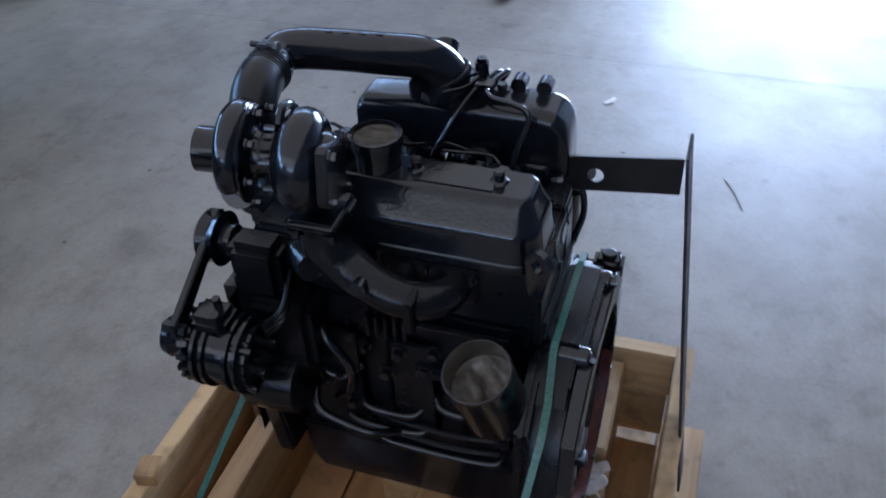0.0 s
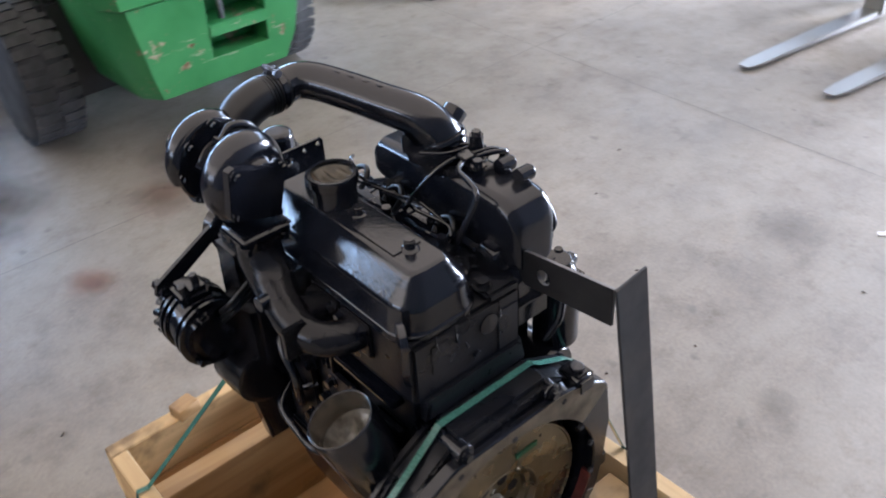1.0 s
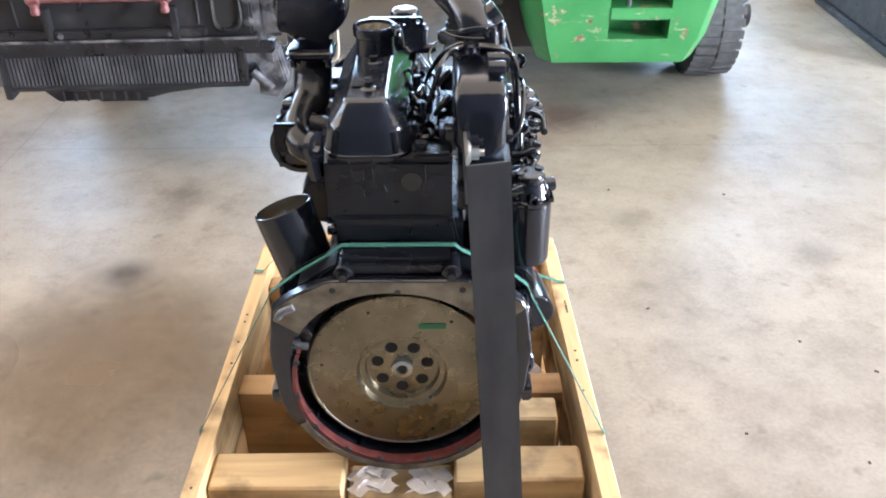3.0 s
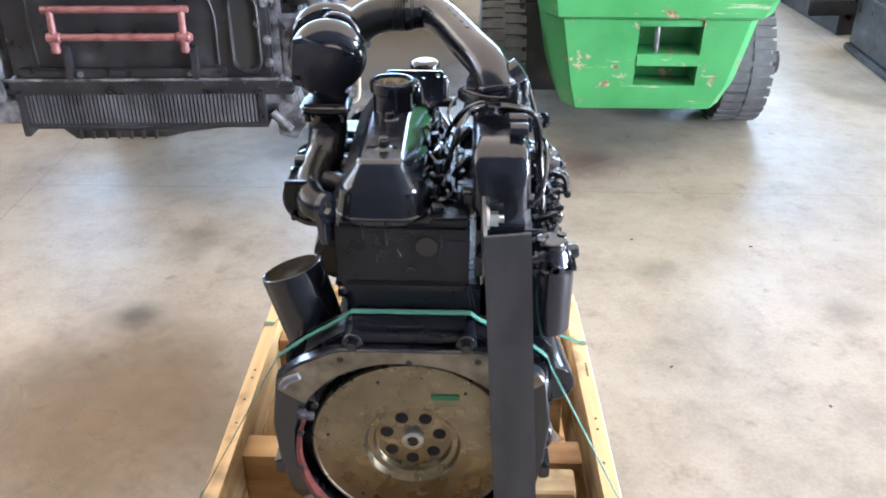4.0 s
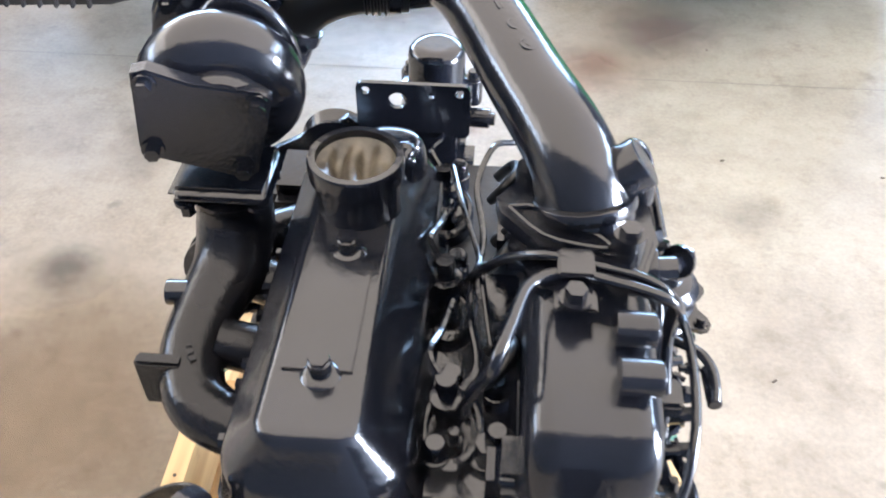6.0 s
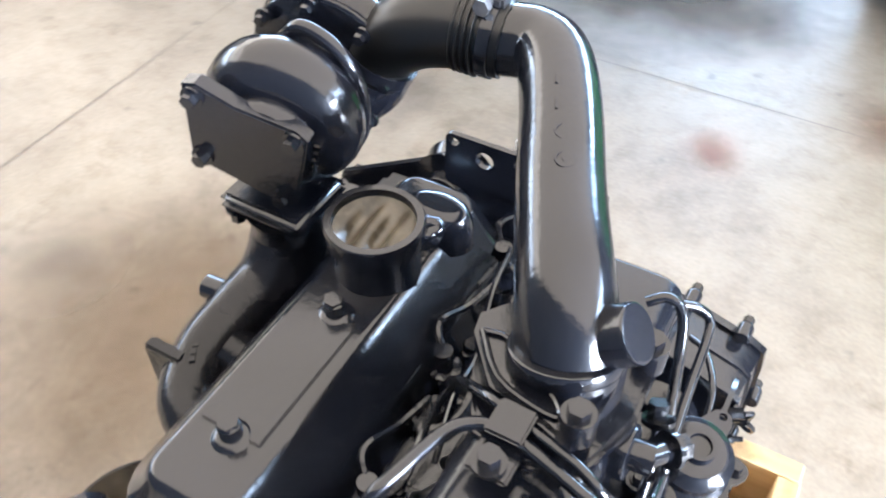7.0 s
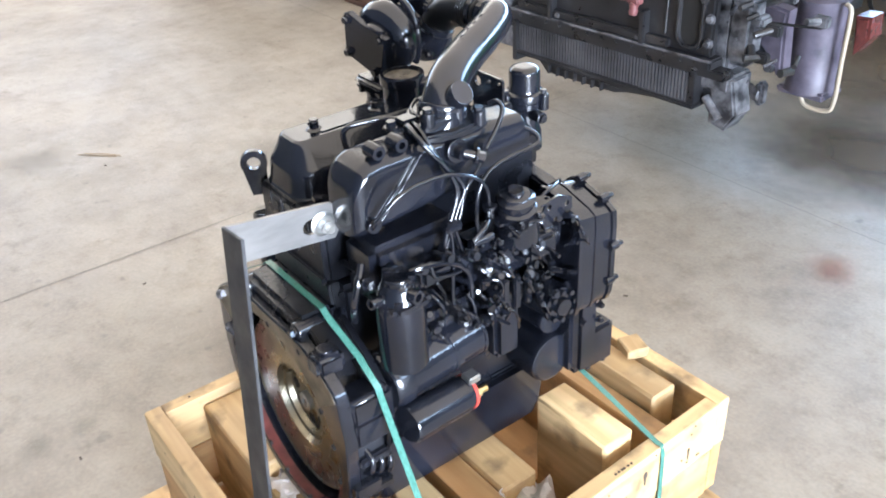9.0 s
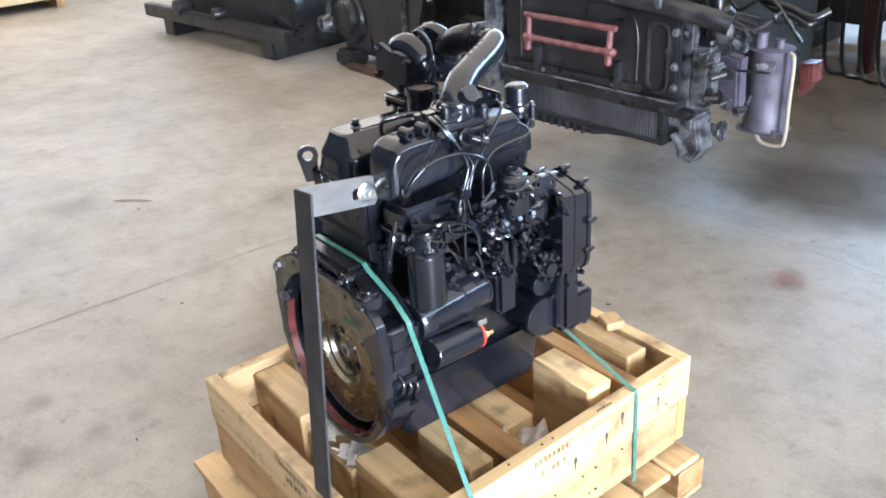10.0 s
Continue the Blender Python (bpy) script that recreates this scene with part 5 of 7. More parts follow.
epart("filter_bracket", box(B(), 0.12, 0.25, 0.09, 0.16, 1.091, 1.105, 0.005), PAINT, parent=ff)
box(bm, 0.215, 0.309, 0.085, 0.165, 1.062, 1.090, 0.010)
cyl(bm, (0.262, 0.125, 1.088), (0.262, 0.125, 1.125), 0.03, 24, edge=0.006)
epart("filter_head", bm, PAINT, parent=ff)
bm = B()
for k in range(5):
    p = Vector((0.2 + 0.012 * k, 0.08 + 0.05 * k, 1.10 + 0.01 * (k % 2)))
    cyl(bm, p, p + Vector((0.035, 0.0, 0.008)), 0.009, 12)
    hexbolt(bm, p + Vector((0.03, 0, 0.007)), p + Vector((0.046, 0, 0.01)), 0.0085)
box(bm, 0.12, 0.225, 0.1, 0.3, 1.03, 1.16, 0.015)
box(bm, 0.22, 0.26, 0.18, 0.25, 1.06, 1.10, 0.008)
tube(bm, [(0.255, 0.13, 1.11), (0.275, 0.17, 1.125), (0.268, 0.24, 1.10), (0.265, 0.28, 1.06), (0.262, 0.29, 1.0)], 0.0055, 8)
tube(bm, [(0.20, 0.09, 1.13), (0.215, 0.07, 1.10), (0.205, 0.062, 1.05), (0.18, 0.075, 1.0)], 0.007, 8)
epart("fuel_fitting", bm, PAINT)

# starter motor with solenoid
bm = B()
lathe(bm, (0.225, 0.09, 0.872), (0.213, 0.318, 0.884), [(0, 0.055), (0.05, 0.062), (0.17, 0.062), (0.19, 0.056), (0.62, 0.057), (0.63, 0.0595), (0.66, 0.0595), (0.67, 0.0575), (0.96, 0.057), (0.965, 0.0595), (0.99, 0.0595), (1, 0.052)], 40)
starter = epart("starter_motor", bm, PAINT_SATIN)
bm = B()
lathe(bm, (0.288, 0.10, 0.80), (0.272, 0.252, 0.785), [(0, 0.036), (0.04, 0.040), (0.92, 0.040), (0.94, 0.036), (1, 0.036)], 32)
sol = epart("solenoid", bm, PAINT_SATIN, parent=starter)
bm = B()
lathe(bm, (0.272, 0.252, 0.785), (0.2711, 0.262, 0.784), [(0, 0.0375), (0.8, 0.0375), (1, 0.033)], 28)
epart("end_cap", bm, mat("orange_red_cap", (0.42, 0.045, 0.03), 0.4), "orange-red end cap", parent=sol)
bm = B()
cyl(bm, (0.280, 0.262, 0.778), (0.280, 0.302, 0.776), 0.008, 12)
cyl(bm, (0.280, 0.27, 0.778), (0.280, 0.283, 0.777), 0.0135, 6)
epart("terminal", bm, BRASS, "brass terminal", parent=sol)
bm = B()
box(bm, 0.264, 0.294, 0.250, 0.280, 0.815, 0.832, 0.003)
epart("cable_lug", bm, ZINC, parent=sol)
bm = B()
box(bm, 0.15, 0.2, 0.40, 0.47, 0.74, 0.87, 0.012)
cyl(bm, (0.13, 0.535, 0.70), (0.235, 0.535, 0.70), 0.062, 28, edge=0.012)
cyl(bm, (0.13, 0.545, 0.80), (0.225, 0.545, 0.80), 0.04, 24, edge=0.01)
tube(bm, [(0.262, 0.33, 0.98), (0.27, 0.345, 0.93), (0.268, 0.36, 0.905)], 0.006, 8)
epart("side_bracket", bm, PAINT_SATIN)
rnd = random.Random(8)
for k in range(46):
    p = Vector((0.225 + rnd.random() * 0.035, 0.15 + rnd.random() * 0.34, 0.925 + rnd.random() * 0.17))
    d = Vector((0.014 + 0.02 * rnd.random(), rnd.uniform(-0.015, 0.015), rnd.uniform(-0.015, 0.015)))
    rr = 0.004 + 0.006 * rnd.random()
    bm = cyl(B(), p - d, p + d, rr, rnd.choice((6, 12, 12)))
    if k % 2 == 0:
        box(bm, p.x - 0.014, p.x + 0.008, p.y - 0.012, p.y + 0.014, p.z - 0.012, p.z + 0.01, 0.004)
    if k % 4 == 1:
        tube(bm, [p, p + Vector((0.018, 0.012, -0.02)), p + Vector((0.01, 0.03, -0.06)), p + Vector((-0.01, 0.035, -0.10))], 0.0038, 8, n=5)
    epart("side_fitting", bm, rnd.choice((PAINT, ROUGH_CAST)))

# ---- crate, pallet and lashings ----
def plank(name, x0, x1, y0, y1, z0, z1, parent=None, material=None, r=0.003, turn=0.0, long_axis="x"):
    """A sawn board as an object of its own, whose own x axis runs along the grain."""
    c = Vector(((x0 + x1) / 2, (y0 + y1) / 2, (z0 + z1) / 2))
    a, b, h = (x1 - x0) / 2, (y1 - y0) / 2, (z1 - z0) / 2
    ang = turn
    if long_axis == "y":
        a, b, ang = b, a, turn + 90
    if long_axis == "z":
        a, h = h, a
    bm = box(B(), -a, a, -b, b, -h, h, r, seg=1)
    rr = random.Random(int(abs(c.x * 977 + c.y * 631 + c.z * 311) * 10))
    for v in bm.verts:
        v.co += Vector((0, rr.uniform(-1, 1), rr.uniform(-1, 1))) * 0.0012
    ob = part(name, bm, material or PINE, parent)
    m = Matrix.Translation(c) @ pose(0, 0, 0, 0, 90 if long_axis == "z" else 0, ang)
    if parent:
        m = Matrix.Translation(-Vector(parent.location)) @ m
    ob.matrix_basis = m
    return ob


CX0, CX1, CY0, CY1, RIM = -0.478, 0.450, -0.207, 0.952, 0.480
crate = thing("wooden_crate", "open pale pine crate made of nailed boards on a pallet", "crate", at=(-0.03, 0.39, 0.147))
plank("end_board", CX0, CX1 + 0.015, CY0, CY0 + 0.042, 0.335, RIM, crate)
plank("end_board", CX0, CX1 - 0.017, CY1 - 0.042, CY1, 0.335, RIM, crate)
plank("side_board", CX0, CX0 + 0.042, CY0 + 0.043, CY1 - 0.043, 0.335, RIM, crate, long_axis="y")
plank("side_board", CX1 - 0.042, CX1, CY0 + 0.044, CY1 - 0.044, 0.335, RIM, crate, long_axis="y", turn=1.5)
# Lower boards take the shade-coloured pine, but the brightly lit east one stays pale.
plank("lower_board", CX0 + 0.003, CX1 + 0.012, CY0 + 0.003, CY0 + 0.045, 0.175, 0.332, crate, PINE_SHADED)
plank("lower_board", CX0 + 0.003, CX1 - 0.020, CY1 - 0.045, CY1 - 0.003, 0.175, 0.332, crate, PINE_SHADED)
plank("lower_board", CX0 + 0.003, CX0 + 0.045, CY0 + 0.047, CY1 - 0.047, 0.175, 0.332, crate, PINE_SHADED, long_axis="y")
plank("lower_board", CX1 - 0.045, CX1 - 0.003, CY0 + 0.048, CY1 - 0.048, 0.175, 0.332, crate, PINE, long_axis="y", turn=1.5)
for k in range(7):
    y = CY0 + 0.05 + k * 0.152
    plank("bottom_board", CX0 + 0.048, CX1 - 0.064, y, y + 0.142, 0.150, 0.172, crate, PINE_SHADED)
bm = B()
off = Vector(crate.location)
rn = random.Random(3)


def east(y):
    """The outer face of the slightly splayed side board."""
    return CX1 - math.tan(radians(1.5)) * (y - (CY0 + CY1) / 2)


for k in range(26):
    y, z = rn.uniform(0.2, 0.9), rn.choice((0.47, 0.45, 0.38, 0.36, 0.30, 0.22))
    cyl(bm, Vector((east(y) - 0.004, y, z)) - off, Vector((east(y) + 0.0015, y, z)) - off, 0.0028, 8)
for k in range(16):
    x = rn.uniform(CX0 + 0.03, CX1 - 0.03)
    z = rn.uniform(0.33, 0.44)
    cyl(bm, Vector((x, CY0 - 0.0015, z)) - off, Vector((x, CY0 + 0.002, z)) - off, 0.0028, 8)
for k in range(14):
    x, y = rn.choice(((CX0 + 0.02, rn.uniform(-0.1, 0.9)), (CX1 - 0.02, rn.uniform(0.2, 0.6))))
    cyl(bm, Vector((x, y, RIM - 0.002)) - off, Vector((x, y, RIM + 0.0012)) - off, 0.0035, 8)
part("nail", bm, NAIL, crate)
# knots with dark runs below them
for y, z, r in ((0.445, 0.374, 0.007), (0.572, 0.391, 0.006), (0.638, 0.425, 0.007), (0.80, 0.40, 0.005)):
    k = B()
    lathe(k, Vector((east(y) - 0.003, y, z)) - off, Vector((east(y) + 0.0012, y, z)) - off, [(0, r), (0.8, r), (1, r * 0.8), (1, 0)], 14)
    for v in k.verts:
        v.co.z += 0.8 * (v.co.z + off.z - z)
    prism(k, [(y - 0.003, z), (y + 0.003, z), (y + 0.001, z - 0.034), (y - 0.002, z - 0.030)], east(y) - 0.002, east(y) + 0.001, "x", m=Matrix.Translation(-off))
    part("knot", k, NAIL, crate, "dark resin knot")
# stencil marks too worn to read
bm = B()
for z, ks in ((0.441, (0, 1, 2.2, 3.2, 4.3, 5.4, 6.5, 7.5)), (0.397, (1.6, 4.1, 5.2, 6.8))):
    for k in ks:
        y = 0.290 + 0.0155 * k
        for j, h in ((0, 0.020), (1, 0.017)):
            box(bm, east(y) - 0.002, east(y) + 0.001, y + 0.006 * j, y + 0.006 * j + 0.0024, z, z + h, m=Matrix.Translation(-off))
for z, ks in ((0.437, (0, 1, 2.1, 3.2, 4.2, 5.3, 6.4, 7.4)), (0.398, (1.5, 2.6, 4.0, 5.1))):
    for k in ks:
        x = -0.014 + 0.0178 * k
        for j, h in ((0, 0.022), (1, 0.018)):
            box(bm, x + 0.007 * j, x + 0.007 * j + 0.0030, CY0 - 0.001, CY0 + 0.001, z, z + h, m=Matrix.Translation(-off))
part("stencil_mark", bm, INK, crate, "faded unreadable stencil bars")

pallet = thing("pallet", "pale wooden pallet under the crate", "pallet", at=(0, 0.4, 0))
for k in range(9):
    y = -0.275 + k * 0.138
    plank("deck_board", -0.56, 0.495, y, y + 0.12, 0.122, 0.145, pallet)
for x in (-0.51, -0.07, 0.36):
    for y in (-0.27, 0.31, 0.85):
        plank("block", x, x + 0.14, y, y + 0.12, 0.022, 0.12, pallet, PINE_SHADED)
    plank("runner", x, x + 0.14, -0.27, 0.97, 0.0, 0.021, pallet, long_axis="y")

BEAMS = [(-0.434, 0.388, 0.262, 0.338, 0.36, 0.44), (-0.434, 0.380, 0.725, 0.79, 0.34, 0.445)]
for x0, x1, y0, y1, z0, z1 in BEAMS:
    tagged(plank("timber_beam", x0, x1, y0, y1, 0.173, z1, None, PINE_SHADED, 0.005), "sawn pine beam lying across the crate under the engine", "timber beam", "beams under the engine")
for lab, (x0, x1, y0, y1, z0, z1) in (("sawn pine block standing beside the timing cover", (0.140, 0.372, 0.572, 0.668, 0.173, 0.500)),
                                       ("thick pine block against the crate end under the strap", (0.082, 0.322, 0.798, 0.882, 0.173, 0.486)),
                                       ("pine block wedged beside the oil pan", (0.130, 0.362, 0.145, 0.226, 0.173, 0.455)),
                                       ("pine block under the engine between two beams", (-0.06, 0.276, 0.346, 0.45, 0.173, 0.436)),
                                       ("wide pine block beside the flywheel, worn at its end", (-0.434, -0.135, -0.072, 0.040, 0.173, 0.455)),
                                       ("wide pine block with a knot below the flywheel", (0.110, 0.400, -0.046, 0.062, 0.173, 0.452)),
                                       ("low pine packing piece beneath the flywheel", (-0.130, 0.105, -0.060, 0.050, 0.173, 0.405))):
    tagged(plank("timber_block", x0, x1, y0, y1, z0, z1, None, PINE, 0.006), lab, "timber block")
tagged(plank("timber_offcut", -0.298, -0.235, 0.893, 0.945, RIM + 0.0005, RIM + 0.035, None, PINE_SHADED, 0.004, 12), "small pine offcut lying on the crate rim", "offcut")
tagged(plank("timber_offcut", 0.12, 0.19, 0.875, 0.935, RIM + 0.0005, RIM + 0.03, None, PINE, 0.004, -20), "small pine wedge lying on the crate rim", "offcut")


def crumpled(name, c, sx, sy, h, seed, label):
    rn = random.Random(seed)
    bm = B()
    n = 18
    ph = [(rn.uniform(3, 11), rn.uniform(3, 11), rn.uniform(0, 6.3)) for _ in range(5)]

    def height(u, v):
        dome = min(1.0, 1.9 * math.sin(math.pi * u) * math.sin(math.pi * v))
        fold = sum(abs(math.sin(a * u + b * v + c_)) for a, b, c_ in ph) / 5
        return max(0.02, dome) * (0.55 + 0.55 * fold)

    grid = [[bm.verts.new((c[0] + sx * (i / n - 0.5) * (1 + 0.12 * math.sin(j * 0.9)) + rn.uniform(-1, 1) * sx * 0.012, c[1] + sy * (j / n - 0.5) * (1 + 0.12 * math.sin(i * 0.8 + 1)) + rn.uniform(-1, 1) * sy * 0.012,
                           c[2] + h * height(i / n, j / n) + rn.uniform(0, 0.006))) for j in range(n + 1)] for i in range(n + 1)]
    for i in range(n):
        for j in range(n):
            bm.faces.new((grid[i][j], grid[i + 1][j], grid[i + 1][j + 1], grid[i][j + 1]))
    bmesh.ops.solidify(bm, geom=bm.faces[:], thickness=0.002)
    return solid(name, bm, RAGMAT, label, "plastic wrap", angle=30)


crumpled("plastic_wrap", (0.29, 0.40, 0.175), 0.16, 0.22, 0.25, 4, "crumpled milky plastic wrap lying in the crate")
crumpled("plastic_wrap", (-0.31, 0.55, 0.175), 0.15, 0.17, 0.16, 8, "crumpled pale paper wad on the crate floor")


def torn_sheet(c, sx, sy, turn, seed, label):
    """A torn, wrinkled scrap of sheeting lying on the beams."""
    rn = random.Random(seed)
    M = pose(c[0], c[1], c[2], 0, 0, turn)
    bm = B()
    n = 10
    ph = [rn.uniform(0, 6.3) for _ in range(4)]
    g = [[bm.verts.new(M @ Vector((sx * (i / n - 0.5) + 0.1 * sx * math.sin(j * 1.3 + ph[0]), sy * (j / n - 0.5) + 0.12 * sy * math.sin(i * 1.1 + ph[1]),
                                   0.006 + 0.008 * abs(math.sin(i * 0.9 + ph[2])) + 0.010 * abs(math.sin(j * 0.7 + i * 0.5 + ph[3]))))) for j in range(n + 1)] for i in range(n + 1)]
    for i in range(n):
        for j in range(n):
            bm.faces.new((g[i][j], g[i + 1][j], g[i + 1][j + 1], g[i][j + 1]))
    bmesh.ops.solidify(bm, geom=bm.faces[:], thickness=0.0015)
    return solid("torn_wrap", bm, RAGMAT, label, "plastic wrap", angle=30)


torn_sheet((-0.075, -0.015, 0.405), 0.10, 0.08, 8, 3, "torn strip of milky plastic wrap on the beam")
torn_sheet((0.055, -0.02, 0.405), 0.09, 0.075, -6, 6, "torn strip of milky plastic wrap on the beam")


def strap(name, pts, normals, label, w=0.0135):
    """A flat strap along pts; normals: the way its face looks at each point."""
    bm = B()
    rings = []
    for k, (p, nn) in enumerate(zip(pts, normals)):
        p, nn = Vector(p), Vector(nn).normalized()
        d = (Vector(pts[min(k + 1, len(pts) - 1)]) - Vector(pts[max(k - 1, 0)])).normalized()
        s = d.cross(nn).normalized() * w / 2
        t = s.cross(d).normalized() * 0.0007
        rings.append([p - s - t, p + s - t, p + s + t, p - s + t])
    loft(bm, rings)
    return solid(name, bm, STRAP, label, "strap")


strap("green_strap", [(CX0 - 0.005, 0.10, 0.15), (CX0 - 0.005, 0.09, RIM - 0.023), (CX0 - 0.002, 0.088, RIM + 0.003), (CX0 + 0.005, 0.0875, RIM + 0.009), (-0.259, 0.035, 0.905), (-0.205, 0.035, 0.948), (-0.128, 0.045, 0.992), (-0.112, 0.045, 1.0065), (0.112, 0.045, 1.0065), (0.128, 0.046, 0.992), (0.213, 0.055, 0.944), (0.262, 0.06, 0.899), (0.27, 0.061, 0.875), (CX1 + 0.003, 0.07, RIM + 0.008), (CX1 + 0.0095, 0.07, RIM + 0.002), (CX1 + 0.0115, 0.072, RIM - 0.023), (CX1 + 0.0115, 0.08, 0.15)],
      [(-1, 0, 0), (-1, 0, 0.2), (-0.5, 0, 1), (-0.5, 0, 1), (-1, 0, 0.5), (-0.6, 0, 1), (-0.6, 0, 1), (-0.3, 0, 1), (0.3, 0, 1), (0.6, 0, 1), (0.6, 0, 1), (0.8, 0, 0.7), (1, 0, 0.3), (0.5, 0, 1), (0.5, 0, 1), (1, 0, 0.2), (1, 0, 0)], "tight green plastic strap over the flywheel housing and crate")
strap("green_strap", [(CX0 - 0.005, 0.76, 0.15), (CX0 - 0.005, 0.76, RIM - 0.023), (CX0 + 0.002, 0.76, RIM + 0.006), (CX0 + 0.028, 0.755, RIM + 0.006), (-0.215, 0.64, 0.80), (-0.195, 0.635, 0.83), (0.0, 0.63, 0.85)],
      [(-1, 0, 0), (-1, 0, 0.2), (-0.5, 0, 1), (-0.5, 0, 1), (-0.8, 0, 0.6), (-0.7, 0, 0.8), (0, 0, 1)], "green plastic strap from the timing case to the crate rim")
strap("green_strap", [(0.0, 0.63, 0.64), (0.17, 0.645, 0.605), (0.225, 0.65, 0.59), (CX1 - 0.027, 0.690, RIM + 0.006), (CX1 - 0.011, 0.692, RIM + 0.0045), (CX1 - 0.0045, 0.692, RIM - 0.023), (CX1 - 0.0045, 0.70, 0.15)],
      [(0, 0, 1), (0.2, 0, 1), (0.4, 0, 1), (0.5, 0, 1), (0.5, 0, 1), (1, 0, 0.2), (1, 0, 0)], "green plastic strap under the timing cover and over the crate")

# steel bar: a flat arm bolted to the manifold and a flat upright nailed to the crate end
bar = thing("steel_bar_stay", "bare grey steel flat bar stay bolted to the engine", "steel bar", at=(0.17, -0.21, 0.25))
off = Vector(bar.location)
bm = B()
UP = [(0.128, 1.259), (0.203, 1.267), (0.262, 0.26), (0.187, 0.26)]
t = B()
prism(t, UP, -0.122, -0.116, "y", 0.0012)
k = 0.105
for v in t.verts:
    v.co.y -= (1.267 - v.co.z) * k
merge(bm, t, Matrix.Translation(-off))
part("upright", bm, BARSTEEL, bar)
bm = B()
holed(bm, [(-0.116, 1.184), (0.080, 1.160), (0.092, 1.178), (0.094, 1.212), (0.080, 1.232), (0.060, 1.236), (-0.116, 1.259)], [(0.034, 1.199, 0.0150)], 0.1285, 0.1345, "x", Matrix.Translation(-off))
arm = part("arm", bm, ARMSTEEL, bar, "flat steel arm with shade coloured onto its west face")
# SCALE: near-black colour that stands in for shade on the arm's west face.
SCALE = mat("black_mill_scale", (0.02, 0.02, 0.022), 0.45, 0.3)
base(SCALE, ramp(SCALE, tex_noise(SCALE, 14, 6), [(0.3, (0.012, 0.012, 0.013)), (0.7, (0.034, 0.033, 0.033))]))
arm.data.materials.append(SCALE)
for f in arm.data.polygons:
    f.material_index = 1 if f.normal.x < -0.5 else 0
bm = B()
lathe(bm, Vector((0.135, 0.058, 1.199)) - off, Vector((0.168, 0.058, 1.199)) - off, [(0, 0.023), (0.08, 0.024), (0.1, 0.021), (0.16, 0.021), (0.2, 0.018), (0.24, 0.018)], 28)
cyl(bm, Vector((0.142, 0.058, 1.199)) - off, Vector((0.158, 0.058, 1.199)) - off, 0.0135, 6)
cyl(bm, Vector((0.157, 0.058, 1.199)) - off, Vector((0.168, 0.058, 1.199)) - off, 0.007, 14)
part("bolt", bm, ZINC, bar, "bright zinc bolt with washers")

# ---- background: forklift counterweight ----
fork = thing("forklift_truck", "rear of a green forklift with chipped paint and solid tyres", "forklift", at=(1.0, 3.6, 0))
fo = Vector(fork.location)


def fpart(name, bm, material, label="", parent=None, angle=38):
    if parent is None:
        bmesh.ops.translate(bm, vec=-fo, verts=bm.verts)
    else:
        bmesh.ops.translate(bm, vec=-fo, verts=bm.verts)
    return part(name, bm, material, parent or fork, label, angle)


# the counterweight is built of slabs round its two slots
bm = B()
def cw_ring(z, x0, x1, y0):
    return [(x0 + 0.07, y0, z), (x1 - 0.07, y0, z), (x1, y0 + 0.10, z), (x1 + 0.03, y0 + 0.7, z), (x0 - 0.03, y0 + 0.7, z), (x0, y0 + 0.10, z)]
loft(bm, [cw_ring(0.315, 0.61, 1.38, 3.03), cw_ring(0.33, 0.585, 1.405, 2.99), cw_ring(0.46, 0.55, 1.46, 2.965), cw_ring(0.4605, 0.55, 1.46, 2.965)])
loft(bm, [cw_ring(0.80, 0.49, 1.53, 2.93), cw_ring(0.82, 0.46, 1.58, 2.90), cw_ring(0.95, 0.44, 1.62, 2.88), cw_ring(1.35, 0.42, 1.66, 2.93), cw_ring(1.55, 0.46, 1.62, 3.1)])
def side(z0, z1, xa, xb, ya, right):
    e0, e1 = (0.55, 0.49) if not right else (1.46, 1.53)
    s = 1 if right else -1
    r = []
    for z, e in ((z0, e0), (z1, e1)):
        y0 = 2.965 - (z - 0.46) * 0.1
        inner = xb if right is False else xa
        pts = [(e - s * 0.07, y0, z), (e, y0 + 0.10, z), (e + s * 0.03, y0 + 0.7, z), (inner, y0 + 0.7, z), (inner, y0, z)]
        r.append(pts)
    return r
loft(bm, side(0.46, 0.80, 0, 0.93, 0, False))
loft(bm, side(0.46, 0.80, 1.24, 0, 0, True))
box(bm, 0.93, 1.24, 2.945, 3.6, 0.565, 0.625, 0.006)
box(bm, 0.93, 1.24, 2.94, 3.6, 0.765, 0.80, 0.004)
box(bm, 0.92, 1.25, 3.13, 3.6, 0.45, 0.81, 0.0)
cw = fpart("counterweight", bm, GREEN, "scratched bright green counterweight with slots")
bm = B()
cyl(bm, (1.03, 3.0, 0.60), (1.03, 3.0, 0.79), 0.014, 16)
fpart("tow_pin", bm, GREYIRON, "steel tow pin", cw)
bm = B()
box(bm, 0.30, 1.72, 3.70, 5.3, 0.42, 1.5, 0.05)
box(bm, 0.40, 1.60, 4.0, 5.2, 1.5, 1.75, 0.08)
fpart("chassis", bm, GREEN)
bm = B()
box(bm, 0.38, 1.68, 3.55, 3.72, 0.22, 0.75, 0.03)
cyl(bm, (0.2, 3.75, 0.35), (1.9, 3.75, 0.35), 0.07, 20)
fpart("axle", bm, IRON)


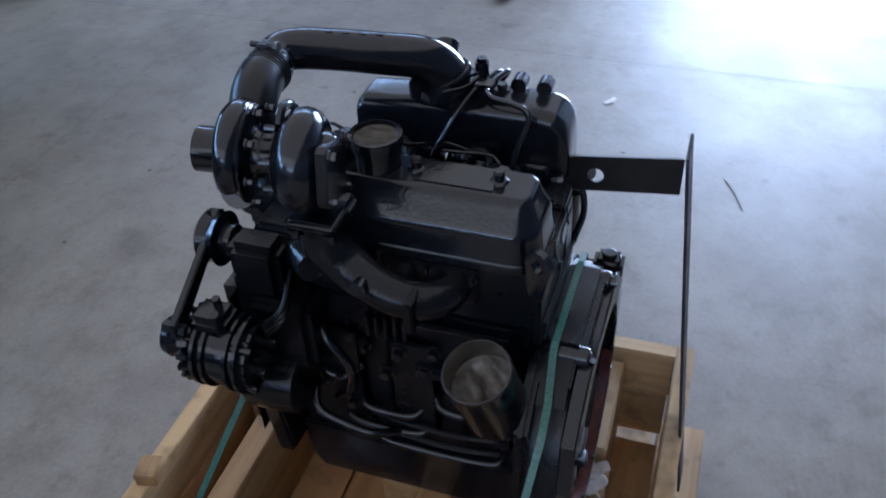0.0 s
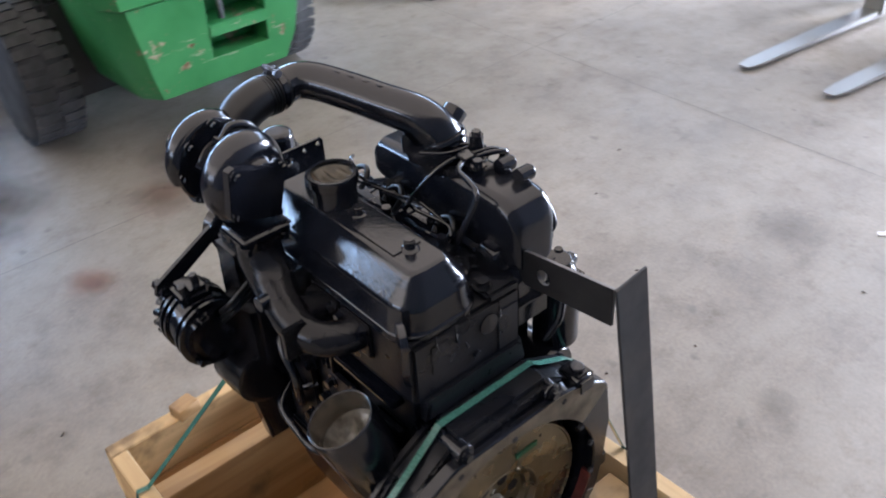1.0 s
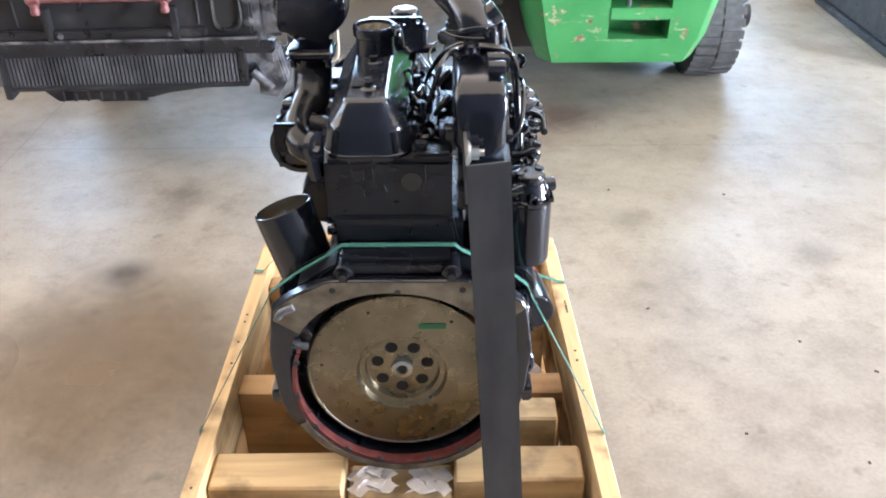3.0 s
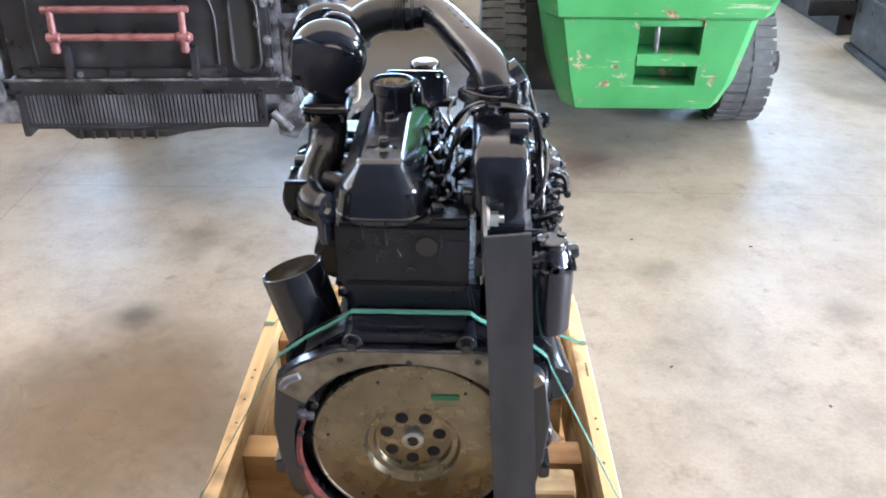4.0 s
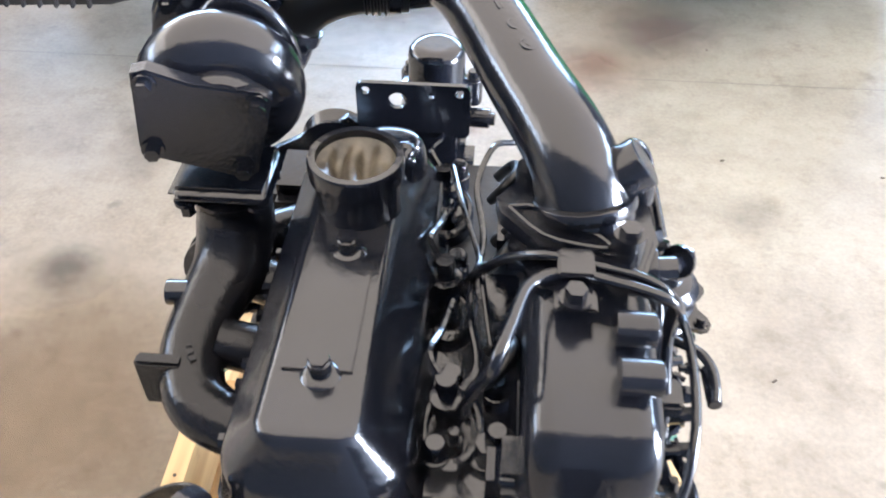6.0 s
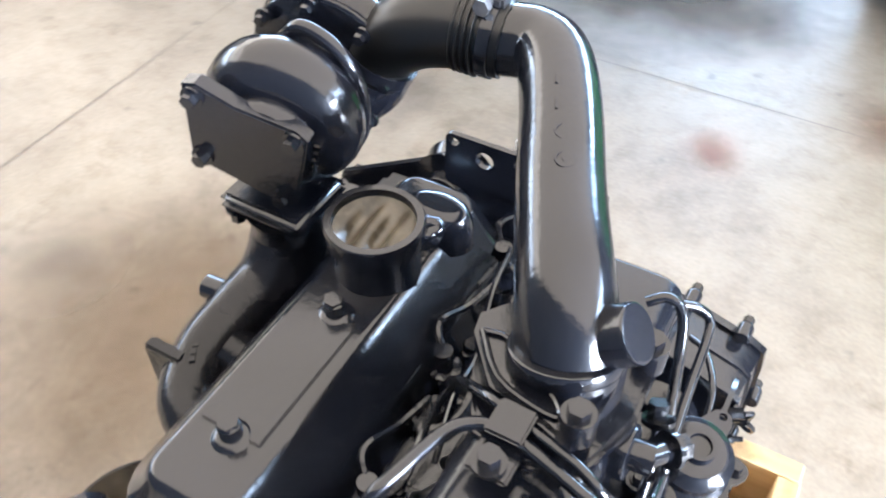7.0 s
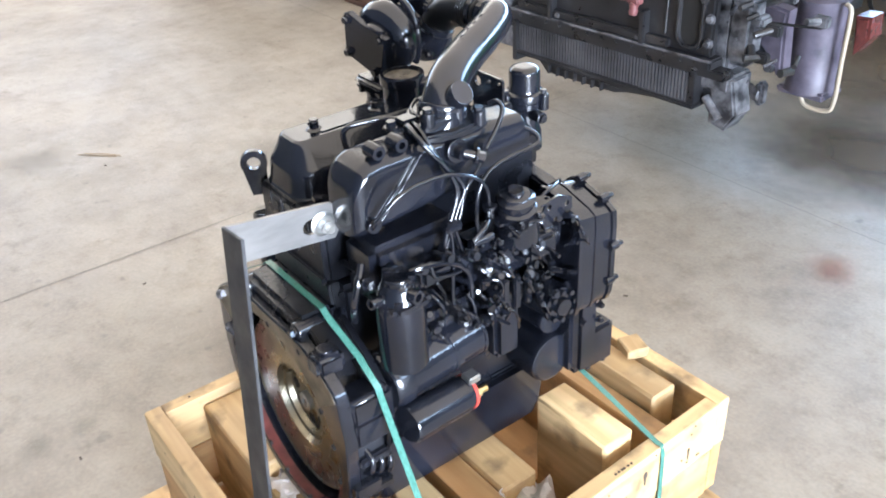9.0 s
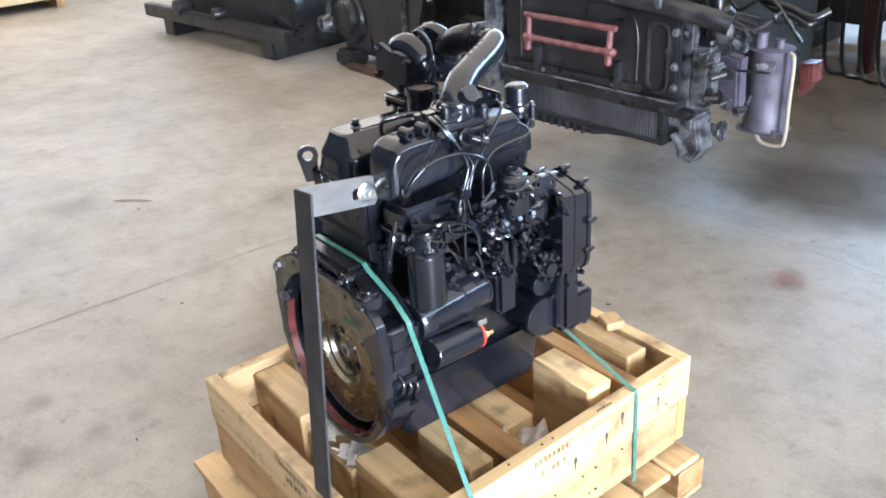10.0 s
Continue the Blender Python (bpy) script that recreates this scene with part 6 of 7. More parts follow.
def wheel(x0, x1, y, r):
    bm = B()
    lathe(bm, (x0, y, r), (x1, y, r), [(0.0, r * 0.6), (0.02, r * 0.88), (0.1, r * 0.965), (0.2, r * 0.985), (0.8, r * 0.985), (0.9, r * 0.965), (0.98, r * 0.88), (1.0, r * 0.6)], 48)
    tyre = fpart("wheel", bm, RUBBER, "worn grey treaded tyre")
    bm = B()
    lathe(bm, (x0 + 0.03, y, r), (x1 - 0.03, y, r), [(0, r * 0.2), (0.02, r * 0.55), (0.04, r * 0.61), (0.96, r * 0.61), (0.98, r * 0.55), (1, r * 0.2)], 36)
    for k in range(6):
        a = 2 * math.pi * k / 6
        p = (x0 + 0.03, y + r * 0.35 * math.cos(a), r + r * 0.35 * math.sin(a))
        hexbolt(bm, p, (x0 + 0.005, p[1], p[2]), 0.018)
    fpart("rim", bm, IRON, "rusty rim", tyre)
    n, w = 34, x1 - x0
    lug = finish("tread_lug", box(B(), 0.0, w * 0.45, -r * 0.06, r * 0.06, r * 0.95, r * 1.0), RUBBER)
    for k in range(2 * n):
        ob = new("tread_lug", lug)
        ob.parent = tyre
        ob.matrix_basis = Matrix.Translation(Vector((x0 + (0.01 if k % 2 else w * 0.54), y, r)) - fo) @ Matrix.Rotation(math.pi * k / n, 4, "X")
    return tyre


wheel(0.16, 0.42, 3.77, 0.37)
wheel(1.52, 1.785, 3.77, 0.37)

# second forklift: two fork tines lying low
lift = thing("fork_carriage", "pair of worn steel fork tines lowered to the floor", "forklift tines", at=(4.5, 1.3, 0))
lo = Vector(lift.location)
for (x, y) in ((3.36, 1.60), (3.36, 1.10)):
    bm = B()
    rings = []
    for s, w, th in ((0, 0.025, 0.008), (0.02, 0.04, 0.010), (0.10, 0.048, 0.014), (0.6, 0.05, 0.03), (1.15, 0.05, 0.04)):
        d = Vector((s, -0.11 * s, 0))
        rings.append([Vector((x, y, 0.02)) + d + Vector(v) - lo for v in ((0, -w, 0), (0, w, 0), (0, w, th), (0, -w, th))])
    loft(bm, rings)
    e = Vector((x + 1.15, y - 0.127, 0))
    box(bm, e.x - 0.02, e.x + 0.03, e.y - 0.062, e.y + 0.062, 0.02, 0.7, 0.01, Matrix.Translation(-lo))
    part("tine", bm, FORKSTEEL, lift)
bm = B()
for z in (0.25, 0.62):
    box(bm, 4.53, 4.60, 0.6, 1.9, z, z + 0.09, 0.01, Matrix.Translation(-lo))
for y in (0.75, 1.65):
    box(bm, 4.60, 4.72, y, y + 0.1, 0.05, 2.2, 0.01, Matrix.Translation(-lo))
part("mast", bm, IRON, lift)

# ---- background: front end of a dismantled tractor ----
TR = Matrix.Translation((-0.72, 2.30, 0)) @ pose(0, 0, 0, 0, 0, 3)
trac = thing("dismantled_tractor", "dusty dark front of a dismantled machine with radiator and bare castings", "machine", at=(-1.5, 2.8, 0))
to = Vector(trac.location)


def tpart(name, bm, material, label="", parent=None, angle=38, shift=(0, 0, 0)):
    bmesh.ops.transform(bm, matrix=Matrix.Translation(-to) @ TR @ Matrix.Translation(shift), verts=bm.verts)
    return part(name, bm, material, parent or trac, label, angle)


# local frame: x to the left is minus, y away, z up; the right front corner is the origin
bm = B()
box(bm, -1.16, 0.0, 0.0, 0.10, 0.655, 0.70, 0.008)
box(bm, -1.22, 0.06, 0.02, 0.09, 0.62, 0.66, 0.006)
tpart("cross_bar", bm, IRON)
bm = B()
n = 58
for k in range(n):
    x = -1.10 + 0.99 * k / (n - 1)
    box(bm, x - 0.0055, x + 0.0055, 0.015, 0.06, 0.495, 0.625, 0.0)
tpart("radiator_fin", bm, FIN, "dusty vertical radiator fins")
tpart("radiator_core", box(B(), -1.12, -0.09, 0.062, 0.10, 0.48, 0.64, 0.0), IRON)
bm = B()
box(bm, -1.14, -0.06, 0.0, 0.09, 0.475, 0.495, 0.006)
box(bm, -1.14, -1.11, 0.0, 0.09, 0.44, 0.64, 0.004)
prism(bm, [(-1.08, 0.475), (-0.98, 0.475), (-0.92, 0.42), (-0.5, 0.43), (-0.42, 0.45), (-0.2, 0.475)], 0.02, 0.07, "y", 0.004)
for k in range(7):
    x = -0.9 + 0.055 * k
    box(bm, x, x + 0.012, 0.0, 0.03, 0.425, 0.465, 0.003)
box(bm, -0.10, -0.07, 0.01, 0.09, 0.48, 0.64, 0.003)
tpart("lower_tray", bm, IRON)
bm = B()
box(bm, -1.14, -0.02, 0.03, 0.07, 0.70, 1.45, 0.01)
box(bm, -1.10, -0.22, 0.005, 0.04, 0.705, 0.745, 0.006)
tube(bm, [(-1.02, 0.028, 0.76), (-1.02, 0.028, 1.0), (-0.95, 0.028, 1.10), (-0.40, 0.028, 1.10), (-0.26, 0.028, 1.02), (-0.25, 0.028, 0.76)], 0.006, 8, n=4)
panel = tpart("grille_panel", bm, IRON, "dusty black panel")
bm = B()
loft(bm, [[(x, y, z) for x, z in round_rect(-0.19 + g, -0.06 - g, 0.72 + g, 1.06 - g, 0.05, 5)] for y, g in ((0.028, 0.0), (0.016, 0.0), (0.012, 0.006), (0.016, 0.014), (0.028, 0.016))], cap=False)
tpart("slot_rim", bm, IRON, parent=panel)
bm = B()
prism(bm, round_rect(-0.174, -0.076, 0.736, 1.044, 0.04, 5), 0.0275, 0.0295, "y")
tpart("slot_opening", bm, HOLE, parent=panel)
bm = B()
cyl(bm, (-0.935, -0.03, 1.007), (-0.335, -0.03, 1.007), 0.0155, 18, edge=0.003)
cyl(bm, (-0.93, -0.04, 0.894), (-0.33, -0.04, 0.894), 0.0155, 18, edge=0.003)
for x in (-0.90, -0.365):
    cyl(bm, (x, -0.030, 1.02), (x, -0.046, 0.845), 0.0145, 16, edge=0.003)
    lathe(bm, (x, -0.042, 0.885), (x, -0.048, 0.828), [(0, 0.012), (0.15, 0.022), (0.5, 0.017), (0.7, 0.021), (0.95, 0.016), (1, 0)], 16)
    lathe(bm, (x - 0.03, -0.04, 0.894), (x + 0.03, -0.04, 0.894), [(0, 0.0155), (0.1, 0.021), (0.9, 0.021), (1, 0.0155)], 16)
DUSTY_RED = mat("dusty_red_paint", (0.24, 0.09, 0.09), 0.5)
base(DUSTY_RED, ramp(DUSTY_RED, tex_noise(DUSTY_RED, 18, 5), [(0.35, (0.11, 0.027, 0.026)), (0.65, (0.215, 0.085, 0.082))]))
tpart("red_step", bm, DUSTY_RED, "chipped dull red handle bars")
bm = B()
for x in (-0.885, -0.35):
    box(bm, x - 0.012, x + 0.016, -0.01, 0.035, 0.70, 0.84, 0.004)
tpart("handle_stay", bm, IRON)
bm = B()
box(bm, -0.03, 0.07, 0.0, 0.12, 0.66, 1.10, 0.012)
for z in (0.74, 0.80, 0.95, 1.05):
    cyl(bm, (-0.035, 0.0, z), (-0.035, -0.02, z), 0.018, 14, edge=0.004)
box(bm, -0.05, 0.11, -0.03, 0.14, 0.585, 0.655, 0.012)
prism(bm, [(0.02, 0.44), (0.10, 0.42), (0.15, 0.50), (0.12, 0.64), (0.02, 0.63)], -0.02, 0.10, "y", 0.01)
prism(bm, [(-0.05, 0.60), (0.03, 0.60), (0.02, 0.50), (-0.04, 0.53)], -0.01, 0.06, "y", 0.008)
box(bm, 0.05, 0.16, 0.0, 0.1, 0.70, 0.98, 0.02)
box(bm, 0.10, 0.19, 0.02, 0.1, 0.86, 0.91, 0.012)
cyl(bm, (0.0, -0.02, 0.55), (0.08, -0.03, 0.47), 0.02, 12)
tpart("casting", bm, GREYIRON, "pale grey chipped casting", shift=(-0.05, 0.09, -0.03))
bm = B()
lathe(bm, (0.25, 0.35, 0.60), (0.25, 0.35, 1.02), [(0, 0.07), (0.03, 0.11), (0.07, 0.10), (0.93, 0.10), (0.97, 0.11), (1, 0.06)], 30)
box(bm, 0.11, 0.19, 0.32, 0.42, 0.7, 0.98, 0.01)
box(bm, 0.14, 0.36, 0.27, 0.43, 0.59, 0.625, 0.01)
cyl(bm, (0.22, 0.3, 1.0), (0.22, 0.3, 1.09), 0.03, 14)
cyl(bm, (0.30, 0.33, 1.0), (0.30, 0.33, 1.06), 0.022, 14)
tpart("filter_canister", bm, VIOLET, "dusty violet canister", shift=(-0.09, 0.18, -0.13))
bm = B()
tube(bm, [(0.37, 0.30, 0.91), (0.40, 0.29, 0.88), (0.40, 0.29, 0.7), (0.40, 0.29, 0.50), (0.37, 0.29, 0.455), (0.28, 0.29, 0.455), (0.25, 0.29, 0.50), (0.25, 0.29, 0.58)], 0.0095, 12, n=6)
tpart("bent_pipe", bm, CREAM, "cream painted bent pipe", shift=(-0.09, 0.18, -0.03))
bm = B()
prism(bm, [(0.296, 0.82), (0.361, 0.825), (0.367, 0.735), (0.312, 0.655)], 0.54, 0.66, "y", 0.012)
tpart("red_cover", bm, RED)
bm = B()
prism(bm, [(0.0, 0.705), (0.01, 0.858), (0.05, 0.885), (0.147, 0.869), (0.144, 0.785), (0.159, 0.594), (0.128, 0.598), (0.09, 0.665), (0.05, 0.70)], 0.28, 0.36, "y", 0.012)
tpart("bracket", bm, VIOLET, "dusty violet bracket")
bm = B()
lathe(bm, (-0.01, 0.30, 0.505), (0.09, 0.28, 0.50), [(0, 0.026), (0.25, 0.028), (0.3, 0.022), (0.6, 0.022), (0.62, 0.034), (0.95, 0.034), (1, 0.026), (1, 0)], 20)
box(bm, 0.06, 0.10, 0.26, 0.31, 0.455, 0.56, 0.012)
tpart("drain_stub", bm, GREYIRON)
bm = B()
tube(bm, [(0.09, 0.14, 1.0), (0.105, 0.12, 1.07), (0.112, 0.11, 1.13), (0.10, 0.12, 1.24)], 0.038, 18)
lathe(bm, (0.12, 0.13, 1.085), (0.113, 0.11, 1.11), [(0, 0.040), (0.1, 0.046), (0.9, 0.046), (1, 0.040)], 20)
tpart("hose_elbow", bm, HOSE)
bm = B()
tube(bm, [(-1.05, 0.0, 1.18), (-0.6, -0.02, 1.17), (-0.2, -0.01, 1.15), (0.1, 0.0, 1.12), (0.22, 0.05, 1.08)], 0.045, 16)
tpart("hose", bm, IRON)
bm = B()
tube(bm, [(0.10, 0.34, 1.20), (0.216, 0.30, 1.152), (0.34, 0.30, 1.128), (0.45, 0.31, 1.094), (0.50, 0.36, 1.12)], 0.019, 12)
tpart("hose", bm, HOSE)
bm = B()
tube(bm, [(0.16, 0.33, 1.16), (0.277, 0.29, 1.118), (0.377, 0.29, 1.094), (0.44, 0.30, 1.066), (0.47, 0.36, 1.09)], 0.015, 12)
tpart("hose", bm, HOSE)
bm = B()
tube(bm, [(0.17, 0.12, 1.06), (0.24, 0.14, 1.045), (0.30, 0.18, 1.06), (0.34, 0.26, 1.12)], 0.008, 8)
tpart("hose", bm, IRON)
bm = B()
box(bm, -1.15, -0.10, 0.25, 1.5, 0.52, 1.6, 0.06)
tpart("machine_body", bm, IRON)
tpart("upper_cowl", box(B(), -0.096, 0.36, 0.5, 1.3, 1.12, 1.6, 0.05), IRON)
tpart("stand", box(B(), -1.14, -0.82, 1.05, 1.45, 0.0, 0.518, 0.03), IRON)
bm = B()
box(bm, -1.26, -1.18, -0.02, 0.12, 0.60, 1.2, 0.01)
box(bm, -1.30, -1.12, 0.0, 0.1, 0.50, 0.62, 0.012)
tpart("side_casting", bm, GREYIRON)

# loose fittings, bolts and hoses hanging about the right-hand end
rq = random.Random(21)
for k in range(30):
    p = Vector((rq.uniform(-0.12, 0.34), rq.uniform(0.02, 0.26), rq.uniform(0.62, 1.18)))
    d = Vector((rq.uniform(-0.05, 0.05), -rq.uniform(0.03, 0.07), rq.uniform(-0.03, 0.04)))
    bm = cyl(B(), p, p + d, rq.uniform(0.006, 0.018), rq.choice((6, 14)))
    if k % 3 == 0:
        box(bm, p.x - 0.03, p.x + 0.03, p.y - 0.015, p.y + 0.02, p.z - 0.025, p.z + 0.02, 0.006)
    tpart("fitting", bm, rq.choice((IRON, GREYIRON, IRON, IRON)))
for k in range(9):
    a = Vector((rq.uniform(-0.2, 0.10), 0.10 + 0.03 * k, rq.uniform(0.85, 1.2)))
    tpart("thin_hose", tube(B(), [a, a + Vector((0.08, -0.03, rq.uniform(-0.05, 0.08))), a + Vector((0.2, 0.0, rq.uniform(-0.12, 0.1))), a + Vector((0.34, 0.06, rq.uniform(-0.2, 0.1)))], rq.uniform(0.005, 0.010), 8), rq.choice((HOSE, IRON, HOSE)))
for k in range(12):
    x = -1.08 + 0.085 * k
    tpart("panel_bolt", hexbolt(B(), (x, 0.0, 0.678), (x, -0.010, 0.678), 0.007), IRON)
for x in (-0.841, -0.372):
    tpart("panel_bolt", hexbolt(B(), (x, 0.006, 0.722), (x, -0.006, 0.722), 0.010), GREYIRON, "pale bolt head")
tpart("worn_edge", box(B(), -1.17, 0.005, -0.0035, 0.006, 0.692, 0.704, 0.001), GREYIRON, "scuffed pale edge")
tpart("pipe_cap", lathe(B(), (0.150, 0.13, 1.045), (0.178, 0.06, 1.022), [(0, 0.034), (0.3, 0.045), (0.75, 0.044), (0.8, 0.032), (0.92, 0.028), (1, 0.012)], 26), GREYIRON, "pale dusty round cap")
for x in (-0.62, -0.36, -0.10):
    tpart("hose_clamp", lathe(B(), (x, -0.018, 1.17), (x + 0.03, -0.017, 1.168), [(0, 0.046), (0.1, 0.049), (0.9, 0.049), (1, 0.046)], 24), GREYIRON)
for z in (0.76, 0.86, 1.02):
    tpart("rim_bolt", hexbolt(B(), (-0.035, 0.028, z), (-0.035, 0.008, z), 0.015), GREYIRON, "pale bolt head")

# ---- background: further dark machines and boxes ----
def machine(name, label, cx, cy, w, d, h, turn, seed):
    ob = thing(name, label, "machine", at=(cx, cy, 0))
    rn = random.Random(seed)
    M = pose(0, 0, 0, 0, 0, turn)
    for y in (-d / 2, d / 2 - 0.1):
        part("frame_beam", box(B(), -w / 2, w / 2, y, y + 0.1, 0.171, 0.30, 0.012, M), IRON, ob)
    bm = B()
    box(bm, -w * 0.42, w * 0.42, -d * 0.3, d * 0.4, 0.172, h, 0.05, M)
    part("body", bm, IRON, ob)
    bm = B()
    for k in range(14):
        p = Vector((rn.uniform(-w * 0.45, w * 0.45), -d * 0.35 + rn.uniform(-0.1, 0.08), rn.uniform(0.3, h)))
        if k % 2:
            cyl(bm, M @ p, M @ (p + Vector((rn.uniform(-0.1, 0.1), -0.12, 0.0))), rn.uniform(0.05, 0.14), 20, edge=0.01)
        else:
            box(bm, p.x - 0.1, p.x + 0.12, p.y - 0.08, p.y + 0.1, p.z - 0.08, p.z + 0.09, 0.02, M)
    part("casting", bm, IRON, ob)
    bm = B()
    for k in range(4):
        a = Vector((rn.uniform(-w * 0.4, w * 0.4), -d * 0.42, rn.uniform(0.4, h)))
        tube(bm, [M @ a, M @ (a + Vector((0.2, -0.08, 0.1))), M @ (a + Vector((0.45, 0.02, rn.uniform(-0.2, 0.2))))], 0.02, 8)
    part("hose", bm, HOSE, ob)
    bm = B()
    for s in (-0.35, 0.35):
        box(bm, w * s - 0.1, w * s + 0.1, -d * 0.46, d * 0.46, 0.0, 0.17, 0.01, M)
    part("skid", bm, IRON, ob)
    return ob


machine("scrap_machine", "dark dismantled machine on a black steel beam", -6.6, 3.12, 2.6, 1.2, 1.5, 6.5, 2)
machine("scrap_machine", "dark oily machine with castings and hoses", -3.75, 4.1, 1.9, 1.3, 1.8, -4, 7)
gearbox = thing("scrap_gearbox", "oily dark gear casing with pale hub and leaning steel plate", "machine", at=(-4.5, 3.2, 0))
GO = Matrix.Translation((4.5, -3.2, 0))
part("side_plate", prism(B(), [(-4.36, 0.05), (-4.58, 0.62), (-4.78, 1.15), (-3.92, 1.15), (-3.69, 0.70), (-3.80, 0.42), (-3.86, 0.05)], 3.07, 3.11, "y", 0.006, GO), IRON, gearbox, "dark leaning steel plate")
part("plate_edge", box(B(), -3.97, -3.93, 3.04, 3.13, 0.05, 1.15, 0.008, GO), GREYIRON, gearbox, "pale worn plate edge")
part("foot_rail", box(B(), -4.76, -3.80, 2.98, 3.06, 0.0, 0.05, 0.008, GO), RUST, gearbox, "rusty brown foot rail")
t = B()
lathe(t, (-4.82, 3.3, 0.42), (-4.84, 3.0, 0.42), [(0, 0.24), (0.5, 0.25), (0.7, 0.22), (0.72, 0.16), (0.9, 0.15), (1, 0.10)], 36)
box(t, -5.0, -4.5, 3.12, 3.6, 0.10, 0.75, 0.05)
cyl(t, (-5.2, 3.2, 0.42), (-4.9, 3.25, 0.40), 0.11, 24, edge=0.01)
box(t, -4.98, -4.74, 3.0, 3.22, 0.0, 0.14, 0.03)
merge_to = B()
merge(merge_to, t, GO)
part("gear_casing", merge_to, IRON, gearbox)
t = B()
lathe(t, (-5.12, 3.1, 0.34), (-5.13, 2.98, 0.335), [(0, 0.085), (0.3, 0.09), (0.55, 0.075), (1, 0.07), (1, 0.035), (0.6, 0.033), (0.6, 0.0)], 30)
prism(t, [(-5.15, 0.36), (-5.05, 0.40), (-4.98, 0.60), (-5.06, 0.62), (-5.17, 0.44)], 3.06, 3.10, "y", 0.008)
merge_to = B()
merge(merge_to, t, GO)
part("hub", merge_to, GREYIRON, gearbox, "pale grey machined hub")
machine("scrap_machine", "dark machinery standing in the shade", -3.3, 5.7, 3.0, 1.6, 1.1, 4, 11)
machine("scrap_machine", "dark machinery along the back of the hall", -0.7, 7.6, 3.0, 1.6, 1.15, 3, 17)
machine("scrap_machine", "dark machinery behind the forklift", 3.9, 6.4, 2.6, 1.6, 1.15, 6, 13)
MAROON = mat("dark_maroon_steel", (0.03, 0.009, 0.009), 0.5)
frame_ = thing("machine_stand", "dark red-brown steel stand hung with black cables", "stand", at=(-1.75, 5.6, 0))
for x in (-0.35, 0.25):
    part("post", box(B(), x - 0.05, x + 0.05, -0.05, 0.05, 0.0, 1.6, 0.008), MAROON, frame_)
part("panel", box(B(), -0.30, 0.20, -0.02, 0.03, 0.35, 1.55, 0.008), IRON, frame_)
for k in range(4):
    x = -0.1 + 0.14 * k
    part("cable", tube(B(), [(x, -0.06, 1.2), (x + 0.04, -0.12, 0.7), (x + 0.08, -0.16, 0.25), (x + 0.16, -0.2, 0.03), (x + 0.3, -0.15 - 0.06 * k, 0.018)], 0.016, 8), HOSE, frame_)
trough = thing("steel_trough", "long dark steel trough on the floor", "trough", at=(3.4, 4.45, 0))
MT = Matrix.Translation((-3.4, -4.45, 0))
for q in ((2.93, 2.96, 3.75, 5.2), (3.87, 3.9, 3.75, 5.2), (2.97, 3.86, 3.75, 3.78), (2.97, 3.86, 5.17, 5.2)):
    part("side_plate", box(B(), *q, 0.055, 0.42, 0.006, MT), IRON, trough)
part("base_plate", box(B(), 2.90, 3.92, 3.72, 5.22, 0.0, 0.05, 0.01, MT), IRON, trough)
part("filling", box(B(), 2.97, 3.86, 3.79, 5.16, 0.055, 0.36, 0.01, MT), IRON, trough)
PLY = mat("pale_plywood", (0.60, 0.46, 0.25), 0.6)
base(PLY, ramp(PLY, tex_noise(PLY, 3.0, 6, 0.6, stretch=(1, 1, 0.15)), [(0.3, (0.50, 0.37, 0.19)), (0.7, (0.66, 0.52, 0.29))]))
pack = thing("packing_case", "big pale plywood packing case", "packing case", at=(-11.2, 1.4, 0))
MP = Matrix.Translation((11.2, -1.4, 0))
part("body", box(B(), -12.2, -10.24, 0.42, 2.22, 0.11, 1.1, 0.01, MP), PLY, pack)
for y in (0.42, 1.27, 2.12):
    part("batten", box(B(), -10.238, -10.215, y, y + 0.1, 0.11, 1.1, 0.003, MP), PLY, pack)
    part("skid", box(B(), -12.2, -10.24, y, y + 0.1, 0.0, 0.109, 0.004, MP), PINE_SHADED, pack)
# oil stains, painted shade patches and saw-cut joints
JOINT = mat("joint_dirt", (0.17, 0.152, 0.128), 0.7)


def joint(x0, y0, x1, y1, w=0.0045):
    d = Vector((x1 - x0, y1 - y0, 0))
    s = Vector((-d.y, d.x, 0)).normalized() * w / 2
    p, q = Vector((x0, y0, 0.0022)), Vector((x1, y1, 0.0022))
    bm = B()
    bm.faces.new([bm.verts.new(v) for v in (p - s, q - s, q + s, p + s)])
    return solid("floor_joint", bm, JOINT, "thin dark saw-cut joint in the concrete", "joint", kind="structure")


joint(-2.10, -8.2, -2.10, 12.0)
joint(2.83, -8.2, 2.83, 12.0)
joint(-13.0, 2.67, 9.0, 2.67)


LAYER = itertools.count(1)


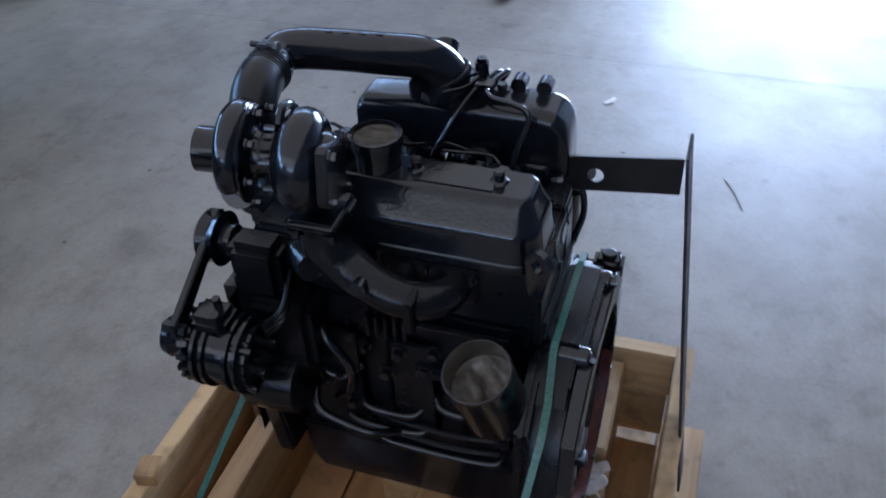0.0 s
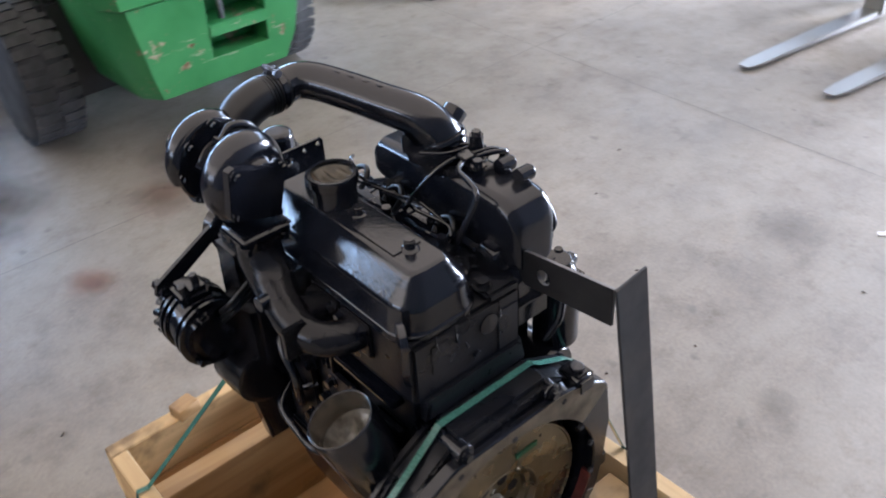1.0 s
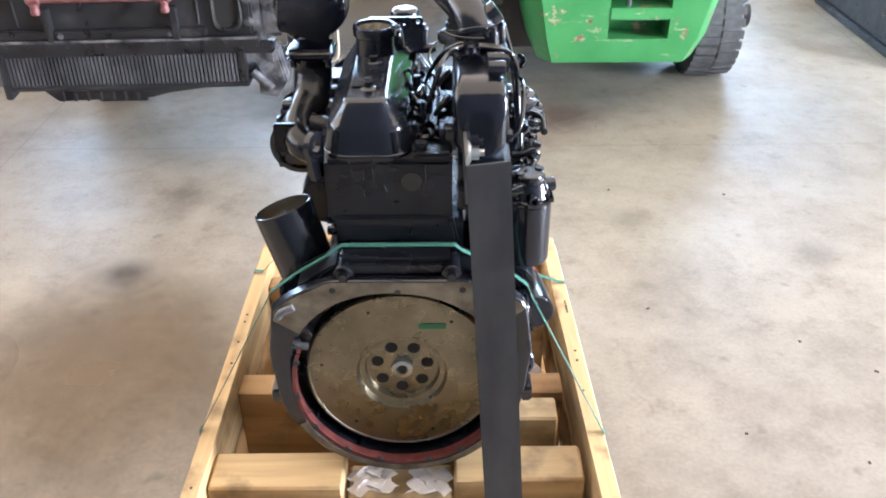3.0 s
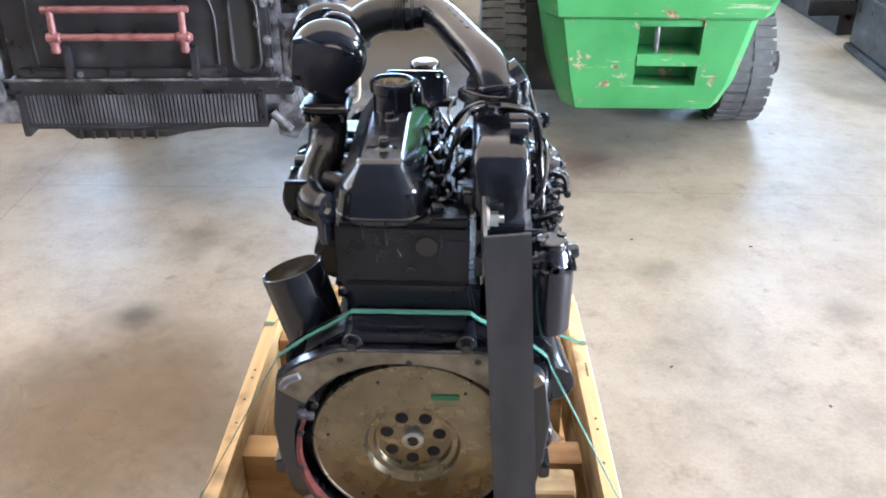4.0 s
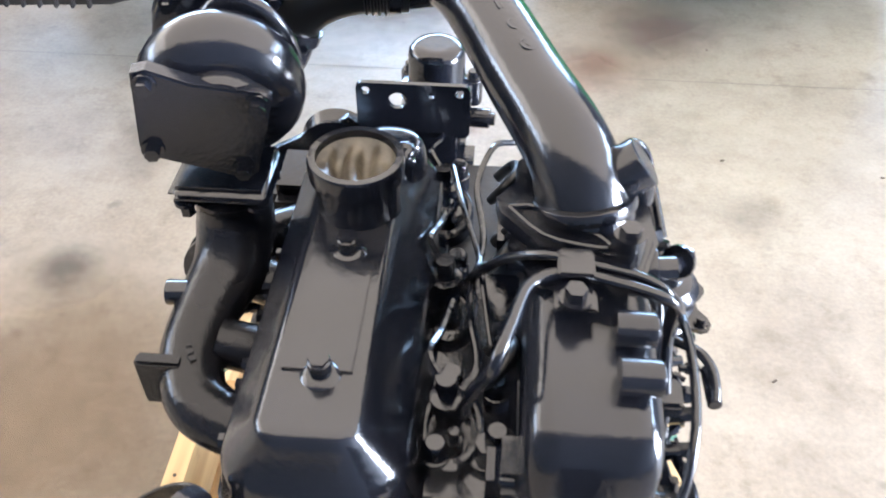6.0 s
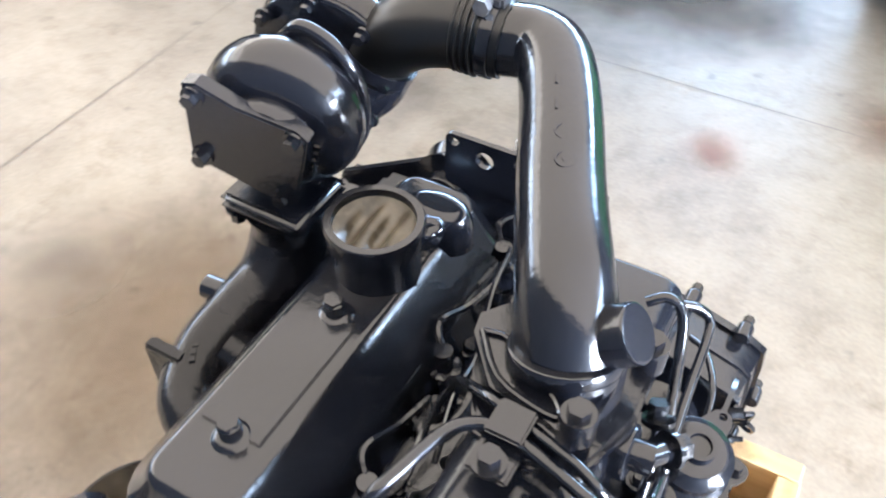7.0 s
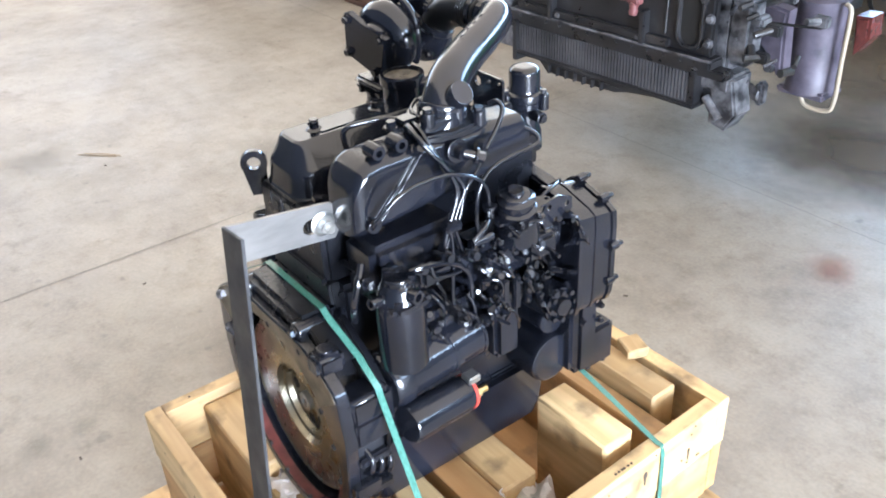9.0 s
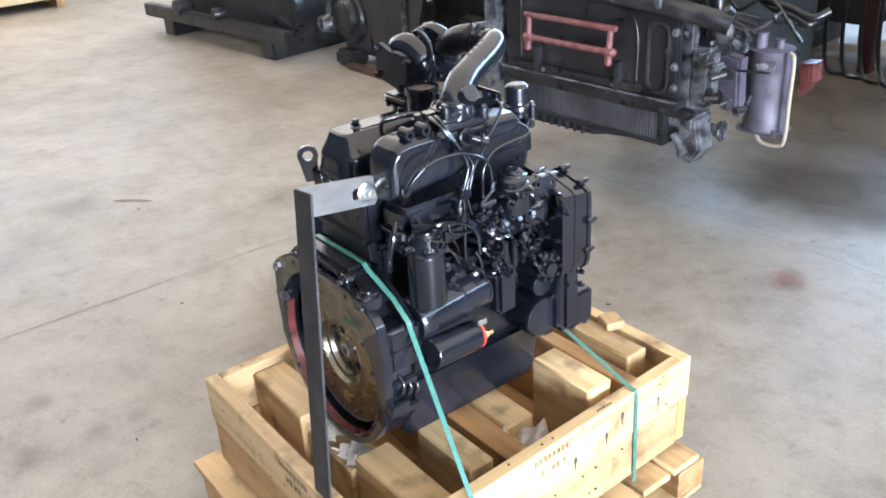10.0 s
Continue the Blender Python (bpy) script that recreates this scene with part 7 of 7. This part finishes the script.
def stain(x, y, r, colour, label, depth=0.5, rough=0.45):
    """A thin patch, for stains and painted shade, that frays out unevenly."""
    bm = B()
    z = 0.0010 + 0.00025 * next(LAYER)
    bm.faces.new([bm.verts.new((x + 1.1 * r * math.cos(2 * math.pi * k / 40), y + 1.1 * r * math.sin(2 * math.pi * k / 40), z)) for k in range(40)])
    m = mat("stain", colour, rough)
    nodes_of(m)[2].inputs["IOR"].default_value = 1.25
    n_, l_, b_ = nodes_of(m)
    t = n_.new("ShaderNodeTexCoord")
    vm = n_.new("ShaderNodeVectorMath")
    vm.operation = "DISTANCE"
    vm.inputs[1].default_value = (x, y, z)
    l_.new(t.outputs["Object"], vm.inputs[0])
    ad = n_.new("ShaderNodeMath")
    ad.operation = "MULTIPLY_ADD"
    l_.new(tex_noise(m, 9.0 / max(r, 0.05) * 0.12, 6, 0.65), ad.inputs[0])
    ad.inputs[1].default_value = r * 0.8
    l_.new(vm.outputs["Value"], ad.inputs[2])
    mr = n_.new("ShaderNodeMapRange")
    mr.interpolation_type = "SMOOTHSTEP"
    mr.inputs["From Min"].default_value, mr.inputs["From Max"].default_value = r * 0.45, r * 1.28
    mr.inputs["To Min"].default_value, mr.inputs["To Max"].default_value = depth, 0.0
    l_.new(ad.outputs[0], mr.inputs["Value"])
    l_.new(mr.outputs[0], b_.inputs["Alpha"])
    return solid("floor_stain_shade", bm, m, label, "stain", kind="structure")


stain(-0.07, 2.35, 0.15, (0.25, 0.085, 0.045), "dull red-brown stain on the concrete", 0.42)
stain(0.45, 2.75, 0.26, (0.184, 0.102, 0.068), "faint reddish stain on the concrete")
# Tan concrete tone, with the weaker sheen and shade here painted into it.
stain(-1.1, 0.85, 0.95, (0.17, 0.125, 0.082), "broad tan patch of concrete with shade painted in", 0.7, 0.5)
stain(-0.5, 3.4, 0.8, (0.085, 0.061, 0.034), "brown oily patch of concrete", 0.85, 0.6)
stain(0.75, 3.05, 0.34, (0.13, 0.095, 0.085), "faint brownish stain on the concrete", 0.5, 0.5)
# Brown oily floor, darkened further to stand in for the machines' shade.
stain(-0.55, 4.9, 2.1, (0.075, 0.053, 0.029), "broad brown oily patch of concrete, machine shade painted in", 1.0, 0.85)
stain(-1.6, 5.4, 1.2, (0.065, 0.047, 0.027), "broad brown oily patch of concrete, machine shade painted in", 1.0, 0.85)
stain(-1.18, 1.5, 0.16, (0.061, 0.058, 0.054), "dark oil stain on the concrete")
for x, y, r in ((-1.48, -0.54, 0.10), (-1.13, -0.27, 0.08), (-1.14, -0.43, 0.09), (-1.17, -0.65, 0.10), (-1.35, -0.75, 0.07), (-1.6, 0.9, 0.2), (-0.95, 0.2, 0.1), (1.6, 1.6, 0.18), (-1.1, 2.1, 0.25), (-2.6, 1.2, 0.3), (0.9, 1.9, 0.2), (2.2, 0.6, 0.25), (-3.4, 0.2, 0.3), (-2.4, -1.0, 0.2), (1.3, 0.1, 0.12)):
    stain(x, y, r, (0.102, 0.088, 0.075), "faded grey oil stain on the concrete", 0.22)
# small litter
rn = random.Random(9)
bm = B()
for (x, y) in ((1.38, 2.16), (1.34, 0.93), (1.65, 0.89), (1.1, 0.63), (-3.1, 0.4), (1.9, 1.3), (0.9, 1.3), (1.25, 0.35), (-1.5, 0.6), (-0.9, -0.35), (1.0, 2.9), (0.75, 2.2), (2.2, 1.6), (-0.35, 3.0), (-0.6, 1.7), (2.0, 0.3), (-1.9, 0.3)):
    for j in range(1):
        a, b = x + rn.uniform(-0.12, 0.12), y + rn.uniform(-0.12, 0.12)
        box(bm, -rn.uniform(0.003, 0.010), rn.uniform(0.003, 0.010), -0.003, 0.003, 0.0, 0.003, 0.0, pose(a, b, 0.0005, 0, 0, rn.uniform(0, 180)))
solid("litter", bm, NAIL, "scattered dark crumbs and chips on the floor", "litter", kind="stuff")
STRAW = mat("dry_straw", (0.30, 0.21, 0.12), 0.7)
bm = tube(B(), [(-3.31, 0.40, 0.003), (-3.22, 0.48, 0.004), (-3.15, 0.55, 0.003)], 0.0025, 6)
solid("straw", bm, STRAW, "thin dry brown straw lying on the floor", "straw", "straws on the floor")
bm = tube(B(), [(-3.30, 0.43, 0.0028), (-3.21, 0.51, 0.0075), (-3.14, 0.57, 0.0028)], 0.0022, 6)
solid("straw", bm, STRAW, "thin dry brown straw lying on the floor", "straw", "straws on the floor")
bm = tube(B(), [(1.93, -0.24, 0.002), (1.84, -0.285, 0.002), (1.74, -0.32, 0.002)], 0.0018, 6)
solid("wire_scrap", bm, NAIL, "short thin wire scrap lying on the floor", "wire")
bm = B()
prism(bm, [(2.40, 0.33), (2.43, 0.30), (2.47, 0.295), (2.475, 0.31), (2.44, 0.325), (2.42, 0.345)], 0.0005, 0.004, "z")
solid("paper_scrap", bm, RAGMAT, "small torn white paper scrap on the floor", "paper scrap")
